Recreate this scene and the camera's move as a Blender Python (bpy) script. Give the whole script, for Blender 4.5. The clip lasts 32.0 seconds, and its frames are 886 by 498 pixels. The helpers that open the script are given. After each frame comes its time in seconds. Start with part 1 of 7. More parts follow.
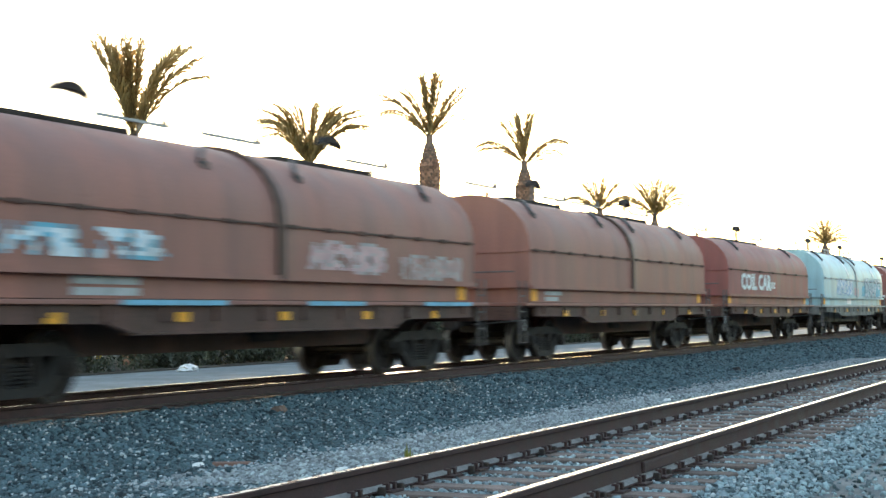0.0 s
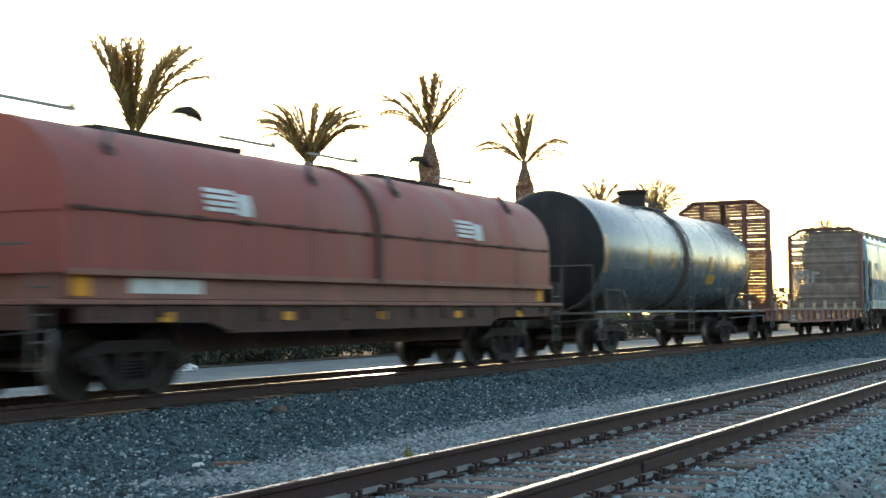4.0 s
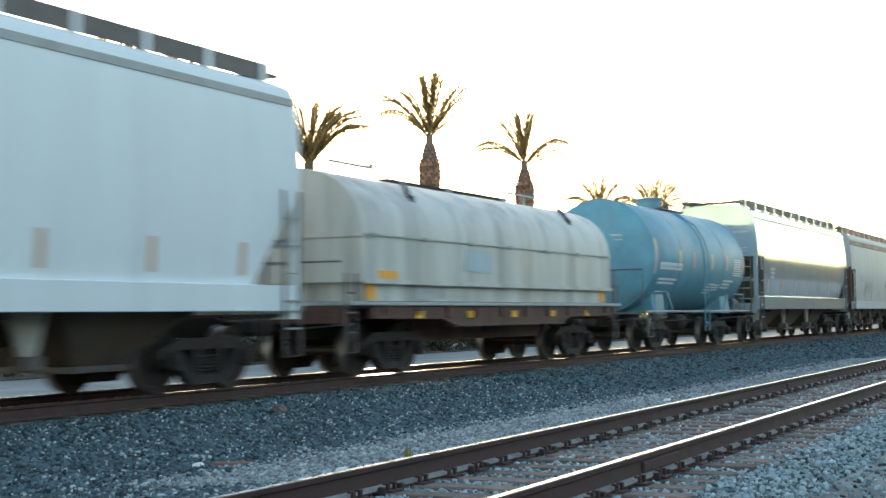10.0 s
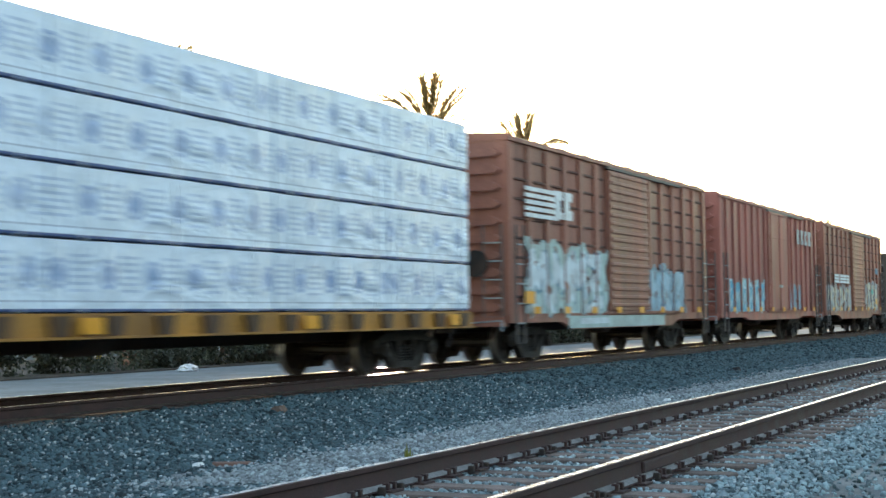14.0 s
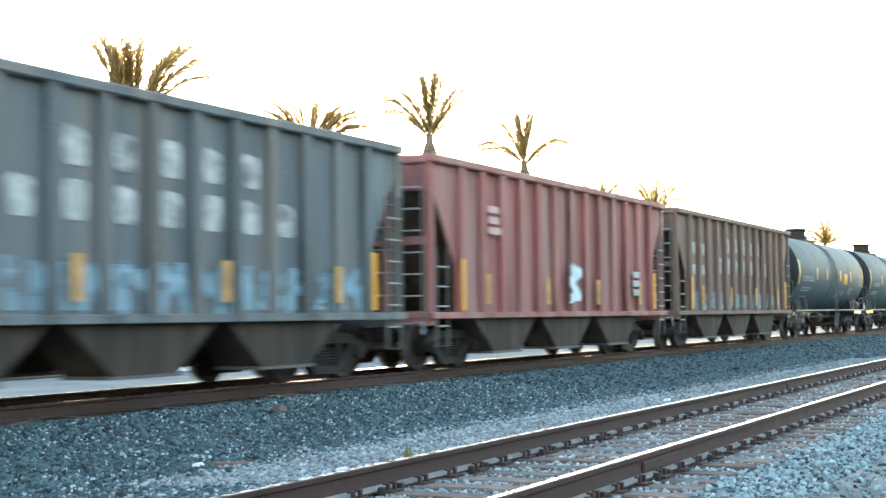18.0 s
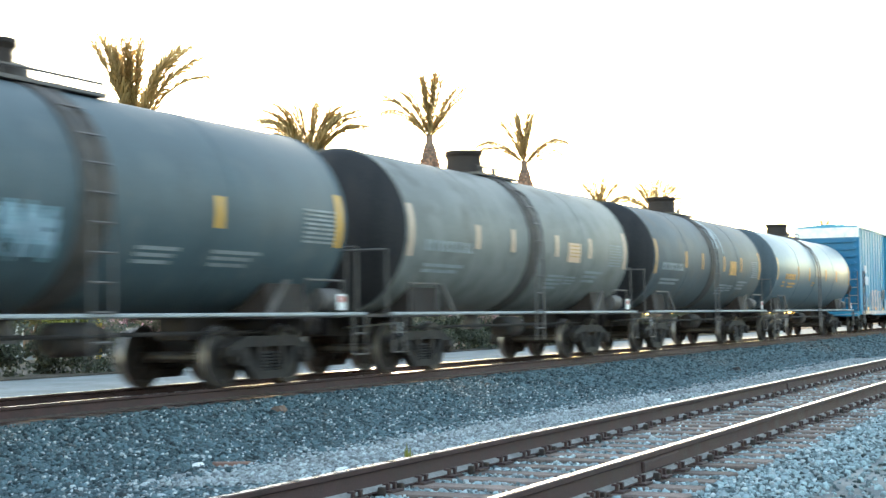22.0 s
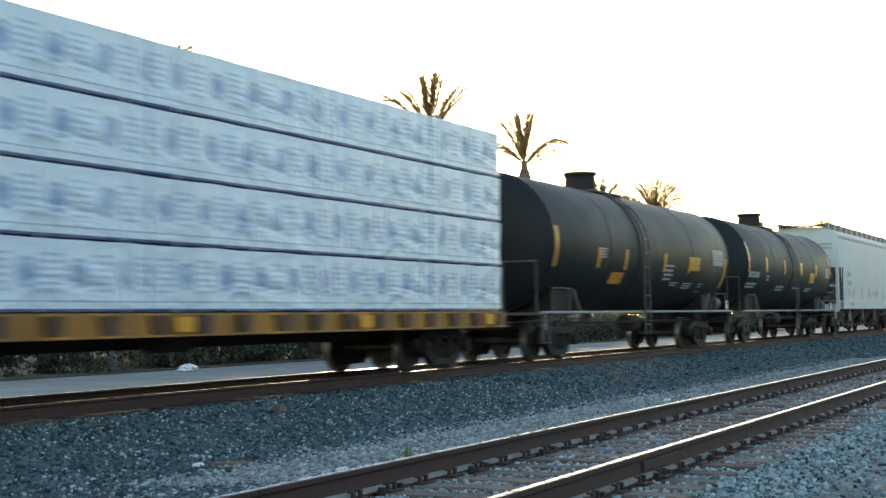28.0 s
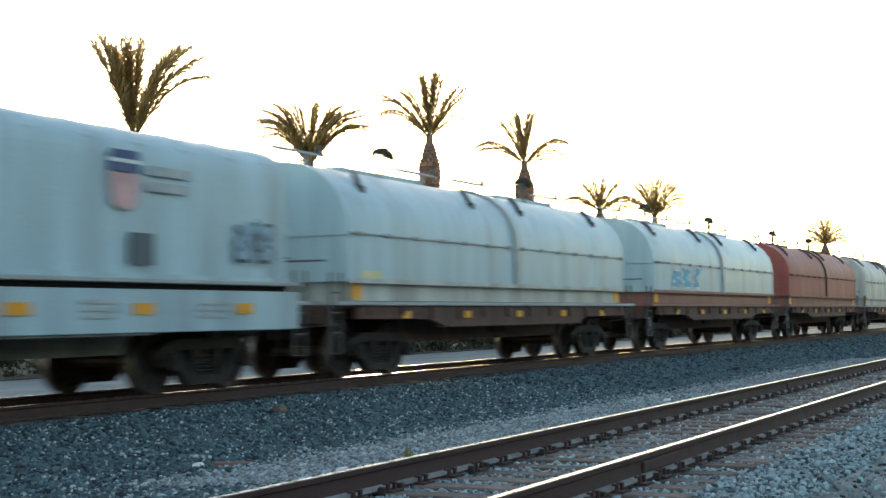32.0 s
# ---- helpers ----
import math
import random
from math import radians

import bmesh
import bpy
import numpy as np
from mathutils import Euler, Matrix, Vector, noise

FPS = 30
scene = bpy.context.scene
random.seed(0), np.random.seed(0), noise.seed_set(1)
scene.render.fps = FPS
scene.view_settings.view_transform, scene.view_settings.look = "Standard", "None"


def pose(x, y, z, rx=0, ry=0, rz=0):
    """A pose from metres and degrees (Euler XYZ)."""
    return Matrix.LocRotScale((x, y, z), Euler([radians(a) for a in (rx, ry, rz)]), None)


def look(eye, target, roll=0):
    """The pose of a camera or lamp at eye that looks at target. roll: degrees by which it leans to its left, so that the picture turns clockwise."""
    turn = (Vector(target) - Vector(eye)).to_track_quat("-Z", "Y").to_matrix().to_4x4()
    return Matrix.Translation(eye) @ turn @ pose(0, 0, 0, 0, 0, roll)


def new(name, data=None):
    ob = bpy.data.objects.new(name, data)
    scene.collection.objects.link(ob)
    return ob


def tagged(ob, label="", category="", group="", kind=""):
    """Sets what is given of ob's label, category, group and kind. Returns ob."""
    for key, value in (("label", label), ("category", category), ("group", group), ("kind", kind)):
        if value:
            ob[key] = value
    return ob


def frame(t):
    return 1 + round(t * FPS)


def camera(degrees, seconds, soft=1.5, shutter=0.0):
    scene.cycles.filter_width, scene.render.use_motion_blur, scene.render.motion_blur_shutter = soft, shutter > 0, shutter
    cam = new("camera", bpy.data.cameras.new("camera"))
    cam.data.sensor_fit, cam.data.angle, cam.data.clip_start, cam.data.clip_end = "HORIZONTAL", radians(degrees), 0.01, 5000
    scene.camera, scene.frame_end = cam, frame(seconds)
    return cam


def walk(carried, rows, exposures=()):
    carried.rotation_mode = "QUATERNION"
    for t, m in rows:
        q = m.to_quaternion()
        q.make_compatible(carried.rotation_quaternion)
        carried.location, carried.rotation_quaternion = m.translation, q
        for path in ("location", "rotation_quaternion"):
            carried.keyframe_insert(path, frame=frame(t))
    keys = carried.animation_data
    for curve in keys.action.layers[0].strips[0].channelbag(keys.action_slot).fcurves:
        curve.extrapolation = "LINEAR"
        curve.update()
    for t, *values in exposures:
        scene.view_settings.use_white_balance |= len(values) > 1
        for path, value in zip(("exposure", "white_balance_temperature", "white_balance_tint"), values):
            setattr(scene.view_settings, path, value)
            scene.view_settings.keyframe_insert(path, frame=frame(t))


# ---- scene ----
# Metres: x runs along both tracks, y away from the camera across them, z = 0 is the top of the rails.
cam = camera(34.4, 32.0, soft=1.5, shutter=0.42)
EYE = (0.0, 0.0, 1.03)
# the film camera's own exposure drifts with what passes: seconds, stops, kelvin, tint
EXPOSURES = [(t, e, k + 300, 10.2) for t, e, k in (
    (0.0, 2.3, 6840), (1.0, 2.2, 6790), (2.0, 2.0, 6740), (3.0, 1.65, 6740), (4.5, 1.85, 6790), (6.0, 2.1, 6840), (7.0, 1.9, 6690), (8.0, 2.5, 6690), (9.0, 2.25, 6690), (10.0, 2.1, 6740),
    (12.0, 1.88, 6840), (13.0, 2.2, 6850), (14.0, 2.15, 6690), (17.0, 2.9, 6840), (19.0, 3.1, 6890), (20.5, 2.95, 6890), (21.0, 2.97, 6940), (22.0, 3.0, 6990), (23.0, 2.95, 7040),
    (24.0, 2.75, 6940), (25.0, 2.72, 6840), (27.5, 1.9, 6740), (28.2, 1.82, 6740), (29.0, 1.95, 6890), (30.0, 2.66, 6990), (31.0, 1.85, 6990), (32.0, 1.75, 6840))]
STAND = look(EYE, (89.985, 43.368, 5.708), -0.69)
walk(cam, [(0.0, STAND), (32.0, STAND)], exposures=EXPOSURES)

# ---- light: a low sun behind the trees, under a clear evening sky ----
SUN_ELEV, SUN_AZ = radians(8.0), radians(28.5)      # azimuth counted from +x towards +y
world = bpy.data.worlds.new("sky")
scene.world = world
world.use_nodes = True
wn = world.node_tree.nodes
sky = wn.new("ShaderNodeTexSky")
sky.sky_type = "NISHITA"
sky.sun_disc = False
sky.sun_elevation = SUN_ELEV
sky.sun_rotation = radians(90.0) - SUN_AZ
sky.altitude = 50.0
sky.air_density, sky.dust_density, sky.ozone_density = 1.0, 0.4, 1.0
wn["Background"].inputs["Strength"].default_value = 0.15
world.node_tree.links.new(sky.outputs["Color"], wn["Background"].inputs["Color"])
sun_data = bpy.data.lights.new("sun", "SUN")
sun_data.energy, sun_data.angle, sun_data.color = 0.8, radians(0.6), (1.0, 0.78, 0.55)
sun = new("sun", sun_data)
SUN_DIR = Vector((math.cos(SUN_AZ) * math.cos(SUN_ELEV), math.sin(SUN_AZ) * math.cos(SUN_ELEV), math.sin(SUN_ELEV)))
sun.matrix_world = look(SUN_DIR * 60.0, (0, 0, 0))

SPEED = 20.0            # train, metres a second towards -x
TRAIN_Y = 13.036        # centre line of the train's track
NEAR_Y = 4.06           # centre line of the near track
GAUGE = 1.505           # between rail-head centres


# ---- materials ----
def mat(name, colour, rough=0.7, metal=0.0, vary=0.12, scale=3.0, fine=60.0, bump=0.15, dirt=None, dirt_amount=0.0,
        dirt_scale=1.2, streak=False, emit=0.0, obj_vary=0.0, island=0.0, spec=0.5, gloss_vary=1.0):
    """A worn painted or natural surface: base colour, broad and fine variation, dirt or rust patches, relief."""
    m = bpy.data.materials.new(name)
    m.use_nodes = True
    nt = m.node_tree
    n, l = nt.nodes, nt.links
    b = n["Principled BSDF"]
    b.inputs["Roughness"].default_value, b.inputs["Metallic"].default_value = rough, metal
    b.inputs["Specular IOR Level"].default_value = spec
    tc = n.new("ShaderNodeTexCoord")
    mp = n.new("ShaderNodeMapping")
    mp.inputs["Scale"].default_value = (1.0, 1.0, 0.12) if streak else (1, 1, 1)
    l.new(tc.outputs["Object"], mp.inputs["Vector"])

    def nz(sc, detail, src):
        t = n.new("ShaderNodeTexNoise")
        t.inputs["Scale"].default_value, t.inputs["Detail"].default_value = sc, detail
        l.new(src, t.inputs["Vector"])
        return t.outputs["Fac"]

    broad, grain = nz(scale, 4.0, mp.outputs["Vector"]), nz(fine, 3.0, tc.outputs["Object"])
    mixed = n.new("ShaderNodeMath")
    mixed.operation = "MULTIPLY_ADD"
    l.new(grain, mixed.inputs[0])
    mixed.inputs[1].default_value = 0.5
    l.new(broad, mixed.inputs[2])
    mr = n.new("ShaderNodeMapRange")
    mr.inputs["From Min"].default_value, mr.inputs["From Max"].default_value = 0.45, 1.05
    mr.inputs["To Min"].default_value, mr.inputs["To Max"].default_value = 1.0 - 2.5 * vary, 1.0 + 2.5 * vary
    l.new(mixed.outputs[0], mr.inputs["Value"])
    val = mr.outputs["Result"]
    if obj_vary or island:
        src = n.new("ShaderNodeObjectInfo").outputs["Random"] if obj_vary else n.new("ShaderNodeNewGeometry").outputs["Random Per Island"]
        rr = n.new("ShaderNodeMapRange")
        amount = obj_vary or island
        rr.inputs["To Min"].default_value, rr.inputs["To Max"].default_value = 1.0 - amount, 1.0 + amount
        l.new(src, rr.inputs["Value"])
        mul = n.new("ShaderNodeMath")
        mul.operation = "MULTIPLY"
        l.new(val, mul.inputs[0])
        l.new(rr.outputs["Result"], mul.inputs[1])
        val = mul.outputs[0]
    vm = n.new("ShaderNodeVectorMath")
    vm.operation = "SCALE"
    vm.inputs[0].default_value = colour
    l.new(val, vm.inputs["Scale"])
    out = vm.outputs[0]
    if dirt:
        d = nz(dirt_scale, 6.0, mp.outputs["Vector"])
        dr = n.new("ShaderNodeMapRange")
        dr.inputs["From Min"].default_value, dr.inputs["From Max"].default_value = 0.62 - dirt_amount * 0.4, 0.78 - dirt_amount * 0.3
        l.new(d, dr.inputs["Value"])
        mx = n.new("ShaderNodeMix")
        mx.data_type = "RGBA"
        l.new(dr.outputs["Result"], mx.inputs[0])
        l.new(out, mx.inputs[6])
        mx.inputs[7].default_value = (*dirt, 1)
        out = mx.outputs[2]
    l.new(out, b.inputs["Base Color"])
    rv = n.new("ShaderNodeMapRange")
    rv.inputs["From Min"].default_value, rv.inputs["From Max"].default_value = 0.35, 0.65
    rv.inputs["To Min"].default_value, rv.inputs["To Max"].default_value = max(0.03, rough - 0.10 * gloss_vary * (rough > 0.2)), min(1.0, rough + 0.12 * gloss_vary * (rough > 0.2))
    l.new(broad, rv.inputs["Value"])
    l.new(rv.outputs["Result"], b.inputs["Roughness"])
    if bump:
        bp = n.new("ShaderNodeBump")
        bp.inputs["Strength"].default_value, bp.inputs["Distance"].default_value = bump, 0.02
        l.new(grain, bp.inputs["Height"])
        l.new(bp.outputs["Normal"], b.inputs["Normal"])
    if emit:
        l.new(out, b.inputs["Emission Color"])
        b.inputs["Emission Strength"].default_value = emit
    return m


RUST = (0.16, 0.07, 0.04)
M_GROUND = mat("gravelly_earth", (0.115, 0.135, 0.14), 0.95, vary=0.22, scale=0.7, fine=26.0, bump=0.6, dirt=(0.40, 0.38, 0.35), dirt_amount=0.2, dirt_scale=0.35)
M_BALLAST = mat("crushed_stone", (0.19, 0.25, 0.262), 0.9, vary=0.10, scale=1.5, fine=40.0, bump=0.3, island=0.92)
M_ROAD = mat("pale_asphalt", (0.225, 0.245, 0.245), 0.95, vary=0.16, scale=0.9, fine=14.0, bump=0.5, dirt=(0.19, 0.185, 0.18), dirt_amount=0.3, dirt_scale=1.8, spec=0.12)
M_RAIL = mat("rusty_rail_steel", (0.070, 0.037, 0.034), 0.75, metal=0.2, vary=0.2, scale=4.0, fine=80.0)
M_HEAD = mat("polished_rail_steel", (0.44, 0.44, 0.45), 0.26, metal=1.0, vary=0.05, scale=6.0, fine=120.0, bump=0.03)
M_RAILDUST = mat("dusty_rail_foot", (0.26, 0.25, 0.24), 0.9, vary=0.2, scale=4.0, fine=40.0)
M_TIE = mat("weathered_timber", (0.15, 0.108, 0.093), 0.9, vary=0.22, scale=5.0, fine=50.0, bump=0.7, obj_vary=0.3)
M_STEEL = mat("dark_truck_steel", (0.021, 0.016, 0.014), 0.75, vary=0.25, scale=5.0, fine=40.0, dirt=(0.060, 0.038, 0.030), dirt_amount=0.3)
M_TREAD = mat("polished_wheel_tread", (0.24, 0.22, 0.215), 0.42, metal=0.7, vary=0.1)
M_WHEEL = mat("worn_wheel_steel", (0.045, 0.035, 0.031), 0.6, metal=0.3, vary=0.2)


# ---- geometry helpers ----
def bm_new():
    return bmesh.new()


def box(bm, x0, x1, y0, y1, z0, z1, bevel=0.0):
    vs = [bm.verts.new((x, y, z)) for x in (x0, x1) for y in (y0, y1) for z in (z0, z1)]
    fs = [bm.faces.new([vs[i] for i in q]) for q in ((0, 1, 3, 2), (4, 6, 7, 5), (0, 4, 5, 1), (2, 3, 7, 6), (0, 2, 6, 4), (1, 5, 7, 3))]
    if bevel:
        bmesh.ops.bevel(bm, geom=list({e for f in fs for e in f.edges}), offset=bevel, segments=1, affect="EDGES")
    return bm


def prism(bm, outline, axis, a, b):
    """Extrudes a closed outline of 2D points along an axis from a to b; outline in the other two axes, in order."""
    def at(u, v, w):
        return {"x": (w, u, v), "y": (u, w, v), "z": (u, v, w)}[axis]
    lo = [bm.verts.new(at(u, v, a)) for u, v in outline]
    hi = [bm.verts.new(at(u, v, b)) for u, v in outline]
    k = len(outline)
    bm.faces.new(lo)
    bm.faces.new(hi[::-1])
    for i in range(k):
        bm.faces.new((lo[i], hi[i], hi[(i + 1) % k], lo[(i + 1) % k]))
    return bm


def tube(bm, p, q, r, sides=8):
    """A round bar from p to q."""
    p, q = Vector(p), Vector(q)
    d = (q - p)
    m = Matrix.Translation((p + q) / 2) @ d.to_track_quat("Z", "Y").to_matrix().to_4x4()
    bmesh.ops.create_cone(bm, cap_ends=True, segments=sides, radius1=r, radius2=r, depth=d.length, matrix=m)
    return bm


def pipe(bm, pts, r, sides=5):
    """One connected round bar that runs through several points."""
    pts = [Vector(p) for p in pts]
    rings = []
    for i, p in enumerate(pts):
        d = (pts[min(i + 1, len(pts) - 1)] - pts[max(i - 1, 0)]).normalized()
        m = d.to_track_quat("Z", "Y").to_matrix()
        rings.append([bm.verts.new(p + m @ Vector((r * math.cos(6.2832 * j / sides), r * math.sin(6.2832 * j / sides), 0))) for j in range(sides)])
    for a, b in zip(rings, rings[1:]):
        for j in range(sides):
            bm.faces.new((a[j], a[(j + 1) % sides], b[(j + 1) % sides], b[j]))
    bm.faces.new(rings[0])
    bm.faces.new(rings[-1][::-1])
    return bm


def lathe(bm, profile, axis, centre, sides=32):
    """Turns a profile of (radius, along) about an axis through centre."""
    rings = []
    for r, s in profile:
        ring = []
        for i in range(sides):
            a = 2 * math.pi * i / sides
            u, v = r * math.cos(a), r * math.sin(a)
            c = {"x": (s, u, v), "y": (u, s, v), "z": (u, v, s)}[axis]
            ring.append(bm.verts.new((centre[0] + c[0], centre[1] + c[1], centre[2] + c[2])))
        rings.append(ring)
    for a, b in zip(rings, rings[1:]):
        for i in range(sides):
            bm.faces.new((a[i], a[(i + 1) % sides], b[(i + 1) % sides], b[i]))
    bm.faces.new(rings[0])
    bm.faces.new(rings[-1][::-1])
    return bm


def mesh_of(name, bm, material, smooth=False):
    bmesh.ops.recalc_face_normals(bm, faces=bm.faces)
    me = bpy.data.meshes.new(name)
    bm.to_mesh(me)
    bm.free()
    me.materials.append(material)
    if smooth:
        me.shade_smooth()
        me.set_sharp_from_angle(angle=radians(35))
    return me


def part(name, bm, material, parent=None, label="", at=None, smooth=False):
    """Links a bmesh (or a mesh made before) as one mesh object under a thing or part."""
    me = bm if isinstance(bm, bpy.types.Mesh) else mesh_of(name, bm, material, smooth)
    ob = new(name, me)
    if parent is not None:
        ob.parent = parent
    if at is not None:
        ob.matrix_basis = at
    if label:
        ob["label"] = label
    return ob


def thing(name, x, y, z, label, category, group="", kind="", rz=0.0):
    ob = new(name)
    ob.empty_display_size = 0.2
    ob.matrix_basis = pose(x, y, z, 0, 0, rz)
    return tagged(ob, label, category, group, kind)


# ---- ground: one sheet with the two track beds raised on it ----
PROFILE = ((-400, -0.34), (-40, -0.34), (0.5, -0.33), (1.9, -0.30), (2.5, -0.235), (5.6, -0.235), (6.3, -0.33), (7.2, -0.40), (8.8, -0.42),
           (10.2, -0.34), (11.35, -0.215), (14.7, -0.215), (15.6, -0.36), (16.8, -0.50), (26.2, -0.50), (40, -0.45), (120, -0.2), (1500, 0.0))
STATIONS = (-400, -60, 0, 30, 60, 120, 300, 700, 1500)


def level(y):
    """Height of the ground at y."""
    for (a, za), (b, zb) in zip(PROFILE, PROFILE[1:]):
        if a <= y <= b:
            return za + (zb - za) * (y - a) / (b - a)
    return -0.4


def build_ground():
    bm = bm_new()
    rows = [[bm.verts.new((x, y, z)) for y, z in PROFILE] for x in STATIONS]
    for a, b in zip(rows, rows[1:]):
        for i in range(len(PROFILE) - 1):
            bm.faces.new((a[i], b[i], b[i + 1], a[i + 1]))
    tagged(part("ground", bm, M_GROUND), "grey gravelly railway ground sloping to both tracks", "ground", kind="structure")
    # dark sheet for the shade under the train, put into the bed's colour
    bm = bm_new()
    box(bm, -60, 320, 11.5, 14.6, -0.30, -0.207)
    tagged(part("track_bed", bm, M_SHADEBED), "dark brown stone bed under the main track, shade painted in", "track bed", kind="structure")
    # dark strip added so sunlit ground does not gleam through the hedge
    bm = bm_new()
    box(bm, -60, 320, 25.95, 38.0, -0.6, -0.455)
    tagged(part("planting_bed", bm, M_SOIL), "dark strip of ground added under the hedge and palms", "soil", kind="structure")
    bm = bm_new()
    box(bm, -60, 320, 17.4, 25.9, -0.56, -0.488)
    tagged(part("service_road", bm, M_ROAD), "pale dusty paved service road beyond the train", "road", kind="structure")


ROCK = np.array([(-1, -1, -.7), (1, -1, -.7), (1, 1, -.7), (-1, 1, -.7), (-.8, -.7, .8), (.7, -.8, .9), (.8, .7, .7), (-.7, .8, .8)], float)
ROCK_FACES = np.array([(0, 3, 2, 1), (4, 5, 6, 7), (0, 1, 5, 4), (1, 2, 6, 5), (2, 3, 7, 6), (3, 0, 4, 7)])


def quads_mesh(name, verts, faces, material):
    """A mesh from arrays of vertices and four-sided faces."""
    me = bpy.data.meshes.new(name)
    me.vertices.add(len(verts))
    me.vertices.foreach_set("co", verts.astype(np.float32).ravel())
    me.loops.add(faces.size)
    me.loops.foreach_set("vertex_index", faces.astype(np.int32).ravel())
    me.polygons.add(len(faces))
    me.polygons.foreach_set("loop_start", np.arange(0, faces.size, 4, dtype=np.int32))
    me.materials.append(material)
    me.update(calc_edges=True)
    return me


def stones(name, px, py, pz, size, material, seed, label):
    """Scattered broken stones, each a squashed irregular block."""
    g = np.random.default_rng(seed)
    k = len(px)
    v = ROCK[None] * (1 + g.uniform(-.35, .35, (k, 8, 3)))
    v *= size[:, None, None] * g.uniform(.65, 1.25, (k, 1, 3))
    a, b = g.uniform(0, 2 * np.pi, k), g.uniform(-.9, .9, k)
    ca, sa, cb, sb = np.cos(a)[:, None], np.sin(a)[:, None], np.cos(b)[:, None], np.sin(b)[:, None]
    x, y, z = v[..., 0], v[..., 1] * cb - v[..., 2] * sb, v[..., 1] * sb + v[..., 2] * cb
    v = np.stack([x * ca - y * sa + px[:, None], x * sa + y * ca + py[:, None], z + pz[:, None]], -1)
    f = ROCK_FACES[None] + 8 * np.arange(k)[:, None, None]
    ob = new(name, quads_mesh(name, v.reshape(-1, 3), f.reshape(-1, 4), material))
    return tagged(ob, label, "gravel", kind="stuff")


TIE_STEP, TIE_W = 0.495, 0.23


def build_ballast():
    g = np.random.default_rng(11)
    ys, zs = np.array([q[0] for q in PROFILE]), np.array([q[1] for q in PROFILE])

    def scatter(name, n, x0, x1, y0, y1, s0, s1, mat_, seed, label, whole=False):
        px, py = g.uniform(x0, x1, n), g.uniform(y0, y1, n)
        inside = ((py < 0.99 * px + 0.6) & (py > 0.13 * px - 0.5)) | whole
        px, py = px[inside], py[inside]
        # cribs between the ties keep their stones low, the ties stay bare
        on_track = (py > NEAR_Y - 1.3) & (py < NEAR_Y + 1.3)
        off = np.abs((px / TIE_STEP + 0.5) % 1.0 - 0.5) * TIE_STEP
        ok = ~(on_track & (off < TIE_W / 2 + 0.015))
        px, py, on_track = px[ok], py[ok], on_track[ok]
        size = g.uniform(s0, s1, len(px)) * np.where(g.random(len(px)) < .06, 1.5, 1.0)
        pz = np.interp(py, ys, zs) + g.uniform(-.006, .018, len(px)) + np.where(on_track, 0.004, 0.0) + (.016 if mat_ is M_PALESTONE else 0)
        stones(name, px, py, pz, size, mat_, seed, label)

    lab = "blue-grey crushed stone ballast "
    scatter("ballast", 64000, 6, 22, 2.1, 5.7, .008, .022, M_BALLAST, 1, lab + "round the near track")
    scatter("ballast", 9000, 6, 9.9, 5.7, 7.9, .012, .026, M_DARKSTONE, 14, "dark crushed stone beside the near rails")
    scatter("ballast", 23000, 9.7, 22, 5.7, 7.9, .010, .023, M_PATHSTONE, 12, "paler trodden stone between the two tracks")
    scatter("ballast", 9000, -8, 6, 1.9, 8.4, .018, .034, M_BALLAST, 8, lab + "beside the near rails", True)
    scatter("ballast", 5000, 8, 30, 0.5, 2.4, .008, .022, M_BALLAST, 5, lab + "thin over pale dirt")
    scatter("ballast", 48000, 7, 24, 7.6, 11.9, .012, .028, M_DARKSTONE, 2, "dark crushed stone on the slope to the main track")
    scatter("ballast", 18000, 22, 44, 3.0, 5.8, .015, .030, M_BALLAST, 3, lab + "further along the near track")
    scatter("ballast", 15000, 22, 44, 5.8, 8.0, .014, .027, M_PATHSTONE, 13, "paler trodden stone further along")
    scatter("ballast", 26000, 24, 48, 7.6, 11.9, .018, .036, M_DARKSTONE, 4, "dark crushed stone further along the slope")
    scatter("ballast", 2600, 7, 26, 7.4, 11.7, .009, .017, M_PALESTONE, 9, "pale stone chips among the dark ballast")
    scatter("ballast", 7000, 6, 24, 2.2, 8.0, .009, .019, M_PALESTONE, 10, "pale stone chips round the near track")
    scatter("ballast", 16000, 44, 95, 6.0, 11.9, .03, .055, M_DARKSTONE, 6, lab + "in the distance")


M_PATHSTONE = mat("trodden_stone", (0.245, 0.265, 0.27), 0.9, vary=0.10, scale=1.5, fine=40.0, bump=0.3, island=0.6)
M_SOIL = mat("dark_soil", (0.07, 0.055, 0.04), 0.95, vary=0.25, scale=3.0, fine=20.0, bump=0.8)
# brown stone, darkened by the train's shade in its base colour
M_SHADEBED = mat("shaded_brown_ballast", (0.075, 0.052, 0.042), 0.95, vary=0.25, scale=7.0, fine=24.0, bump=0.9)
M_PALESTONE = mat("pale_stone", (0.40, 0.45, 0.46), 0.85, vary=0.1, scale=1.5, fine=40.0, bump=0.3, island=0.35)
M_DARKSTONE = mat("dark_stone", (0.060, 0.100, 0.112), 0.85, vary=0.1, scale=1.5, fine=40.0, bump=0.3, island=0.85)
RAIL_SECTION = ((-.07, -.185), (.07, -.185), (.07, -.172), (.014, -.145), (.009, -.05), (.034, -.036), (.036, -.006), (.028, 0.0),
                (-.028, 0.0), (-.036, -.006), (-.034, -.036), (-.009, -.05), (-.014, -.145), (-.07, -.172))


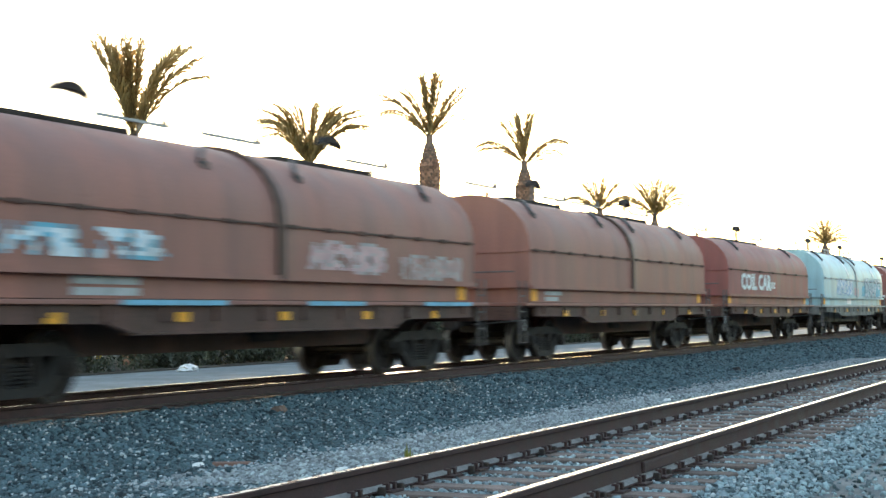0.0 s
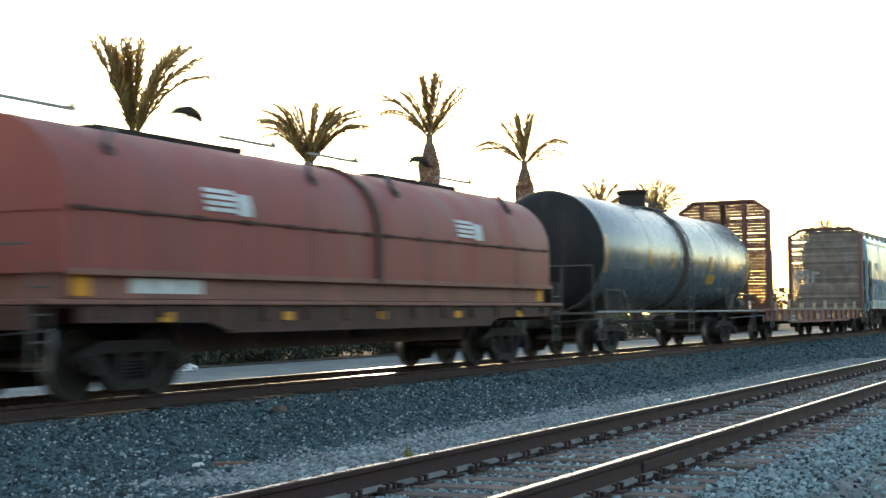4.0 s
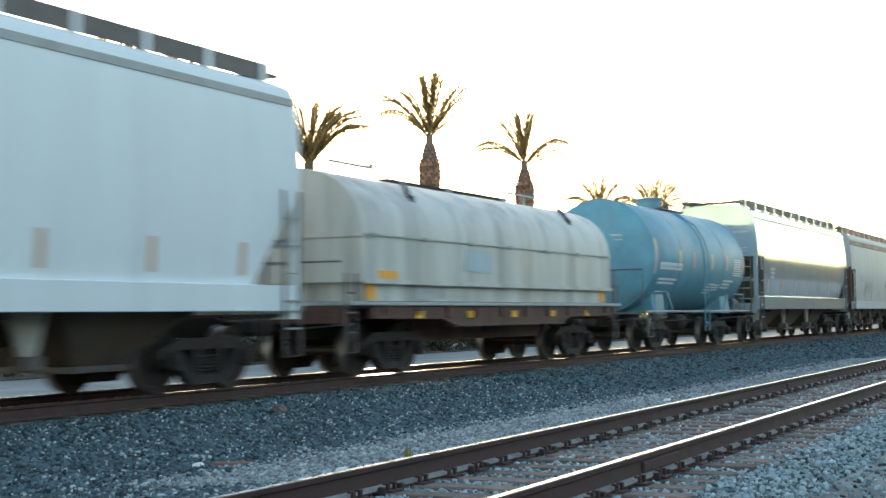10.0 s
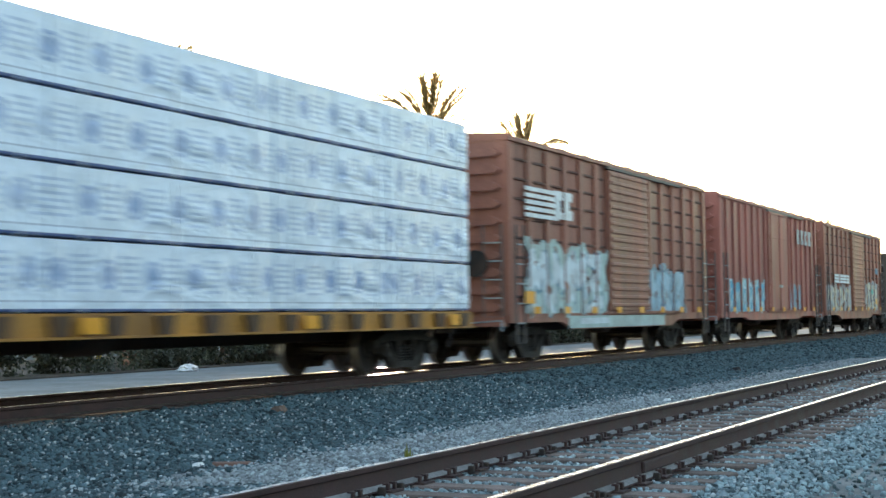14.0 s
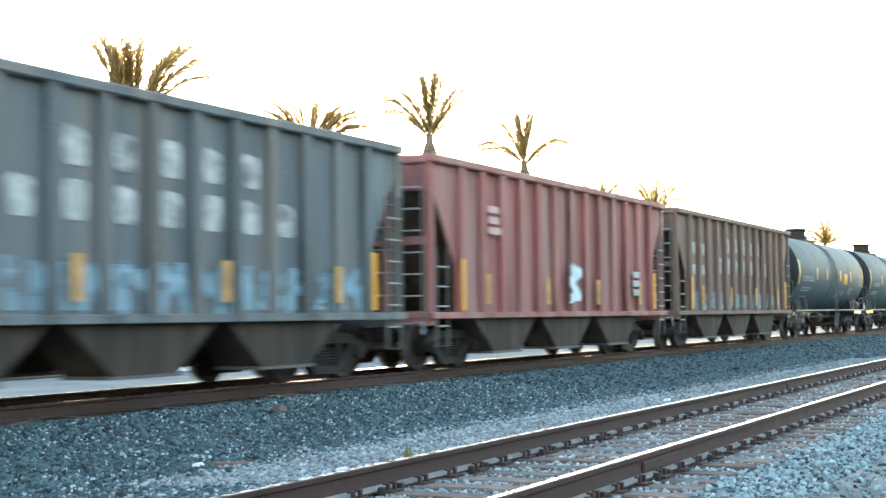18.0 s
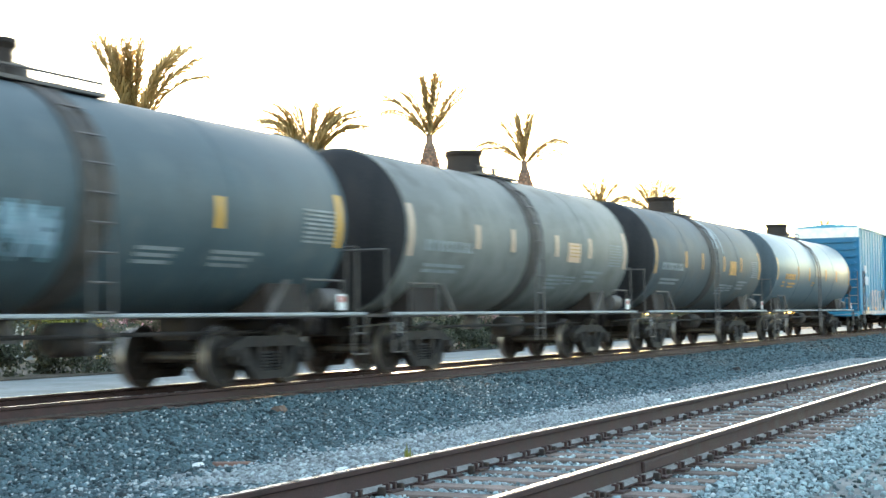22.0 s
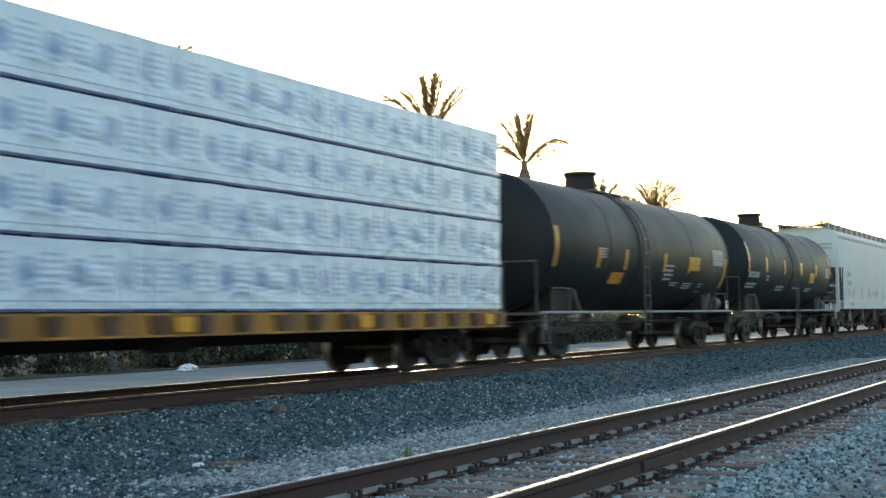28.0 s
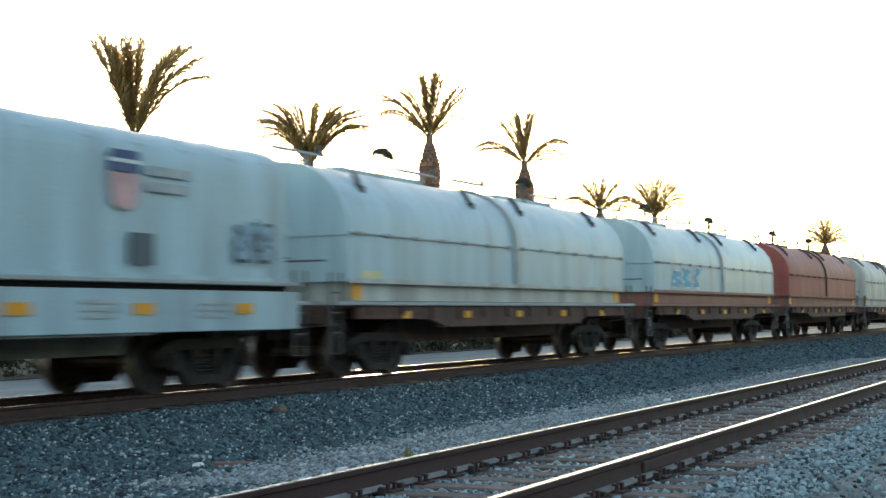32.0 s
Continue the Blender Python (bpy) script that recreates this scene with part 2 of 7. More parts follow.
def rail_mesh(dust):
    bm = bm_new()
    prism(bm, RAIL_SECTION, "x", -40, 420)
    bmesh.ops.recalc_face_normals(bm, faces=bm.faces)
    me = bpy.data.meshes.new("rail")
    for f in bm.faces:
        if f.normal.z > 0.9 and f.calc_center_median().z > -0.02:
            f.material_index = 1
        elif f.normal.z > 0.5 and f.calc_center_median().z < -0.12:
            f.material_index = 2
    bm.to_mesh(me)
    bm.free()
    me.materials.append(M_RAIL)
    me.materials.append(M_HEAD)
    me.materials.append(dust)
    return me


def build_tracks():
    near_rail, main_rail = rail_mesh(M_RAILDUST), rail_mesh(M_SHADEBED)
    tie = mesh_of("tie", box(bm_new(), -TIE_W / 2, TIE_W / 2, -1.3, 1.3, -.37, -.19, .012), M_TIE)
    bm = bm_new()
    box(bm, -.09, .09, -.15, .15, -.192, -.176)
    for sx in (-.05, .05):
        for sy in (-.095, .095):
            box(bm, sx - .012, sx + .012, sy - .012, sy + .012, -.18, -.135)
            box(bm, sx - .02, sx + .02, sy - .022 + (.012 if sy < 0 else -.012), sy + .022 + (.012 if sy < 0 else -.012), -.142, -.128)
    plate = mesh_of("tie_plate", bm, M_RAIL)
    bm = bm_new()
    box(bm, -.018, .018, -.11, .11, -.215, -.188, .004)
    box(bm, -.02, .02, -.12, -.07, -.20, -.145, .006)
    box(bm, -.02, .02, .07, .12, -.20, -.150, .006)
    anchor = mesh_of("rail_anchor", bm, M_STEEL)
    bar = mesh_of("joint_bar", box(bm_new(), -.45, .45, -.035, .035, -.14, -.055, .01), M_RAIL)
    for yc, label, first, last in ((NEAR_Y, "empty near railway track with polished rails on weathered ties", -20, 130),
                                   (TRAIN_Y, "main railway track under the freight train", 18, 130)):
        t = thing("railway_track", 0, yc, 0, label, "railway track", kind="structure")
        for s in (-.5, .5):
            part("rail", near_rail if yc == NEAR_Y else main_rail, None, t, "rusty steel rail with a polished head", at=pose(0, s * GAUGE, 0))
        for i in range(first, last):
            x = i * TIE_STEP
            part("tie", tie, None, t, at=pose(x, random.uniform(-.03, .03), random.uniform(-.012, .006), 0, 0, random.uniform(-1, 1)))
            if yc == NEAR_Y and 6 < i < 110:
                for s in (-.5, .5):
                    part("tie_plate", plate, None, t, at=pose(x, s * GAUGE, 0))
                    if i % 3 == 0:
                        part("rail_anchor", anchor, None, t, at=pose(x - .14, s * GAUGE, 0))
                        part("rail_anchor", anchor, None, t, at=pose(x + .14, s * GAUGE, 0))
        if yc == NEAR_Y:
            for s, x in ((-.5, 10.6), (.5, 22.4)):
                part("joint_bar", bar, None, t, at=pose(x, s * GAUGE, 0))


# ---- plants ----
def leaf_cloud(centres, radii, per, size, seed, squash=0.8):
    """Vertices and faces of many small tilted leaf quads round a set of clump centres."""
    g = np.random.default_rng(seed)
    k = len(centres) * per
    d = g.normal(size=(k, 3))
    d /= np.linalg.norm(d, axis=1)[:, None]
    r = np.repeat(np.asarray(radii, float), per) * g.uniform(.35, 1.0, k) ** .6
    p = np.repeat(np.asarray(centres, float), per, 0) + d * r[:, None] * np.array([1, 1, squash])
    u = g.normal(size=(k, 3))
    u /= np.linalg.norm(u, axis=1)[:, None]
    w = np.cross(u, g.normal(size=(k, 3)))
    w /= np.linalg.norm(w, axis=1)[:, None]
    s = size * g.uniform(.6, 1.4, k)[:, None]
    v = np.stack([p - u * s, p + w * s * .5, p + u * s, p - w * s * .5], 1).reshape(-1, 3)
    return v, np.arange(4 * k).reshape(-1, 4)


def leaf_mat(name, colour, vary=0.35, trans=0.25):
    m = mat(name, colour, 0.55, vary=0.12, scale=0.8, fine=8.0, bump=0.0, island=vary)
    n, l = m.node_tree.nodes, m.node_tree.links
    b = n["Principled BSDF"]
    t = n.new("ShaderNodeBsdfTranslucent")
    l.new(b.inputs["Base Color"].links[0].from_socket, t.inputs["Color"])
    mx = n.new("ShaderNodeMixShader")
    mx.inputs[0].default_value = trans
    l.new(b.outputs[0], mx.inputs[1])
    l.new(t.outputs[0], mx.inputs[2])
    l.new(mx.outputs[0], n["Material Output"].inputs["Surface"])
    return m


M_LEAF = leaf_mat("dark_leaf", (0.150, 0.135, 0.055), trans=0.4)
M_LEAF2 = leaf_mat("fresh_leaf", (0.29, 0.30, 0.075), trans=0.35)
M_HEDGE = leaf_mat("dusty_hedge_leaf", (0.075, 0.08, 0.05))
M_OLEANDER = leaf_mat("oleander_leaf", (0.21, 0.185, 0.115))
M_FLOWER = leaf_mat("pink_blossom", (0.78, 0.44, 0.46), trans=0.35)
M_FROND = leaf_mat("palm_leaflet", (0.50, 0.36, 0.17), trans=0.65)
M_BARK = mat("bark", (0.16, 0.105, 0.08), 0.95, vary=0.25, scale=4.0, fine=20.0, bump=0.8)
M_BOOT = mat("palm_boots", (0.30, 0.165, 0.115), 0.95, vary=0.3, scale=6.0, fine=25.0, bump=0.8, island=0.4)


def tree(name, x, y, height, spread, seed, label, leaf=None, clumps=46, per=170, low=0.25, size=0.13):
    g = random.Random(seed)
    t = thing(name, x, y, level(y), label, "tree" if name == "tree" else "shrub")
    bm = bm_new()
    top = height * .55
    lathe(bm, ((.22 * height / 7, -.2), (.15 * height / 7, top * .4), (.11 * height / 7, top)), "z", (0, 0, 0), 8)
    centres, radii = [], []
    for i in range(clumps):
        a, h = g.uniform(0, 6.283), g.uniform(low, 1.0)
        bulge = math.sin(math.pi * min(1.0, .18 + .8 * (h - low) / (1 - low))) ** .6
        r = spread * bulge * g.uniform(.35, 1.0)
        c = (r * math.cos(a), r * math.sin(a), height * h * g.uniform(.86, 1.0))
        centres.append(c)
        radii.append(spread * g.uniform(.18, .36))
        if i % 4 == 0:
            tube(bm, (0, 0, top * g.uniform(.3, .95)), (c[0] * .9, c[1] * .9, c[2] - .1), .035 * height / 7, 5)
    part("trunk", bm, M_BARK, t)
    v, f = leaf_cloud(centres, radii, int(per * 2.3), size * .66, seed)
    ob = new("crown", quads_mesh("crown", v, f, leaf or M_LEAF))
    ob.parent = t
    return t, centres, radii


def frond_mesh(length, droop, seed, pairs=52):
    """A feather palm frond in its own x-z plane: a curved midrib that starts upwards along z and bends to +x, with leaflets."""
    g = random.Random(seed)
    pts, ang = [Vector((0, 0, 0))], 0.0
    steps = 14
    for i in range(steps):
        ang += droop / steps * (0.15 + 1.7 * (i / steps) ** 1.3)
        pts.append(pts[-1] + Vector((math.sin(ang), 0, math.cos(ang))) * length / steps)
    bm = bm_new()
    pipe(bm, pts[:-1], .024, 4)
    for i in range(pairs):
        s = (.10 + .90 * i / pairs) * steps
        k = min(int(s), steps - 1)
        p = pts[k].lerp(pts[k + 1], s - k)
        fwd = (pts[k + 1] - pts[k]).normalized()
        up = Vector((-fwd.z, 0, fwd.x))
        ln = length * .165 * math.sin(math.pi * (.20 + .68 * i / pairs)) ** .8 * g.uniform(.75, 1.2)
        for side in (-1, 1):
            d = (fwd * .95 + Vector((0, side * g.uniform(.45, .75), 0)) + up * g.uniform(-.30, .45)).normalized()
            q = p + d * ln + Vector((0, 0, -.16 * ln))
            wv = fwd * .046
            vs = [bm.verts.new(c) for c in (p - wv, p + wv, p + d * ln * .5 + wv * .9, q, p + d * ln * .5 - wv * .9)]
            bm.faces.new((vs[0], vs[1], vs[2], vs[3], vs[4]))
    return mesh_of("frond", bm, M_FROND)


FRONDS = []
DROOPS = (.15, .3, .5, .75, 1.0, 1.3, 1.7, 2.2)


def palm(x, y, trunk_top, girth, neck, crown, spread, label):
    """A pruned date palm: rough trunk with leaf bases, a narrow neck, upright fronds. spread lists (lean, heading, length) a frond."""
    t = thing("palm_tree", x, y, level(y), label, "palm tree", "palms along the road")
    z0 = level(y)
    bm = bm_new()
    h = trunk_top - z0
    lathe(bm, ((girth * .42, -.1), (girth * .38, h * .5), (girth * .43, h * .86), (girth * .37, h * .93), (girth * .24, h), (girth * .16, h + .2),
               (girth * .15, neck - z0 + .12)), "z", (0, 0, 0), 12)
    part("trunk", bm, M_BARK, t)
    bm = bm_new()
    g = random.Random(int(x * 10))
    rings = int(h / .17)
    for i in range(rings):
        z = i * .17
        f = i / rings
        r = girth * (.40 - .05 * math.sin(f * 3.1) + (.05 if .75 < f < .93 else 0)) * (1 if f < .9 else 1 - 5.2 * (f - .9))
        n = 11
        for j in range(n):
            a = 6.283 * (j + .5 * (i % 2)) / n + g.uniform(-.08, .08)
            c, s = math.cos(a), math.sin(a)
            o = g.uniform(.05, .12) * girth
            w = r * .30
            p = [(r * c - w * s, r * s + w * c, z - .05), (r * c + w * s, r * s - w * c, z - .05),
                 ((r + o) * c + w * .5 * s, (r + o) * s - w * .5 * c, z + .13), ((r + o) * c - w * .5 * s, (r + o) * s + w * .5 * c, z + .13),
                 (r * .8 * c, r * .8 * s, z + .16)]
            vs = [bm.verts.new(q) for q in p]
            for q in ((0, 1, 2, 3), (3, 2, 4), (0, 3, 4), (1, 4, 2)):
                bm.faces.new([vs[k] for k in q])
    part("leaf_base_cover", bm, M_BOOT, t)["kind"] = "stuff"
    for lean, heading, length, droop in spread:
        k = min(range(len(DROOPS)), key=lambda i: abs(DROOPS[i] - droop) + .04 * (i % 2 == int(lean) % 2))
        m = Matrix.Translation((0, 0, neck - z0 - .1)) @ Matrix.Rotation(radians(heading), 4, "Z") @ Matrix.Rotation(radians(lean), 4, "Y")
        m = m @ Matrix.Scale(length / 3.0, 4)
        part("frond", FRONDS[k], None, t, at=m)
    return t


def build_plants():
    for i, droop in enumerate(DROOPS):
        FRONDS.append(frond_mesh(3.0, droop, i))
    # headings: 0 leans away along +x; -64 and 116 are square to the line of sight
    R_, L_ = -64, 116

    def fan(seed, *groups):
        """Fronds from groups of (count, lean from, lean to, length, droop); leans towards +x-right are positive."""
        g = random.Random(seed)
        out = []
        for n, lean0, lean1, reach, droop in groups:
            for i in range(n):
                lean = lean0 + (lean1 - lean0) * (i + .5) / n + g.uniform(-2, 2)
                head = (R_ if lean > 0 else L_) + g.uniform(-38, 38)
                out.append((abs(lean), head, reach * g.uniform(.93, 1.05), droop * g.uniform(.85, 1.15)))
        return out
    lab = "tall pruned date palm, rough brown trunk, "
    palm(38.5, 30, 6.70, 1.05, 7.12, 10.4, fan(1, (8, -17, -8, 3.5, .38), (6, -8, 0, 3.4, .15), (3, 1, 5, 3.4, .15),
         (4, 13, 18, 3.65, .95), (3, 20, 27, 3.6, 1.15), (2, -10, 4, 2.0, .3)), lab + "upright fronds")
    palm(49.8, 30, 6.45, 1.25, 7.2, 9.8, fan(22, (7, -32, -21, 3.15, 1.4), (6, -19, -8, 2.9, .8), (8, -8, 8, 2.65, .25), (6, 9, 20, 2.9, .8),
         (7, 22, 33, 3.25, 1.4), (2, -42, 42, 1.6, 1.0)), lab + "spreading crown")
    palm(60.9, 30, 9.1, 1.05, 9.55, 12.4, fan(31, (4, -42, -28, 3.4, 1.2), (3, -24, -12, 3.0, .7), (11, -9, 9, 3.15, .2), (4, 22, 34, 3.3, .5),
         (2, 34, 44, 2.2, 1.0)), lab + "sparse crown")
    palm(72.7, 30, 8.9, 1.1, 9.4, 12.1, fan(44, (4, -52, -36, 3.1, 1.7), (3, -26, -14, 2.8, .5), (11, -10, 10, 2.9, .25), (4, 34, 50, 3.0, 1.6),
         (2, 60, 70, 2.4, 1.3)), lab + "drooping side fronds")
    palm(85.0, 30, 7.2, 1.1, 7.55, 9.5, fan(52, (5, -60, -40, 2.6, 1.5), (5, -36, -16, 2.3, .7), (7, -12, 14, 2.1, .3), (4, 18, 38, 2.4, .9),
         (5, 42, 62, 2.7, 1.6)), lab + "low spreading crown")
    palm(96.4, 30, 7.3, 1.1, 7.9, 10.5, fan(66, (5, -56, -36, 2.8, 1.3), (5, -34, -14, 2.8, .6), (9, -12, 12, 2.7, .25), (5, 14, 34, 2.9, .7),
         (5, 36, 56, 2.9, 1.3)), lab + "spreading crown")
    palm(157.8, 30, 8.0, 1.3, 8.4, 10.6, fan(71, (12, -75, -20, 2.9, 1.0), (12, -20, 20, 2.8, .4), (12, 20, 75, 2.9, 1.0)), lab + "far along the row")
    tree("tree", 45.2, 40, 8.4, 3.5, 5, "large dark green broadleaf tree behind the palms", clumps=80, per=190, low=.2, size=.15)
    tree("tree", 53.5, 48, 8.9, 3.0, 6, "dark green broadleaf tree behind the palms", clumps=50, per=170, low=.25, size=.15)
    tree("tree", 71.0, 48, 9.5, 4.6, 7, "dark broadleaf tree in front of the white building", clumps=90, per=180, low=.22, size=.16)
    tree("tree", 79.0, 52, 8.2, 3.4, 17, "dark broadleaf tree beside the second palm", clumps=44, per=170, low=.3, size=.16)
    tree("tree", 100.0, 50, 10.2, 3.6, 8, "golden-edged broadleaf tree behind the third palm", clumps=70, per=180, low=.25, size=.18)
    tree("tree", 150.0, 60, 8.5, 5.0, 9, "broadleaf tree beside the fourth palm", clumps=50, per=150, low=.2, size=.2)
    tree("bush", 40.2, 33.4, 5.0, 1.7, 12, "round fresh green bush", M_LEAF2, 46, 170, .2, .10)
    tree("bush", 43.0, 34.0, 3.2, 0.8, 16, "small fresh green bush behind a palm", M_LEAF2, 34, 150, .2, .10)
    tree("bush", 48.3, 33.2, 4.6, 1.9, 13, "round fresh green bush with light tips", M_LEAF2, 50, 180, .2, .10)
    # oleanders with pink blossom
    for i, (x, h, w) in enumerate(((37.2, 2.3, 1.2), (40.0, 2.3, 1.4), (43.2, 2.7, 1.5), (46.6, 2.9, 1.6), (48.8, 3.3, 1.5), (51.3, 3.0, 1.6),
                                   (54.3, 3.1, 1.6), (57.5, 3.3, 1.9), (61.0, 2.6, 1.6), (64.5, 2.2, 1.5), (69.0, 2.1, 1.5), (74.0, 2.0, 1.5))):
        t, c, r = tree("oleander", x, 28.6, h, w, 30 + i, "grey-green oleander shrub with pink blossom", M_OLEANDER, 30, 110, .25, .09)
        tops = [q for q in c if q[2] > h * .5]
        v, f = leaf_cloud(tops, [.5] * len(tops), 80, .055, 60 + i)
        ob = new("blossom", quads_mesh("blossom", v, f, M_FLOWER))
        ob.parent = t
        ob["label"] = "pink blossom"
    # clipped, dusty hedge along the far side of the road
    g = np.random.default_rng(5)
    n = 760
    c = np.stack([g.uniform(16, 120, n), g.normal(27.2, .35, n), g.uniform(-.45, .75, n)], 1)
    v, f = leaf_cloud(c, g.uniform(.3, .6, n), 130, .075, 6)
    tagged(new("hedge", quads_mesh("hedge", v, f, M_HEDGE)), "low dusty green hedge along the road", "hedge", kind="stuff")
    n = 1200
    c = np.stack([g.uniform(-120, 420, n), g.uniform(-44, -35, n), g.uniform(.2, 14.0, n) * g.uniform(.3, 1, n)], 1)
    v, f = leaf_cloud(c, g.uniform(2.0, 4.0, n), 55, .7, 9)
    tagged(new("trees_opposite", quads_mesh("trees_opposite", v, f, M_LEAF)), "dark line of trees on the opposite side", "trees", kind="stuff")
    n = 420
    c = np.stack([g.uniform(60, 560, n), g.uniform(118, 135, n), g.uniform(.5, 8.0, n) * g.uniform(.5, 1, n)], 1)
    v, f = leaf_cloud(c, g.uniform(1.5, 3.2, n), 60, .5, 7)
    tagged(new("distant_trees", quads_mesh("distant_trees", v, f, M_LEAF)), "distant dark line of trees", "trees", kind="stuff")
    n = 60
    c = np.stack([g.uniform(150, 420, n), g.uniform(32, 36, n), g.uniform(.5, 4.0, n)], 1)
    v, f = leaf_cloud(c, g.uniform(1.0, 1.8, n), 90, .3, 8)
    tagged(new("roadside_bushes", quads_mesh("roadside_bushes", v, f, M_LEAF)), "dark bushes along the far road", "bushes", kind="stuff")


# ---- buildings and poles beyond the road ----
M_WHITE = mat("white_render", (0.70, 0.70, 0.68), 0.85, vary=0.05, scale=0.6, fine=20.0, dirt=(0.5, 0.5, 0.48), dirt_amount=0.1)
M_BLUETRIM = mat("blue_trim", (0.10, 0.16, 0.28), 0.6)
M_BEIGE = mat("beige_render", (0.55, 0.44, 0.34), 0.9, vary=0.06, scale=0.5, fine=20.0)
M_TIMBER = mat("dark_timber", (0.09, 0.06, 0.045), 0.8)
M_ROOF = mat("grey_roofing", (0.30, 0.30, 0.30), 0.8)
M_GLASS = mat("dark_window_glass", (0.03, 0.035, 0.04), 0.08, vary=0.02, bump=0.0)
M_YELLOW = mat("yellow_paint", (0.75, 0.48, 0.02), 0.5, vary=0.05)
M_GALV = mat("galvanised_steel", (0.42, 0.45, 0.48), 0.5, metal=0.5, vary=0.08)
M_SIGN = mat("orange_sign_face", (0.75, 0.22, 0.06), 0.5)
M_SIGNW = mat("white_sign_face", (0.8, 0.8, 0.78), 0.5)
M_TEAL = mat("green_street_sign", (0.05, 0.25, 0.20), 0.5)
M_FLAGB = mat("blue_flag_cloth", (0.10, 0.22, 0.45), 0.9)
M_FLAGW = mat("white_flag_cloth", (0.75, 0.72, 0.70), 0.9)
M_FLAGR = mat("red_flag_cloth", (0.45, 0.06, 0.06), 0.9)


def window(parent, x, z, w, h, y=0.0):
    f = part("window", box(bm_new(), x - w / 2, x + w / 2, y - .06, y - .01, z, z + h), M_TIMBER, parent)
    part("pane", box(bm_new(), x - w / 2 + .12, x + w / 2 - .12, y - .09, y - .065, z + .12, z + h - .12), M_GLASS, f)


def build_background():
    b = thing("office_building", 82.0, 65.0, -.4, "white office building with blue trim and rooftop units", "building")
    part("wall", box(bm_new(), 0, 18, 0, 14, 0, 7.6), M_WHITE, b)
    part("roof", box(bm_new(), -.3, 18.3, -.3, 14.3, 7.6, 8.0), M_BLUETRIM, b, "blue roof edge")
    part("trim_band", box(bm_new(), -.05, 18.05, -.12, -.01, 5.6, 5.95), M_BLUETRIM, b)
    part("trim_band", box(bm_new(), -.05, 18.05, -.12, -.01, 2.9, 3.2), M_BLUETRIM, b)
    for x in (3.0, 6.2, 9.4, 12.6):
        window(b, x, 3.5, 2.0, 1.6)
        part("brace", prism(bm_new(), ((x + .9, 5.55), (x + 1.15, 5.55), (x + 2.2, 3.25), (x + 1.95, 3.25)), "y", -.14, -.02), M_BLUETRIM, b)
    part("rooftop_unit", box(bm_new(), 3.2, 5.3, 2, 4, 8.0, 9.9, .05), M_ROOF, b)
    part("rooftop_unit", box(bm_new(), 6.0, 9.0, 2, 4, 8.0, 9.7, .05), M_GALV, b)
    part("canopy", prism(bm_new(), ((4.5, 2.0), (9.0, 3.0), (9.0, 2.6), (4.5, 1.6)), "y", -3.0, -.2), M_WHITE, b)
    b = thing("timbered_building", 94.0, 62.0, -.4, "white and beige timber-framed building with dark beams", "building")
    part("wall", box(bm_new(), 0, 22, 0, 10, 0, 6.4), M_WHITE, b)
    for i in range(9):
        part("beam", box(bm_new(), i * 2.6, i * 2.6 + .28, -.14, -.01, 0, 6.4), M_TIMBER, b)
    for i in range(0, 8, 2):
        part("beam", prism(bm_new(), ((i * 2.6 + .3, 3.6), (i * 2.6 + .6, 3.6), (i * 2.6 + 2.6, .9), (i * 2.6 + 2.3, .9)), "y", -.13, -.02), M_TIMBER, b)
    part("beam", box(bm_new(), 0, 22, -.15, -.02, 3.6, 3.9), M_TIMBER, b)
    part("gable", prism(bm_new(), ((-.6, 6.4), (22.6, 6.4), (20.5, 8.4), (1.5, 8.4)), "y", -.3, 10), M_BEIGE, b, "beige hipped roof")
    b = thing("warehouse", 118.0, 70.0, -.4, "beige warehouse with a flat roof and dark windows", "building")
    part("wall", box(bm_new(), 0, 26, 0, 18, 0, 10.6), M_BEIGE, b)
    part("roof_edge", box(bm_new(), -.2, 26.2, -.2, 18.2, 10.6, 11.0), M_ROOF, b)
    part("trim_band", box(bm_new(), 0, 26, -.1, -.01, 8.0, 8.3), M_TIMBER, b)
    for x in (3.5, 6.8, 15, 19, 23):
        window(b, x, 4.4, 2.2, 3.0)
    b = thing("long_wall", 168.0, 80.0, -.3, "long low white wall of a yard", "wall")
    part("wall", box(bm_new(), 0, 60, 0, .3, 0, 5.6), M_WHITE, b)
    b = thing("bus_shelter", 113.0, 55.0, -.4, "dark shelter with a sloping roof on thin posts", "shelter")
    for x in (0.3, 6.2):
        for y in (0, 2):
            part("post", box(bm_new(), x - .1, x + .1, y - .1, y + .1, 0, 4.9), M_GALV, b)
    part("roof", prism(bm_new(), ((-.8, 4.9), (7.2, 4.9), (5.6, 7.0), (1.2, 7.0)), "y", -.6, 2.6), M_ROOF, b)
    for x, m1, m2 in ((124.6, M_FLAGB, M_SIGNW), (127.0, M_FLAGW, M_FLAGR), (129.6, M_FLAGR, M_FLAGW)):
        f = thing("flagpole", x, 58, -.4, "thin white flagpole with a small coloured flag", "flagpole", "row of flagpoles")
        part("pole", tube(bm_new(), (0, 0, 0), (0, 0, 8.1), .06, 8), M_WHITE, f)
        bm = bm_new()
        vs = [[bm.verts.new((-.05 - i * .22, .08 * math.sin(i * 1.3), 7.9 - k * .75 - .32 * i)) for k in range(3)] for i in range(7)]
        for a, c in zip(vs, vs[1:]):
            for k in range(2):
                bm.faces.new((a[k], a[k + 1], c[k + 1], c[k]))
        bmesh.ops.solidify(bm, geom=bm.faces[:], thickness=.02)
        part("flag", bm, m1, f)
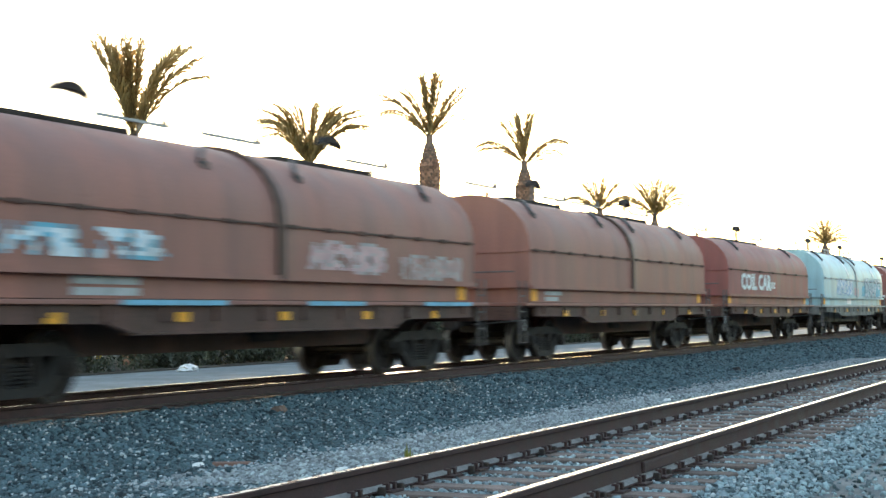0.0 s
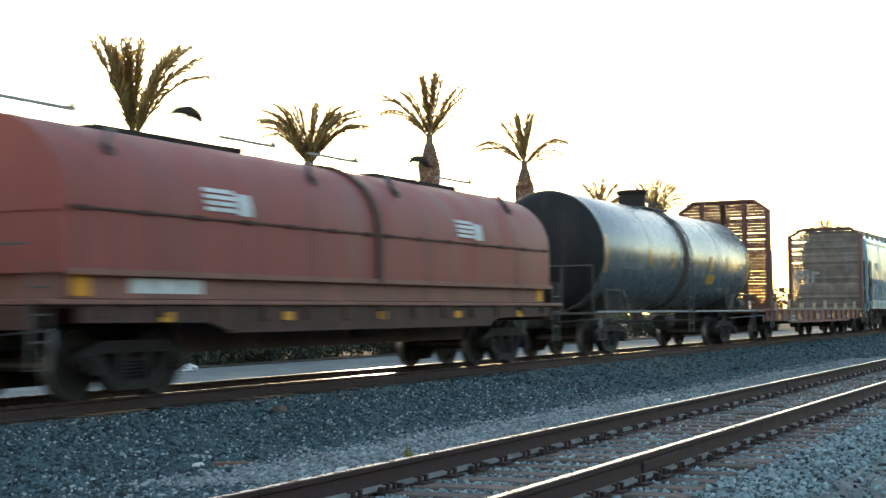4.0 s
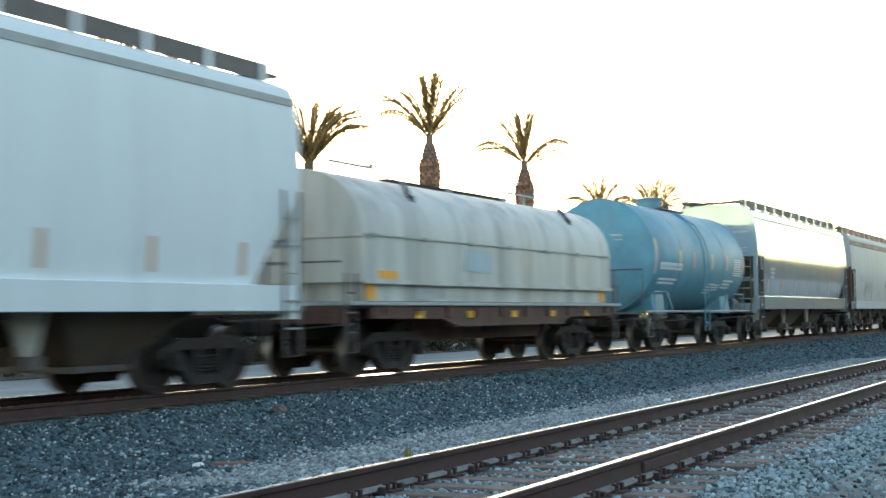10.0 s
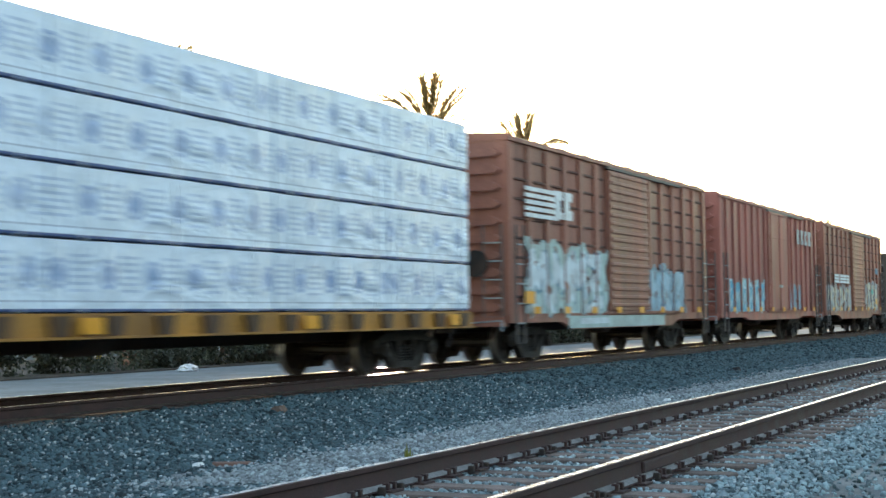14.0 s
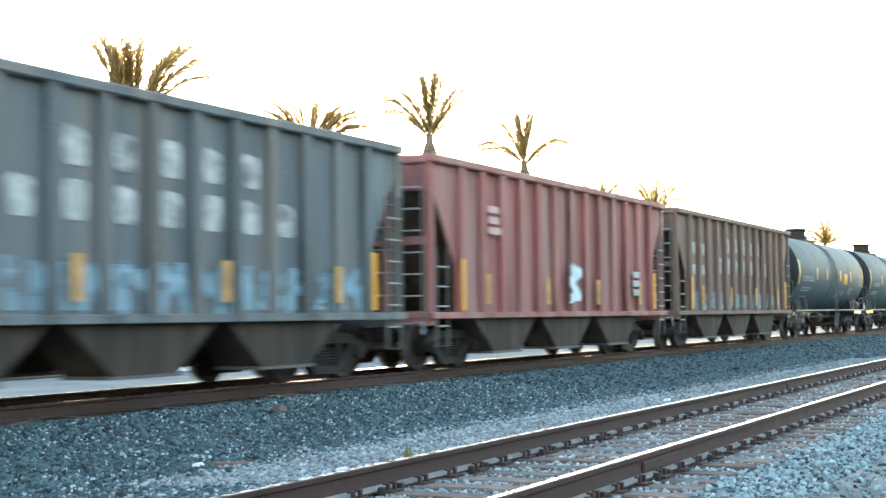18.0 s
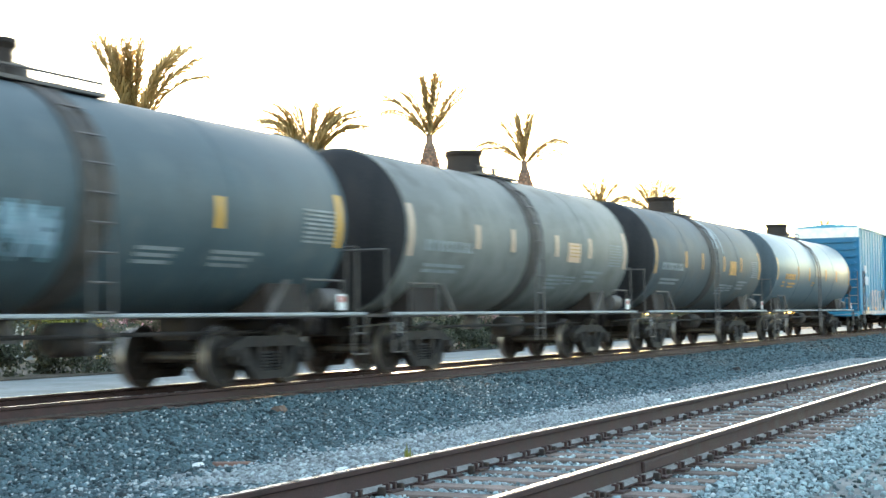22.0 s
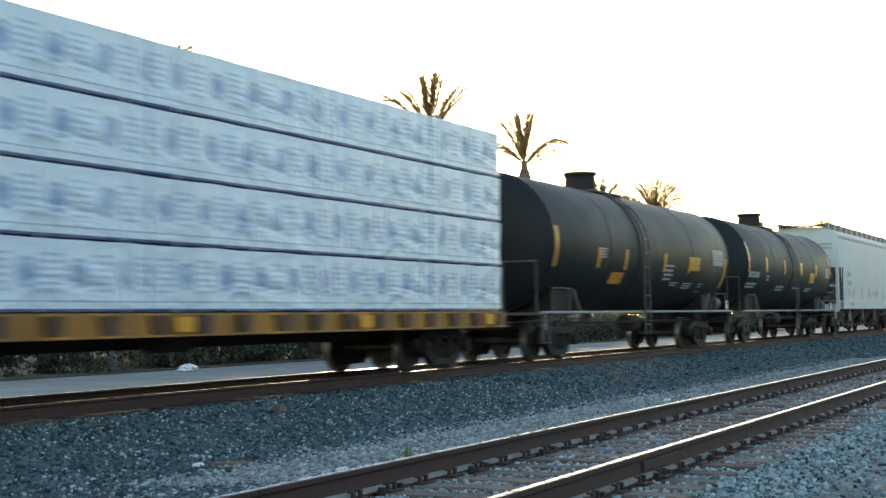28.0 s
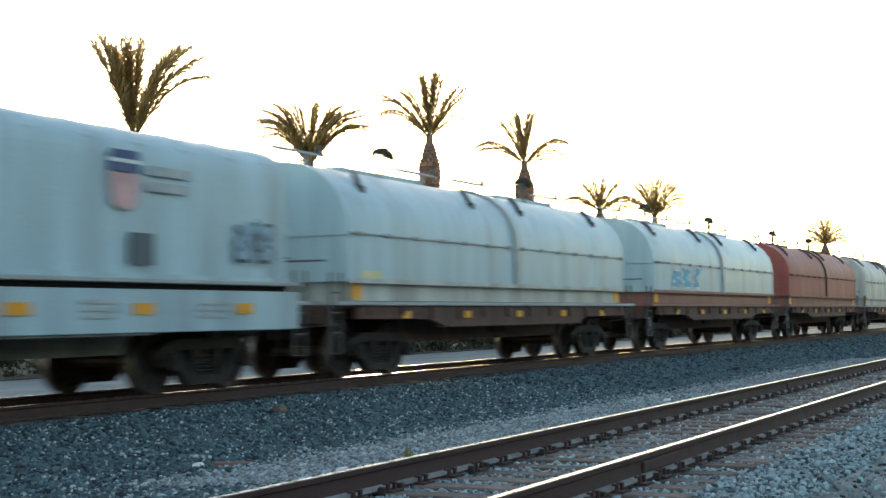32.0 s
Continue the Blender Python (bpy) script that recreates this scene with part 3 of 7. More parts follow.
        part("stripe", box(bm_new(), -1.3, -.7, .1, .13, 5.2, 6.0), m2, f)
    s = thing("roadside_sign", 114.3, 50, -.45, "white sign board with an orange oval on a post", "sign")
    part("post", box(bm_new(), -.12, .12, -.1, .1, 0, 3.4), M_GALV, s)
    part("board", box(bm_new(), -1.1, 1.1, -.12, .12, 2.9, 6.2, .06), M_SIGNW, s)
    part("emblem", lathe(bm_new(), ((.62, -.16), (.62, -.125)), "y", (0, 0, 4.9), 20), M_SIGN, s, "orange round emblem")
    for x, y, h, r, m_, lab, nm in ((34.25, 28.0, 6.5, .09, M_YELLOW, "bright yellow steel pole with a pointed top", "yellow_pole"),
                                    (59.2, 45.0, 7.3, .14, M_GALV, "grey steel lamp post", "steel_pole"),
                                    (126.0, 50.0, 7.7, .26, M_GALV, "pale blue-grey steel signal pole", "steel_pole"),
                                    (105.2, 50.0, 9.5, .16, M_GALV, "tall grey pole beside a palm", "steel_pole"),
                                    (129.0, 50.0, 7.4, .26, M_GALV, "pale steel signal pole with a side arm", "steel_pole")):
        q = thing(nm, x, y, level(y), lab, "pole")
        bm = bm_new()
        lathe(bm, ((r, 0), (r * .9, h - .35), (r * .35, h)), "z", (0, 0, 0), 12)
        part("shaft", bm, m_, q, smooth=True)
        part("base", box(bm_new(), -2 * r, 2 * r, -2 * r, 2 * r, -.05, .12, .02), M_GALV, q)
        if nm == "yellow_pole":
            part("bracket", box(bm_new(), -.16, .02, -.04, .04, 5.75, 5.9), M_YELLOW, q)
        if x == 129.0:
            part("arm", tube(bm_new(), (.1, 0, 5.3), (4.5, 0, 6.3), .09, 6), M_GALV, q)
        if x == 105.2:
            part("arm", tube(bm_new(), (0, 0, 7.0), (3.0, 0, 6.9), .06, 6), M_GALV, q)
    s = thing("street_sign", 169.0, 75.0, -.3, "green overhead street sign on a pole", "sign")
    part("post", box(bm_new(), -1.9, -1.65, -.1, .1, 0, 13.5), M_GALV, s)
    part("board", box(bm_new(), -3.6, 4.2, -.2, -.12, 6.2, 9.0, .03), M_TEAL, s)


# ---- litter on the ground ----
def build_litter():
    bm = bm_new()
    bmesh.ops.create_icosphere(bm, subdivisions=3, radius=1.0)
    for v in bm.verts:
        n = noise.noise(v.co * 2.3) * .5 + noise.noise(v.co * 6) * .2
        v.co = Vector((v.co.x * .45, v.co.y * .28, max(v.co.z, -.6) * .13)) * (1 + n)
    ob = part("plastic_bag", bm, M_SIGNW, at=pose(34.6, 25.0, -.42, 0, 0, 35))
    tagged(ob, "crumpled white plastic bag on the road edge", "litter")
    for x, y, r, m_, nm, lab in LITTER:
        bm = bm_new()
        bmesh.ops.create_icosphere(bm, subdivisions=2, radius=r)
        for v in bm.verts:
            v.co *= 1 + .5 * noise.noise(v.co * 3 / r)
            v.co.z *= .6
        tagged(part(nm, bm, m_, at=pose(x, y, level(y) + r * .35)), lab, "stone" if nm == "stone" else "litter")
    bm = bm_new()
    box(bm, -.20, .20, -.05, .05, -.02, .02, .008)
    tagged(part("wood_scrap", bm, M_TIE_RED, at=pose(*SCRAP, level(SCRAP[1]) + .035, 4, 3, -30)), "weathered reddish scrap of wood on the gravel", "litter")
    w = thing("weed", *WEED, level(WEED[1]), "small green weed beside the rail", "weed")
    g = random.Random(3)
    for i in range(9):
        a = g.uniform(0, 6.28)
        bm = bm_new()
        tip = Vector((math.cos(a) * g.uniform(.03, .09), math.sin(a) * .05, g.uniform(.10, .24)))
        side = Vector((-math.sin(a), math.cos(a), 0)) * .012
        vs = [bm.verts.new(c) for c in (-side, side, tip * .5 + side * 1.3, tip, tip * .5 - side * 1.3)]
        bm.faces.new(vs)
        bmesh.ops.solidify(bm, geom=bm.faces[:], thickness=.003)
        part("leaf", bm, M_LEAF2, w)


M_TIE_RED = mat("reddish_wood", (0.20, 0.105, 0.08), 0.9, vary=0.2)
LITTER = ((21.5, 6.55, .07, M_SIGNW, "stone", "pale stone lying on the ballast"), (16.9, 10.7, .11, M_BARK, "clod", "dark clod on the gravel slope"),
          (10.8, 6.2, .06, M_SIGNW, "stone", "pale flat stone beside the track"), (34.6, 8.8, .13, M_STEEL, "clod", "dark lump beside the rails"),
          (11.5, 8.2, .06, M_SIGNW, "stone", "pale flat stone on the gravel"))
SCRAP, WEED = (11.63, 7.88), (10.55, 5.42)


# ---- paints of the rolling stock ----
def paint(name, colour, rough=0.5, dirt=RUST, amount=0.12, vary=0.10, metal=0.0, streak=True, spec=0.35):
    """Weathered paint on steel: faded patches, downward streaks of dirt and rust, fine grain."""
    return mat(name, colour, rough, metal=metal, vary=vary * 1.3, scale=1.7, fine=30.0, bump=0.10, dirt=dirt, dirt_amount=amount * 1.25, dirt_scale=1.4, streak=streak, spec=spec, gloss_vary=1.0 if streak else 0.3)


P_BROWN = paint("weathered_brown", (0.32, 0.142, 0.110), 0.6, (0.24, 0.12, 0.098), 0.25, 0.09)
P_OXIDE = paint("oxide_red", (0.34, 0.088, 0.074), 0.55, (0.25, 0.078, 0.066), 0.2, 0.08)
# shadow line below each boxcar panel row, painted as a dark joint
P_JOINT = paint("shadowed_panel_joint", (0.13, 0.055, 0.045), 0.7, (0.09, 0.05, 0.04), 0.3, 0.15)
P_RED = paint("faded_red", (0.40, 0.145, 0.115), 0.55, (0.20, 0.08, 0.06), 0.2, 0.12)
P_DOORRED = paint("grimy_red_door", (0.24, 0.095, 0.080), 0.65, (0.13, 0.07, 0.06), 0.35, 0.2)
P_DULLRED = paint("dull_maroon", (0.31, 0.105, 0.092), 0.6, (0.23, 0.10, 0.085), 0.25, 0.09)
P_SILVER = paint("silver_grey", (0.33, 0.53, 0.58), 0.45, (0.25, 0.36, 0.39), 0.22, 0.06)
P_CREAM = paint("dirty_cream", (0.50, 0.51, 0.48), 0.5, (0.28, 0.27, 0.25), 0.25, 0.09)
P_PALE = paint("pale_blue_grey", (0.40, 0.54, 0.59), 0.4, (0.30, 0.38, 0.41), 0.18, 0.07)
P_WHITE = paint("chalky_white", (0.75, 0.80, 0.82), 0.6, (0.68, 0.72, 0.73), 0.10, 0.015, spec=0.2)
P_GREYHOP = paint("hopper_grey", (0.37, 0.48, 0.53), 0.5, (0.31, 0.39, 0.42), 0.16, 0.04)
P_BLUEHOP = paint("worn_blue_grey", (0.32, 0.52, 0.60), 0.28, (0.21, 0.36, 0.44), 0.25, 0.11, metal=0.25)
P_WARMWHITE = paint("warm_pale_grey", (0.66, 0.68, 0.67), 0.6, (0.58, 0.60, 0.59), 0.12, 0.02, spec=0.2)
P_SHINY = mat("glossy_grey", (0.50, 0.57, 0.61), 0.09, metal=0.42, vary=0.05, scale=1.2, fine=20.0, bump=0.012, dirt=(0.42, 0.47, 0.49), dirt_amount=0.12, streak=True)
P_RUSTGREY = paint("rust_streaked_grey", (0.46, 0.475, 0.46), 0.55, (0.41, 0.39, 0.36), 0.2, 0.05)
P_BLACK = paint("black_tank", (0.011, 0.014, 0.016), 0.56, (0.018, 0.020, 0.021), 0.08, 0.05, spec=0.32, streak=False)
P_GLOSSBLACK = paint("glossy_black_tank", (0.22, 0.25, 0.27), 0.27, (0.18, 0.20, 0.21), 0.12, 0.05, metal=0.55, spec=0.6, streak=False)
P_LOW = paint("rusty_lower_sill", (0.115, 0.06, 0.048), 0.7, (0.08, 0.05, 0.04), 0.3, 0.18)
P_LOWGREY = paint("dirty_grey_sill", (0.20, 0.20, 0.185), 0.7, (0.10, 0.075, 0.06), 0.3, 0.16)
P_TANKGREY = paint("dusty_black_tank", (0.066, 0.097, 0.111), 0.58, (0.10, 0.122, 0.13), 0.16, 0.06, spec=0.35, streak=False)
P_TANKLIGHT = paint("grey_tank", (0.19, 0.192, 0.183), 0.6, (0.13, 0.125, 0.115), 0.2, 0.08, spec=0.3, streak=False)
P_HEADBLUE = paint("shaded_slate_head", (0.060, 0.082, 0.098), 0.65, (0.05, 0.055, 0.06), 0.3, 0.12)
P_TANKSTEEL = paint("slate_blue_tank", (0.143, 0.185, 0.21), 0.42, (0.13, 0.17, 0.19), 0.16, 0.05, spec=0.5, metal=0.25, streak=False)
P_TANKDIRT = paint("brown_stained_tank", (0.095, 0.108, 0.116), 0.6, (0.12, 0.11, 0.10), 0.24, 0.10, spec=0.3, streak=False)
P_BLUETANK = paint("sky_blue_tank", (0.12, 0.31, 0.40), 0.5, (0.15, 0.27, 0.32), 0.2, 0.07, streak=False)
# head colours hold the shade between neighbouring cars
P_HEAD = paint("shaded_tank_head", (0.030, 0.028, 0.030), 0.7, (0.055, 0.045, 0.042), 0.3, 0.15, spec=0.2)
# boxcar ends a deeper blue: shade beside the next car put into the colour
P_BLUEEND = paint("shaded_end_blue", (0.010, 0.135, 0.27), 0.5, (0.02, 0.10, 0.18), 0.2, 0.08, spec=0.3)
P_BLUEBOX = paint("bright_blue", (0.030, 0.285, 0.455), 0.42, (0.06, 0.28, 0.42), 0.15, 0.05, spec=0.5)
P_YELLOWCAR = paint("mustard_yellow", (0.47, 0.215, 0.04), 0.55, (0.24, 0.115, 0.04), 0.35, 0.16)
P_BOXBROWN = paint("red_brown_boxcar", (0.34, 0.14, 0.10), 0.55, (0.20, 0.085, 0.065), 0.28, 0.14)
P_HOPBLACK = paint("sooty_black", (0.10, 0.088, 0.080), 0.65, (0.20, 0.15, 0.125), 0.3, 0.28)
P_HOPGREY = paint("weathered_dark_grey", (0.125, 0.142, 0.155), 0.6, (0.22, 0.20, 0.19), 0.3, 0.24)
P_HOPRED = paint("weathered_barn_red", (0.34, 0.125, 0.115), 0.6, (0.42, 0.25, 0.23), 0.28, 0.18)
P_HOPBROWN = paint("dark_umber", (0.20, 0.125, 0.10), 0.65, (0.25, 0.17, 0.14), 0.32, 0.22)
P_DARK = paint("underframe_brown", (0.034, 0.024, 0.021), 0.8, (0.028, 0.022, 0.02), 0.3, 0.2)
M_PLANK = mat("weathered_bulkhead_plank", (0.19, 0.150, 0.130), 0.85, vary=0.22, scale=2.0, fine=30.0, bump=0.5, obj_vary=0.35)
M_ORANGE = mat("orange_reflector", (0.85, 0.36, 0.02), 0.4, vary=0.03, bump=0.0)
M_DULLMARK = mat("faded_orange_marking", (0.60, 0.31, 0.10), 0.6, vary=0.2, bump=0.0)
M_REFYEL = mat("yellow_reflector", (0.72, 0.365, 0.045), 0.4, vary=0.05, bump=0.0)
M_LETTER = mat("white_lettering", (0.74, 0.76, 0.76), 0.6, vary=0.12, scale=5.0, bump=0.0)
M_TANKINK = mat("dim_tank_lettering", (0.25, 0.28, 0.29), 0.6, vary=0.2, scale=5.0, bump=0.0)
M_STENCIL = mat("small_placard_print", (0.42, 0.22, 0.03), 0.6, vary=0.15, bump=0.0)
M_DIM = mat("faded_lettering", (0.40, 0.43, 0.44), 0.6, vary=0.15, scale=5.0, bump=0.0)
M_DARKLETTER = mat("dark_lettering", (0.09, 0.11, 0.13), 0.6, vary=0.15, scale=5.0, bump=0.0)
M_GOLD = mat("yellow_lettering", (0.68, 0.62, 0.36), 0.6, vary=0.08, bump=0.0)
M_REDMARK = mat("red_marking", (0.55, 0.09, 0.06), 0.6, bump=0.0)
M_PINK = mat("faded_pink_marking", (0.60, 0.36, 0.36), 0.6, bump=0.0)
M_NAVY = mat("navy_marking", (0.06, 0.10, 0.22), 0.6, bump=0.0)
G_WHITE = mat("spray_and_glint_white", (0.62, 0.70, 0.74), 0.6, vary=0.14, scale=3.0, bump=0.0)
G_CYAN = mat("spray_cyan", (0.12, 0.42, 0.56), 0.55, vary=0.14, scale=3.0, bump=0.0)
G_BLUE = mat("spray_blue", (0.06, 0.20, 0.50), 0.55, vary=0.14, scale=3.0, bump=0.0)
G_DARK = mat("spray_black", (0.06, 0.075, 0.09), 0.6, vary=0.14, scale=3.0, bump=0.0)
G_PINK = mat("spray_pink", (0.58, 0.36, 0.36), 0.6, vary=0.14, scale=3.0, bump=0.0)
G_DUSTPINK = mat("spray_dusty_pink", (0.44, 0.28, 0.26), 0.65, vary=0.2, scale=4.0, bump=0.0)
G_TEAL = mat("spray_green", (0.10, 0.45, 0.38), 0.6, vary=0.14, scale=3.0, bump=0.0)
G_GREY = mat("spray_grey", (0.40, 0.37, 0.36), 0.7, vary=0.14, scale=3.0, bump=0.0)
G_CREAM = mat("spray_cream", (0.62, 0.56, 0.42), 0.7, vary=0.12, scale=3.0, bump=0.0)


# ---- running gear, shared by all cars ----
def ring_profile(z0, z1, r0, r1, turns):
    out = [(r1, z0)]
    for i in range(turns):
        a = z0 + (z1 - z0) * i / turns
        b = (z1 - z0) / turns
        out += [(r0, a + b * .35), (r0, a + b * .65), (r1, a + b)]
    return out


def make_gear():
    g = {}
    bm = bm_new()
    box(bm, -.20, .20, -.95, .95, .48, .72, .03)
    lathe(bm, ((.2, .7), (.2, .84)), "z", (0, 0, 0), 12)
    g["bolster"] = mesh_of("truck", bm, M_STEEL)
    bm = bm_new()
    prism(bm, ((-1.14, .47), (-1.14, .60), (-.72, .76), (.72, .76), (1.14, .60), (1.14, .47), (.66, .60), (-.66, .60)), "y", -.08, .08)
    prism(bm, ((-.86, .50), (-.44, .11), (.44, .11), (.86, .50), (.68, .60), (.34, .23), (-.34, .23), (-.68, .60)), "y", -.09, .09)
    for s in (-1, 1):
        a, b = sorted((s * .25, s * .35))
        box(bm, a, b, -.1, .1, .2, .66)
        a, b = sorted((s * .76, s * 1.03))
        box(bm, a, b, -.1, .08, .36, .58, .02)
        lathe(bm, ((.13, -.2), (.13, -.1), (.09, .05)), "y", (s * .89, 0, .457), 12)
        lathe(bm, ((.06, -.23), (.06, -.2)), "y", (s * .89, 0, .457), 8)
    g["frame"] = mesh_of("side_frame", bm, M_STEEL)
    g["spring"] = mesh_of("spring", lathe(bm_new(), ring_profile(.22, .52, .085, .06, 6), "z", (0, 0, 0), 8), M_STEEL)
    bm = bm_new()
    tube(bm, (0, -1.0, .457), (0, 1.0, .457), .085, 10)
    prof = ((.10, -.09), (.16, -.09), (.17, -.04), (.35, -.025), (.38, -.07), (.455, -.07), (.459, .045), (.487, .058), (.487, .082),
            (.38, .07), (.35, .02), (.17, .04), (.16, .09), (.10, .09))
    lathe(bm, [(r, -s) for r, s in prof][::-1], "y", (0, .7525, .457), 28)
    lathe(bm, prof, "y", (0, -.7525, .457), 28)
    g["wheelset"] = mesh_of("wheelset", bm, M_WHEEL, True)
    g["wheelset"].materials.append(M_TREAD)
    for f in g["wheelset"].polygons:
        if math.hypot(f.center.x, f.center.z - .457) > .44 and abs(f.normal.y) < .5:
            f.material_index = 1
    bm = bm_new()
    box(bm, -.62, .25, -.09, .09, .80, .98, .02)
    box(bm, -.92, -.58, -.15, .15, .74, 1.02, .05)
    box(bm, -.98, -.86, -.16, -.05, .72, 1.04, .03)
    g["coupler"] = mesh_of("coupler", bm, M_STEEL)
    bm = bm_new()
    lathe(bm, ((.04, -.02), (.28, -.02), (.28, .02), (.24, .02), (.24, 0), (.04, .05)), "x", (0, 0, 0), 18)
    g["brake_wheel"] = mesh_of("brake_wheel", bm, M_STEEL)
    bm = bm_new()
    lathe(bm, ((.02, -.55), (.2, -.5), (.23, -.4), (.23, .4), (.2, .5), (.02, .55)), "x", (0, 0, 0), 14)
    g["reservoir"] = mesh_of("air_reservoir", bm, M_STEEL, True)
    bm = bm_new()
    tube(bm, (0, -1.4, .92), (0, -.2, .84), .018, 5)
    tube(bm, (0, -1.4, .92), (-.05, -1.42, .70), .018, 5)
    g["lever"] = mesh_of("uncoupling_lever", bm, M_GALV)
    bm = bm_new()
    pipe(bm, [(-.25 - .3 * k / 7, -.35, .80 - .42 * math.sin(.3 * k / 7 * 5.2)) for k in range(8)], .022)
    g["hose"] = mesh_of("air_hose", bm, M_STEEL)
    return g


GEAR = make_gear()
CARS = []


def truck(car, x, wheels=1.0):
    t = part("truck", GEAR["bolster"], None, car, at=pose(x, 0, 0))
    for s in (-1, 1):
        part("side_frame", GEAR["frame"], None, t, at=pose(0, s * .99, 0, 0, 0, 0 if s < 0 else 180))
        for x in (-.15, 0, .15):
            part("spring", GEAR["spring"], None, t, at=pose(x, s * .99, 0))
        part("wheelset", GEAR["wheelset"], None, t, at=pose(s * .89, 0, 0))
    part("brake_beam", tube(bm_new(), (-.42, -.8, .4), (-.42, .8, .4), .05, 6), M_STEEL, t)


def start_car(name, s0, length, label, category, inset=1.9, group="cars of the freight train", sill=True, sill_z=(.66, .98), rear=None):
    """A car on two trucks, its body from x = 0 at the leading end to x = length; y = 0 is the track's middle."""
    c = thing(name, s0, TRAIN_Y, 0, label, category, group)
    CARS.append((c, s0))
    truck(c, inset)
    truck(c, length - (rear or inset))
    if sill:
        part("centre_sill", box(bm_new(), .1, length - .1, -.22, .22, *sill_z, .02), P_DARK, c)
    part("coupler", GEAR["coupler"], None, c, at=pose(-.05, 0, 0))
    part("coupler", GEAR["coupler"], None, c, at=pose(length + .05, 0, 0, 0, 0, 180))
    part("uncoupling_lever", GEAR["lever"], None, c, at=pose(-.12, 0, 0))
    part("uncoupling_lever", GEAR["lever"], None, c, at=pose(length + .12, 0, 0, 0, 0, 180))
    part("air_hose", GEAR["hose"], None, c)
    part("air_hose", GEAR["hose"], None, c, at=pose(length, 0, 0, 0, 0, 180))
    part("air_reservoir", GEAR["reservoir"], None, c, at=pose(length * .55, -.55, .78))
    return c


def ladder(car, x, y, z0, z1, w=.42, rungs=5, material=None, along="x"):
    dx, dy = (w / 2, 0) if along == "x" else (0, w / 2)
    frame_ = pipe(bm_new(), ((x - dx, y - dy, z1), (x - dx, y - dy, z0), (x + dx, y + dy, z0), (x + dx, y + dy, z1)), .024, 5)
    # pale-steel ladders: dark stiles, the rungs' highlight put into their colour
    lad = part("ladder", frame_, M_DULLSTEEL if material is M_GREYSTEEL else material or M_GALV, car)
    rung = mesh_of("rung", tube(bm_new(), (-dx, -dy, 0), (dx, dy, 0), .017, 5), material or M_GALV)
    for i in range(1, rungs):
        part("rung", rung, None, lad, at=pose(x, y, z0 + (z1 - z0) * i / rungs))
    return lad


def flat(y):
    return lambda z: y


def decal(name, car, polys, surf, material, label="", eps=.012):
    """Paint or a plate lying on a side: polygons of (x, z), or upright columns, set on y = surf(z) and given a little thickness."""
    bm = bm_new()
    for poly in polys:
        out = [bm.verts.new((x, surf(z) - eps, z)) for x, z in poly]
        back = [bm.verts.new((x, surf(z) - eps + .007, z)) for x, z in poly]
        k = len(poly)
        if k > 4 and k % 2 == 0 and polys_column(poly):
            for i in range(k // 2 - 1):
                bm.faces.new((out[i], out[i + 1], out[k - 2 - i], out[k - 1 - i]))
        else:
            bm.faces.new(out)
        for i in range(k):
            bm.faces.new((out[i], back[i], back[(i + 1) % k], out[(i + 1) % k]))
    return part(name, bm, material, car, label)


def polys_column(poly):
    h = len(poly) // 2
    return all(abs(poly[i][1] - poly[-1 - i][1]) < 1e-6 for i in range(h))


def rect(x0, x1, z0, z1):
    n = max(1, int((z1 - z0) / .15))
    up = [(x0, z0 + (z1 - z0) * i / n) for i in range(n + 1)]
    return up + [(x1, z) for _, z in up[::-1]]


def strips(x0, x1, z0, z1):
    """A rectangle cut into short steps upwards, to follow a curved side."""
    return [rect(x0, x1, z0, z1)]


def reflector(car, x, z, surf, w=.28, h=.13, material=None):
    decal("reflector", car, strips(x - w / 2, x + w / 2, z - h / 2, z + h / 2), surf, material or M_ORANGE, "", .02)


def bars(car, x, z, surf, widths, h, material=None, gap=.4, name="lettering"):
    """Rows of unreadable lettering: plain bars, one row a width, downwards from z."""
    for w in widths:
        decal(name, car, strips(x, x + w, z - h, z), surf, material or M_LETTER)
        z -= h * (1 + gap)


def block_letters(car, x, z, surf, count, w, h, gap, material, name="lettering"):
    """A word as plain upright blocks with a notch, one a letter."""
    for i in range(count):
        a, n = x + i * (w + gap), w * (.25 + .12 * (i % 3))
        lo, hi = z + h * (.25 + .1 * (i % 2)), z + h * .68
        poly = ((a, z), (a + w, z), (a + w, lo), (a + w - n, lo), (a + w - n, hi), (a + w, hi), (a + w, z + h), (a, z + h))
        decal(name, car, [poly], surf, material)


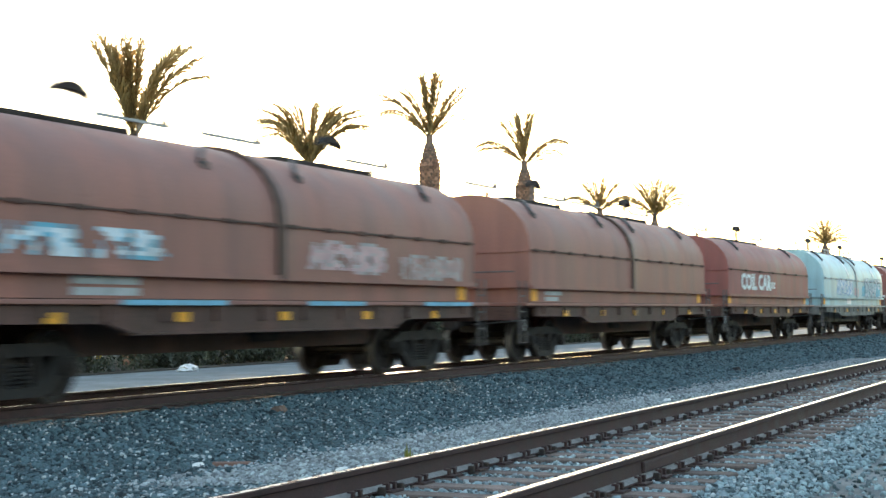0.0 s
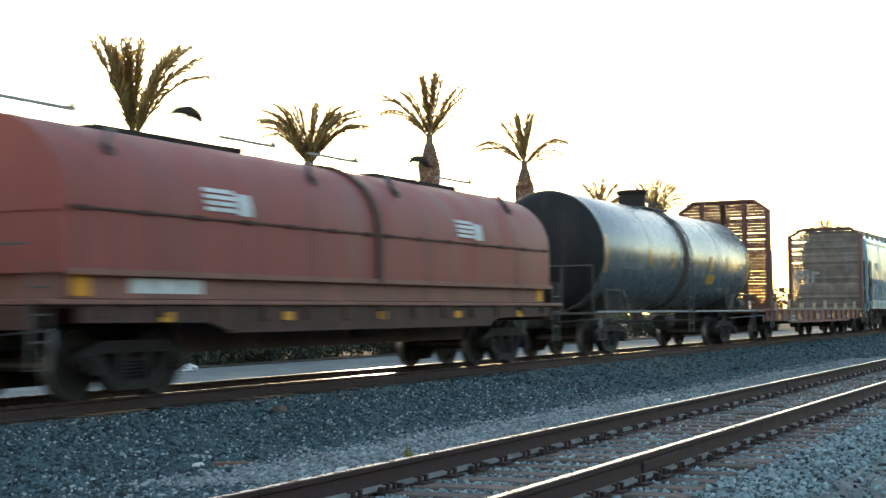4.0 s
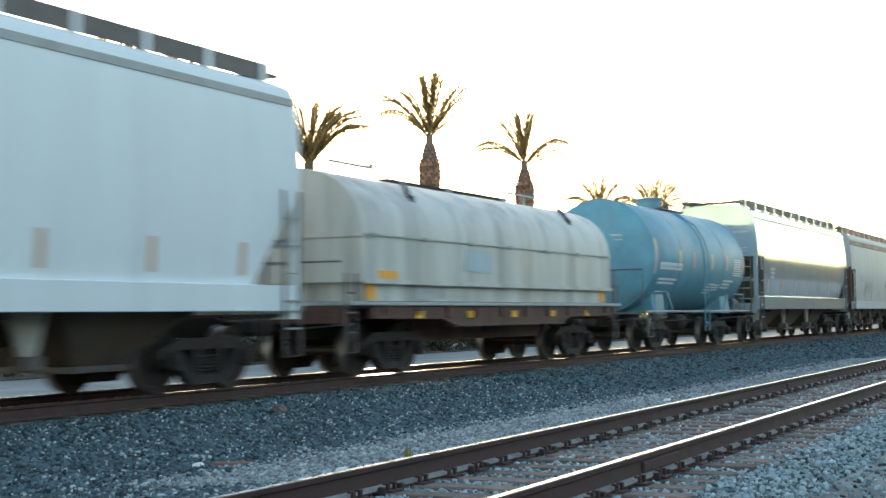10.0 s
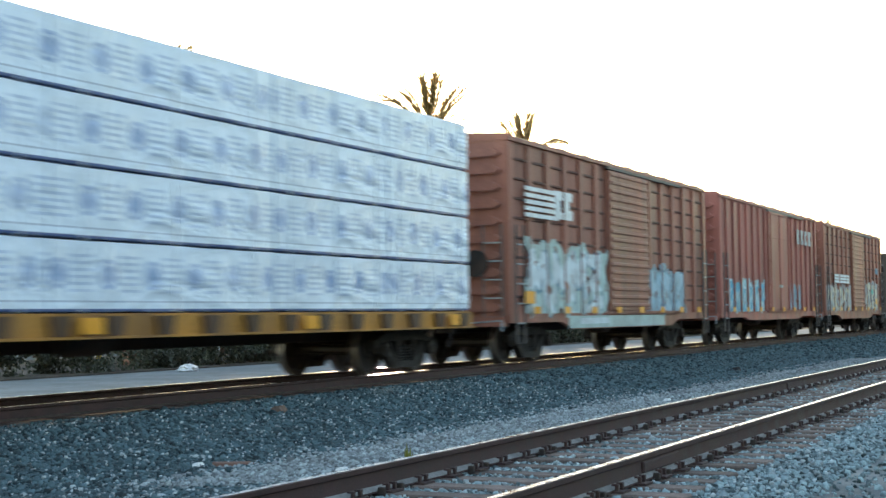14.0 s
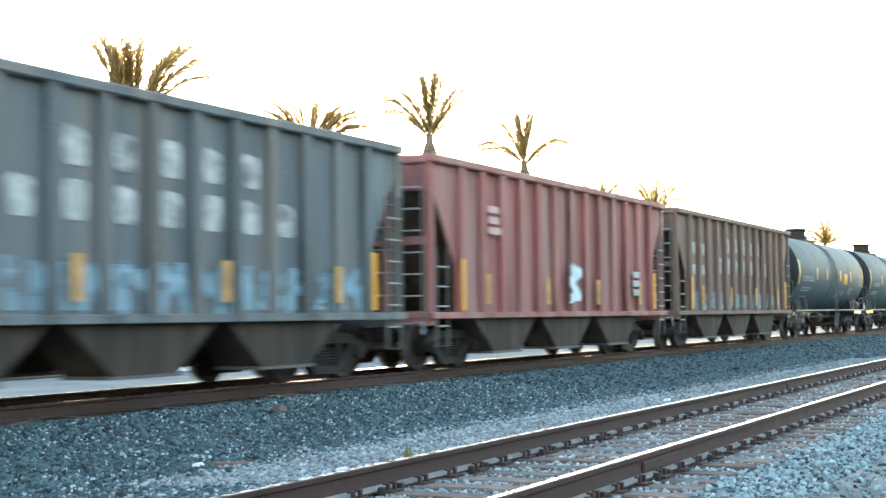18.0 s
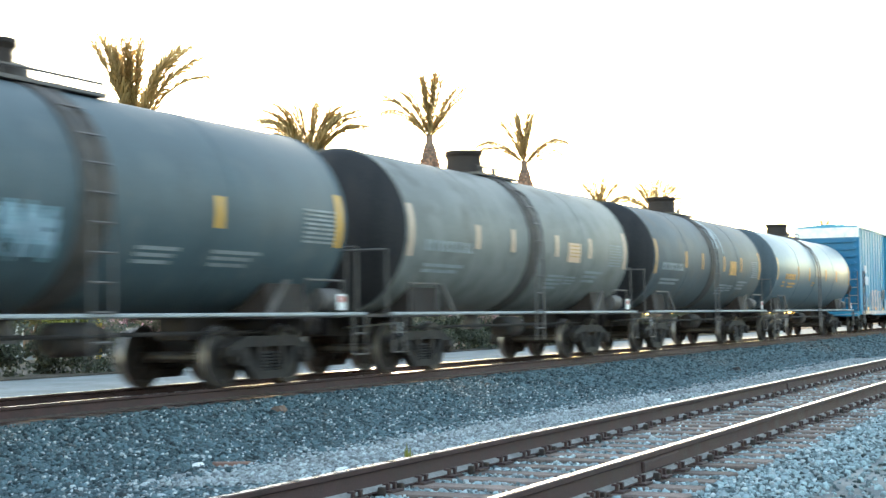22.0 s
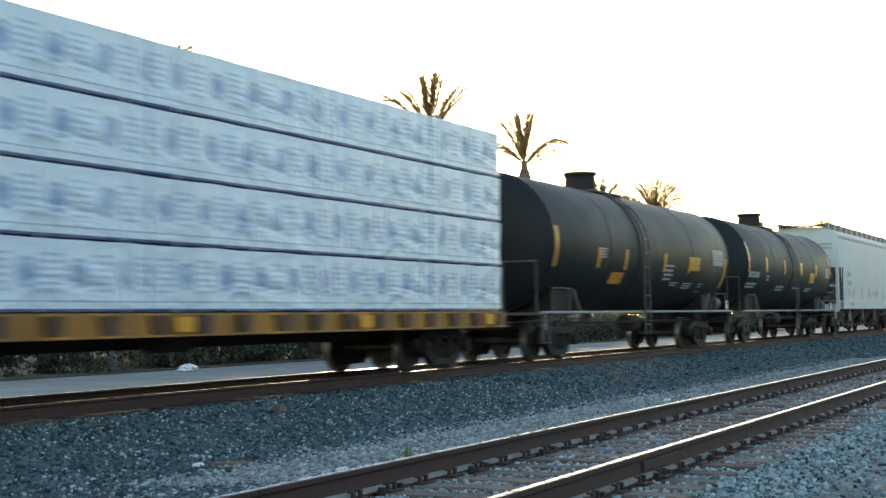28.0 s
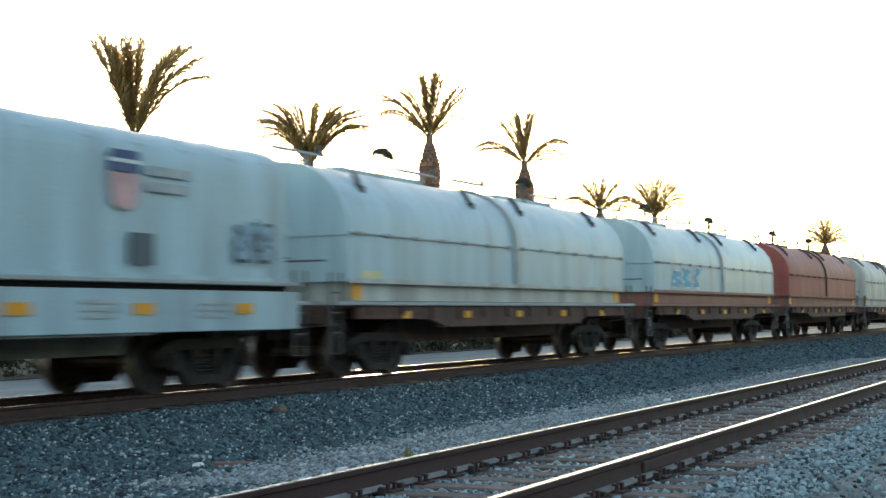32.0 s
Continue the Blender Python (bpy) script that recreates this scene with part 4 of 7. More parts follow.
def spray(car, x0, x1, z0, z1, side_at, edges, seed, fill, line, extra, count, eps):
    """Spray paint that follows a side: a row of fat looping strokes with outlines, on a cloudy ground where there is an extra colour.
    side_at(x) gives the surface under x, edges the x where that surface steps."""
    g = random.Random(seed)
    tall, step = z1 - z0, (x1 - x0) / count
    pad = .18 * tall
    xs = sorted({round(q, 4) for q in [x0 - pad + .05 * i for i in range(int((x1 - x0 + 2 * pad) / .05) + 1)] + [e for e in edges if x0 - pad < e < x1 + pad]})
    n = max(4, int((tall + pad) / .05))
    zs = [z0 - .02 + (tall + pad) * j / n for j in range(n + 1)]
    cx, cz = (np.array(xs[1:]) + np.array(xs[:-1])) / 2, (np.array(zs[1:]) + np.array(zs[:-1])) / 2
    gx, gz = np.meshgrid(cx, cz, indexing="ij")
    dist = np.full(gx.shape, 9.0)
    for i in range(count):
        left, lean = x0 + (i + .08) * step, g.uniform(-.12, .2) * step
        w = step * g.uniform(.7, .9)
        tops = [g.uniform(.78, .98), g.uniform(.45, .6), g.uniform(.0, .1)]
        pts = [(g.uniform(.0, .2), tops[0]), (g.uniform(.75, 1), tops[0] - .06), (g.uniform(.0, .35), tops[1]), (g.uniform(.8, 1), tops[2] + g.uniform(.05, .3)), (g.uniform(0, .15), tops[2] + .06)]
        if g.random() < .4:
            pts = [(0.05, tops[2] + .05), (g.uniform(.05, .2), tops[0]), (.5, tops[1]), (.85, tops[0]), (g.uniform(.8, 1), tops[2] + .05)]
        pts = [(left + u * w + lean * v, z0 + v * tall) for u, v in pts]
        for (ax, az), (bx, bz) in zip(pts, pts[1:]):
            dx, dz = bx - ax, bz - az
            k = np.clip(((gx - ax) * dx + (gz - az) * dz) / (dx * dx + dz * dz), 0, 1)
            dist = np.minimum(dist, np.hypot(gx - ax - k * dx, gz - az - k * dz))
    fat = min(.12 * tall, .16 * step)
    ragged = np.array([[noise.noise(Vector((x * 2.1, z * 3.7, seed * 3.3))) for z in cz] for x in cx])
    patchy = np.array([[noise.noise(Vector((x * 5.5 + 40, z * 4.2, seed * 1.7))) for z in cz] for x in cx])
    inside = (gx > x0 - pad * (.5 + ragged)) & (gx < x1 + pad * (.5 + ragged)) & (gz < z1 + pad * (.45 + 1.3 * ragged)) & (gz > z0 + .1 * tall * ragged)
    kind = np.zeros(gx.shape, int)
    if extra:
        kind[inside] = 3
    kind[inside & (dist < fat + .04 + .025 * ragged)] = 2
    kind[inside & (dist < fat * (1 + .5 * ragged))] = 1
    if extra:
        kind[(kind == 1) & (gz < z0 + tall * (.35 + .3 * patchy)) & (patchy > .12)] = 3
    kind[(patchy < -.46) & (kind > 0)] = 0
    for k, nm, m_ in ((3, "graffiti_ground", extra), (1, "graffiti_letter", fill), (2, "graffiti_outline", line)):
        verts = []
        for i, j in zip(*np.nonzero(kind == k)):
            surf = side_at(cx[i])
            ya, yb = surf(zs[j]) - eps, surf(zs[j + 1]) - eps
            verts += [(xs[i], ya, zs[j]), (xs[i + 1], ya, zs[j]), (xs[i + 1], yb, zs[j + 1]), (xs[i], yb, zs[j + 1])]
        if verts:
            ob = new(nm, quads_mesh(nm, np.array(verts), np.arange(len(verts)).reshape(-1, 4), m_))
            ob.parent = car
            ob["kind"] = "stuff"


def graffiti(car, x0, x1, z0, z1, surf, seed, fill=None, line=None, extra=None, letters=5, eps=.018):
    """Graffiti on a smooth side."""
    spray(car, x0, x1, z0, z1, lambda x: surf, (), seed, fill or G_WHITE, line or G_DARK, extra, letters, eps)


def rib_graffiti(car, ribs, half, face, panel, x0, x1, z0, z1, seed, fill, line, extra, letters):
    """Graffiti over a ribbed side: on the panels between the ribs and on the faces of the ribs that it crosses."""
    def side_at(x):
        return face if any(abs(x - r) < half for r in ribs) else panel
    spray(car, x0, x1, z0, z1, side_at, [r + d for r in ribs for d in (-half, half)], seed, fill, line, extra, letters, .012)


def end_bars(car, x, rows, material):
    """Rows of unreadable print on the leading end: (y0, y1, z0, z1)."""
    for y0, y1, z0, z1 in rows:
        part("lettering", box(bm_new(), x - .012, x, y0, y1, z0, z1), material, car)


def emblem(car, x, z, surf, w=.62):
    """A plain shield: dark head with a pale bar over a faded pink body, two dim bars beside it."""
    h = w * 1.25
    decal("emblem", car, [((x + w * .1, z + h * .1), (x + w * .5, z), (x + w * .9, z + h * .1), (x + w, z + h * .62), (x, z + h * .62))], surf, M_PINK)
    decal("emblem", car, strips(x, x + w, z + h * .64, z + h * .78), surf, M_NAVY)
    decal("emblem", car, strips(x, x + w, z + h * .79, z + h * .85), surf, M_LETTER)
    decal("emblem", car, strips(x + w * .05, x + w * .95, z + h * .86, z + h), surf, M_NAVY)
    bars(car, x + w * 1.25, z + h * .8, surf, (w * 1.5, w * 1.4), h * .16, M_DIM, .7)


def words(car, text, x, z, surf, height, material, stretch=1.0, bold=.02, eps=.016):
    """Readable words in the built-in font, standing on the near side."""
    cu = bpy.data.curves.new("words", "FONT")
    cu.body, cu.size, cu.offset, cu.resolution_u = text, height / .70, bold, 2
    tmp = new("words", cu)
    bpy.context.view_layer.update()
    me = bpy.data.meshes.new_from_object(tmp.evaluated_get(bpy.context.evaluated_depsgraph_get()))
    bpy.data.objects.remove(tmp)
    me.transform(Matrix(((stretch, 0, 0, x), (0, 0, 0, surf(z) - eps), (0, 1, 0, z), (0, 0, 0, 1))))
    me.materials.clear()
    me.materials.append(material)
    part("lettering", me, None, car, "painted words")


# ---- coil cars ----
def hood_outline(half, z0, seam, top, power, n=14):
    """Cross-section of a hood: upright walls to the seam, an arch over them."""
    pts = [(-half, z0), (-half, seam)]
    for i in range(1, n):
        a = math.pi * (1 - i / n)
        c, s = math.cos(a), math.sin(a)
        pts.append((half * math.copysign(abs(c) ** (2 / power), c), seam + (top - seam) * abs(s) ** (2 / power)))
    return pts + [(half, seam), (half, z0)]


def coil_car(s0, length, paint_hood, paint_sill, label, hoods=2, seam=2.42, top=3.66, floor=1.62, power=2.15, ribbed=False, belly=.86):
    c = start_car("coil_car", s0, length, label, "coil car", 1.85, rear=1.5)
    half = 1.5
    low = P_LOW if paint_sill in (P_BROWN, P_OXIDE, P_CREAM) else P_LOWGREY
    part("trough", box(bm_new(), .15, length - .15, -1.42, 1.42, 1.30, floor + .02), paint_sill, c)
    part("walkway", box(bm_new(), -.55, length + .45, -1.62, 1.62, 1.22, 1.285, .01), P_BROWN if paint_sill in (P_BROWN, P_OXIDE) else M_GREYSTEEL, c, "worn walkway edge")
    for s in (-1, 1):
        bm = bm_new()
        prism(bm, ((.2, 1.215), (.2, 1.0), (2.9, .98), (3.4, belly), (length - 3.4, belly), (length - 2.9, .98), (length - .2, 1.0), (length - .2, 1.215)), "y",
              s * 1.5 - .05, s * 1.5 + .05)
        ob = part("side_sill", bm, low, c)
        part("flange", box(bm_new(), 3.4, length - 3.4, s * 1.5 - .1, s * 1.5 + .1, belly - .03, belly - .002), low, ob)
    bm = bm_new()
    prism(bm, ((2.9, 1.2), (3.4, .56), (length - 3.0, .56), (length - 2.5, 1.2)), "y", -.75, .75)
    part("centre_trough", bm, low, c)
    n = int(length / 1.15)
    for i in range(n):
        x = .6 + (length - 1.2) * i / (n - 1)
        part("stake_pocket", box(bm_new(), x - .06, x + .06, -1.60, -1.555, 1.0 if 2.3 < x < length - 2.3 else 1.06, 1.215, .008), low, c)
    for i in range(5):
        reflector(c, 1.9 + (length - 3.8) * i / 4, 1.06, flat(-1.56))
    reflector(c, .35, 1.46, flat(-1.42), .34, .26)
    reflector(c, length - .45, 1.46, flat(-1.42), .34, .26)
    if ribbed:
        for s in (-1, 1):
            part("side_panel", box(bm_new(), -.1, length + .1, s * 1.60 - .04, s * 1.60 + .04, .86, 1.42, .01), paint_sill, c)
            part("ledge", box(bm_new(), -.1, length + .1, s * 1.57 - .11, s * 1.57 + .11, 1.50, 1.56, .01), M_GREYSTEEL, c)
            # dark strip added as the shadow line under the ledge
            part("ledge_web", box(bm_new(), 0, length, s * 1.45 - .04, s * 1.45 + .04, 1.40, 1.50), P_DARK, c)
        for i in range(6):
            reflector(c, 1.4 + (length - 2.8) * i / 5, 1.17, flat(-1.645), .42, .15)
        for i in range(5):
            bars(c, 2.2 + i * 2.4, 1.28, flat(-1.645), (.7, .7, .6), .05, M_DIM, .8)
    span = length / hoods
    wall = flat(-half)
    for k in range(hoods):
        gap = .16 if ribbed else .05
        a, b = k * span + (gap if k else 0), (k + 1) * span - (gap if k < hoods - 1 else 0)
        if ribbed:
            half_ = 1.46
            bm = prism(bm_new(), hood_outline(half_, floor, 3.05, top, 3.2), "x", a, b)
        else:
            bm = prism(bm_new(), hood_outline(half, floor, seam, top, power), "x", a, b)
        hood = part("hood", bm, paint_hood, c, smooth=True)
        part("hood_skirt", box(bm_new(), a, b, -half - .05, -half + .02, floor - .03, floor + .05), paint_sill, hood)
        part("hood_skirt", box(bm_new(), a, b, half - .02, half + .05, floor - .03, floor + .05), paint_sill, hood)
        if ribbed:
            m = 7
            for i in range(m):
                x = a + .4 + (b - a - .8) * i / (m - 1)
                rib = [(y * 1.004, z + (.006 if z > 3 else 0)) for y, z in hood_outline(half_, floor + .06, 3.05, top, 3.2, 10)]
                part("rib", prism(bm_new(), rib, "x", x - .12, x + .12), paint_hood, hood, smooth=True)
            continue
        for s in (-1, 1):
            bm = box(bm_new(), a + .02, b - .02, s * half - .03, s * half + .03, seam - .016, seam + .012)
            m = 7
            for i in range(m):
                x = a + .3 + (b - a - .6) * i / (m - 1)
                box(bm, x - .09, x + .09, s * half - .055, s * half + .055, seam - .034, seam + .026)
            part("seam_strip", bm, P_LOW if paint_hood not in (P_SILVER, P_PALE, P_CREAM) else M_GREYSTEEL, hood)
        part("end_batten", box(bm_new(), a - .03, a + .02, -half, half, seam - .04, seam + .04), paint_hood, hood)
        # lifting gear on the crown
        part("ridge_board", box(bm_new(), a + (b - a) * .25, a + (b - a) * .72, -.3, .3, top - .03, top + .06), P_DARK if paint_hood not in (P_SILVER, P_PALE) else paint_hood, hood)
        steel = P_DARK if paint_hood not in (P_SILVER, P_PALE, P_CREAM) else M_GREYSTEEL
        shoulder = seam + (top - seam) * .66

        def crest(y):
            return seam + (top - seam) * (1 - (y / half) ** power) ** (1 / power)
        for f in (.25, .90):
            # a thin lifting bar above the crown, with the arm that swings down over the shoulder
            x = a + (b - a) * f
            bar = part("lifting_bar", box(bm_new(), x - 1.75, x + .06, -.025, .025, top + .25, top + .29), M_GREYSTEEL, hood)
            part("upright", box(bm_new(), x - 1.42, x - 1.38, -.025, .025, top - .02, top + .25), M_GREYSTEEL, bar)
            part("upright", box(bm_new(), x - .62, x - .58, -.025, .025, top - .02, top + .25), M_GREYSTEEL, bar)
            part("hook", prism(bm_new(), ((x - .22, top + .28), (x + .03, top + .28), (x - .08, top + .44)), "y", -.03, .03), M_DULLSTEEL, bar)
            part("swing_arm", pipe(bm_new(), [(x - .80 * k, -.62 - .54 * k, crest(.62 + .54 * k) + .04) for k in (0, .35, .7, 1)], .042, 6), M_ARM, hood)
            part("arm_foot", box(bm_new(), x - .88, x - .74, -1.26, -1.14, shoulder - .09, shoulder + .03, .01), M_ARM, hood)
        if paint_hood is not P_CREAM:
            # a curved lifting hook like a small canopy, on two splayed legs
            x = a + (b - a) * .575
            arch = [(x + .42 * math.cos(t), top + .44 + .20 * math.sin(t)) for t in (0, .4, .8, 1.2, 1.57, 1.95, 2.35, 2.75, 3.14)]
            arch += [(x + .35 * math.cos(t), top + .45 + .08 * math.sin(t)) for t in (2.9, 2.3, 1.57, .85, .25)]
            hook = part("lifting_hook", prism(bm_new(), arch, "y", -.07, .07), P_DARK, hood)
            for d in (-.17, .17):
                part("leg", tube(bm_new(), (x + d, 0, top - .02), (x + d * .25, 0, top + .54), .03, 5), M_DULLSTEEL, hook)
        for f in (.04, .45, .68):
            part("crown_stud", box(bm_new(), a + (b - a) * f, a + (b - a) * f + .09, -.42, -.34, top - .08, top + .06), steel, hood)
    if hoods == 2 and not ribbed:
        ring = [(y * 1.035, z + .045 * (z > seam)) for y, z in hood_outline(half, floor, seam, top, power)]
        part("hood_joint", prism(bm_new(), ring, "x", span - .09, span + .09), P_LOW if paint_hood not in (P_SILVER, P_PALE) else M_GREYSTEEL, c, smooth=True)
    # ends: platforms with ladders and a brake wheel
    for x, s in ((-.45, -1), (length + .35, 1)):
        ladder(c, x, -1.5, .45, 1.75, .34, 4, M_DULLSTEEL)
        part("end_grab", tube(bm_new(), (x, -1.3, 1.95), (x, 1.3, 1.95), .018, 5), M_DULLSTEEL, c)
        part("end_sill", box(bm_new(), x - .1, x + .1, -1.4, 1.4, .92, 1.21, .01), low, c)
    part("brake_wheel", GEAR["brake_wheel"], None, c, at=pose(length + .25, -.7, 2.0))
    return c


# ---- tank cars ----
def tank_car(s0, length, paint_tank, label, radius=1.52, zc=2.58, band=True, dome="tall", marks=M_REFYEL, line=None, placards=True, plate=True, patch=None, layout=None, middle=None, head_paint=None, head=.55):
    c = start_car("tank_car", s0, length, label, "tank car", 1.5, sill=False)
    prof = [(.02, -head)]
    for i in range(1, 9):
        a = math.pi / 2 * i / 8
        prof.append((radius * math.sin(a), -head * math.cos(a)))
    prof += [(radius, length * .25), (radius, length * .5), (radius, length * .75)]
    prof += [(r, length - s) for r, s in prof[:9][::-1]]
    tank = part("tank", lathe(bm_new(), prof, "x", (0, 0, zc), 48), paint_tank, c, smooth=True)
    # heads darker than the shell: their shade is part of the paint
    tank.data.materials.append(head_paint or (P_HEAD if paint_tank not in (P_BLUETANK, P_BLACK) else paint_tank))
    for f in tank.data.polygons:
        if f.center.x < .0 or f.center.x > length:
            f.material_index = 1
    # a few welded courses round the shell
    for x in (length * .26, length * .74):
        part("girth_weld", lathe(bm_new(), ((radius - .01, x - .03), (radius + .006, x - .03), (radius + .006, x + .03), (radius - .01, x + .03)), "x", (0, 0, zc), 48), paint_tank, tank, smooth=True)
    if head < .5:
        end_bars(c, .02 - .92 * head, ((-.75, .05, zc + .52, zc + .57), (-.75, -.2, zc + .40, zc + .44)), M_DIM)
    for y in (-.30, .30):
        part("brake_pipe", tube(bm_new(), (1.2, y - .5, .82), (length - 1.2, y - .5, .82), .028, 5), M_STEEL, c)

    def surf(z):
        return -math.sqrt(max(.01, radius ** 2 - (z - zc) ** 2))
    mid = middle or length * .49
    if band:
        part("jacket_band", lathe(bm_new(), ((radius, mid - .28), (radius + .018, mid - .28), (radius + .018, mid + .28), (radius, mid + .28)), "x", (0, 0, zc), 48),
             paint_tank if band == "plain" else M_BAND, c, smooth=True)
    for x in (0.0, length):
        part("head_seam", lathe(bm_new(), ((radius - .01, x - .04), (radius + .012, x - .04), (radius + .012, x + .04), (radius - .01, x + .04)), "x", (0, 0, zc), 48), paint_tank, c, smooth=True)
    # stub sills, saddles, walkways
    for a, b in ((-.75, 2.6), (length - 2.6, length + .75)):
        sill = part("stub_sill", box(bm_new(), a, b, -.28, .28, .70, 1.08, .02), P_DARK, c)
        x = (a + b) / 2 + (.35 if a < 0 else -.35)
        outline = [(-1.25, 1.02), (1.25, 1.02)] + [((radius + .02) * math.sin(t), zc - (radius + .02) * math.cos(t)) for t in (.85, .5, .2, -.2, -.5, -.85)]
        part("saddle", prism(bm_new(), outline, "x", x - .55, x + .55), P_DARK if paint_tank not in (P_BLUETANK,) else paint_tank, sill)
        part("end_platform", box(bm_new(), (a if a < 0 else b - 1.0), (a + 1.0 if a < 0 else b), -1.5, 1.5, 1.03, 1.085), M_DULLSTEEL, sill)
    rail_m = M_GREYSTEEL
    for s in (-1, 1):
        part("side_rail", tube(bm_new(), (-.7, s * 1.53, 1.08), (length + .7, s * 1.53, 1.08), .03, 6), rail_m, c, "pale side rail")
    for x in (.6, length - .6):
        bm = pipe(bm_new(), ((x - .55, -1.5, 1.06), (x - .55, -1.5, 1.62), (x + .55, -1.5, 1.62), (x + .55, -1.5, 1.06)), .022)
        part("handrail", bm, M_DULLSTEEL if paint_tank is not P_BLUETANK else paint_tank, c)
    for x, s in ((-.62, -1), (length + .62, 1)):
        rail_ = part("end_railing", pipe(bm_new(), ((x, -1.4, 1.06), (x, -1.4, 2.2), (x, 1.4, 2.2), (x, 1.4, 1.06)), .022), M_DULLSTEEL, c)
        for y in (-.6, .6):
            part("baluster", tube(bm_new(), (x, y, 1.06), (x, y, 2.2), .02, 5), M_DULLSTEEL, rail_)
    for x, d in ((2.1, .55), (length - 2.1, -.55)):
        part("tank_strut", prism(bm_new(), ((x, 1.08), (x + .10, 1.08), (x + .10 - d, 1.62), (x - d, 1.62)), "y", -1.40, -1.34), M_DULLSTEEL if paint_tank is not P_BLUETANK else paint_tank, c)
    for x in (-.45, length + .45):
        ladder(c, x, -1.55, .42, 1.1, .42, 2, M_DULLSTEEL)
    part("brake_wheel", GEAR["brake_wheel"], None, c, at=pose(length + .55, -.55, 1.7))
    part("brake_cylinder", lathe(bm_new(), ((.02, -.3), (.19, -.3), (.19, .3), (.02, .3)), "x", (length + .15, -1.05, 1.32), 12), M_DULLSTEEL, c, smooth=True)
    # centre ladder and the fittings on top
    lad_m = M_DULLSTEEL if paint_tank is not P_BLUETANK else paint_tank
    lad = None
    for d in (-.21, .21):
        pts = []
        for i in range(10):
            z = .5 + (zc + radius * .93 - .5) * i / 9
            pts.append((mid + d, (surf(z) if z > zc else -radius) - .1, z))
        lad = part("ladder" if lad is None else "stile", pipe(bm_new(), pts, .022, 4), lad_m, lad or c)
    rung = mesh_of("rung", tube(bm_new(), (-.21, 0, 0), (.21, 0, 0), .018, 4), lad_m)
    for i in range(9):
        z = .75 + i * .37
        if z < zc + radius * .92:
            part("rung", rung, None, lad, at=pose(mid, (surf(z) if z > zc else -radius) - .1, z))
    topz = zc + radius
    part("platform", box(bm_new(), mid - .75, mid + 1.5, -.55, .55, topz - .05, topz + .0), M_DULLSTEEL, c)
    if dome == "tall":
        d = part("dome", lathe(bm_new(), ((.48, topz - .1), (.42, topz + .04), (.40, topz + .36), (.45, topz + .42), (.05, topz + .43)), "z", (mid - .30, 0, 0), 20), P_DARK, c, "dark valve housing", smooth=True)
        part("lid", lathe(bm_new(), ((.45, topz + .43), (.45, topz + .49), (.03, topz + .51)), "z", (mid - .30, 0, 0), 20), P_DARK, d)
    else:
        d = part("dome", lathe(bm_new(), ((.38, topz - .1), (.38, topz + .25), (.42, topz + .25), (.42, topz + .31), (.05, topz + .36)), "z", (mid - .3, 0, 0), 18), paint_tank, c, smooth=True)
    for x, y, r, h in ((.28, -.12, .12, .26), (.55, .15, .10, .34), (.85, -.20, .08, .20), (1.15, .08, .09, .15)):
        part("valve", lathe(bm_new(), ((r, topz - .03), (r, topz + h * .8), (r * .4, topz + h)), "z", (mid + x, y, 0), 10), M_DULLSTEEL, c)
    for y in (-.52, .52):
        part("guard_rail", pipe(bm_new(), ((mid - .65, y, topz), (mid - .65, y, topz + .13), (mid + 1.45, y, topz + .13), (mid + 1.45, y, topz)), .02), M_DULLSTEEL, c)
    part("outlet_valve", lathe(bm_new(), ((.22, zc - radius - .32), (.22, zc - radius - .2), (.12, zc - radius), (.12, zc - radius + .1)), "z", (mid, 0, 0), 12), M_DULLSTEEL, c)
    # markings: reflectors (x, z0, z1), placards (x0, x1, z0, z1, paint), lettering (x, z, widths, height, gap)
    ink = line or M_TANKINK
    k = length / 14.2
    refl, plac, text = layout or (
        [(.12, 2.11, 3.05), (3.52 * k, 2.33, 2.80), (5.58 * k, 2.33, 2.80), (8.5 * k, 2.32, 2.79), (11.03 * k, 2.34, 2.81), (length - .16, 2.15, 3.05)],
        [(9.35 * k, 9.35 * k + .78, 2.22, 2.66, marks)] if plate else [],
        [(.85 * k, 2.43, (2.2,), .20, .4), (.95 * k, 2.0, (1.7, 1.5), .06, .7), (8.3 * k, 1.92, (.95, .9, .9, .8), .05, .7), (9.5 * k, 1.9, (.7, .7, .6), .04, .7),
         (10.85 * k, 2.05, (1.15, .9, .9), .06, .7), (length - 1.3, 2.72, (.9,) * 8, .035, 1.0)])
    if marks:
        for x, z0, z1 in refl:
            decal("reflector", c, strips(x - .085, x + .085, z0, z1), surf, marks)
        for x0, x1, z0, z1, m_ in plac:
            decal("placard", c, strips(x0, x1, z0, z1), surf, m_, "yellow placard" if m_ is not M_DIM else "pale data plate")
            n = max(2, int((z1 - z0) / .1))
            bars(c, x0 + .1, z1 - .06, lambda z: surf(z) - .012, (x1 - x0 - .2,) * n, .016, M_STENCIL, 4.0)
    for x, z, widths, h, gap in text:
        if h > .15:
            block_letters(c, x, z - h, surf, int(widths[0] / .19), .13, h, .06, ink)
        else:
            bars(c, x, z, surf, widths, h, ink, gap)
    if plate:
        sign = part("hazard_plate", box(bm_new(), length - .35, length - .11, -1.60, -1.585, 1.14, 1.40, .005), M_SIGNW, c, "small white hazard plate")
        part("plate_mark", box(bm_new(), length - .30, length - .16, -1.604, -1.6, 1.27, 1.37), M_REDMARK, sign)
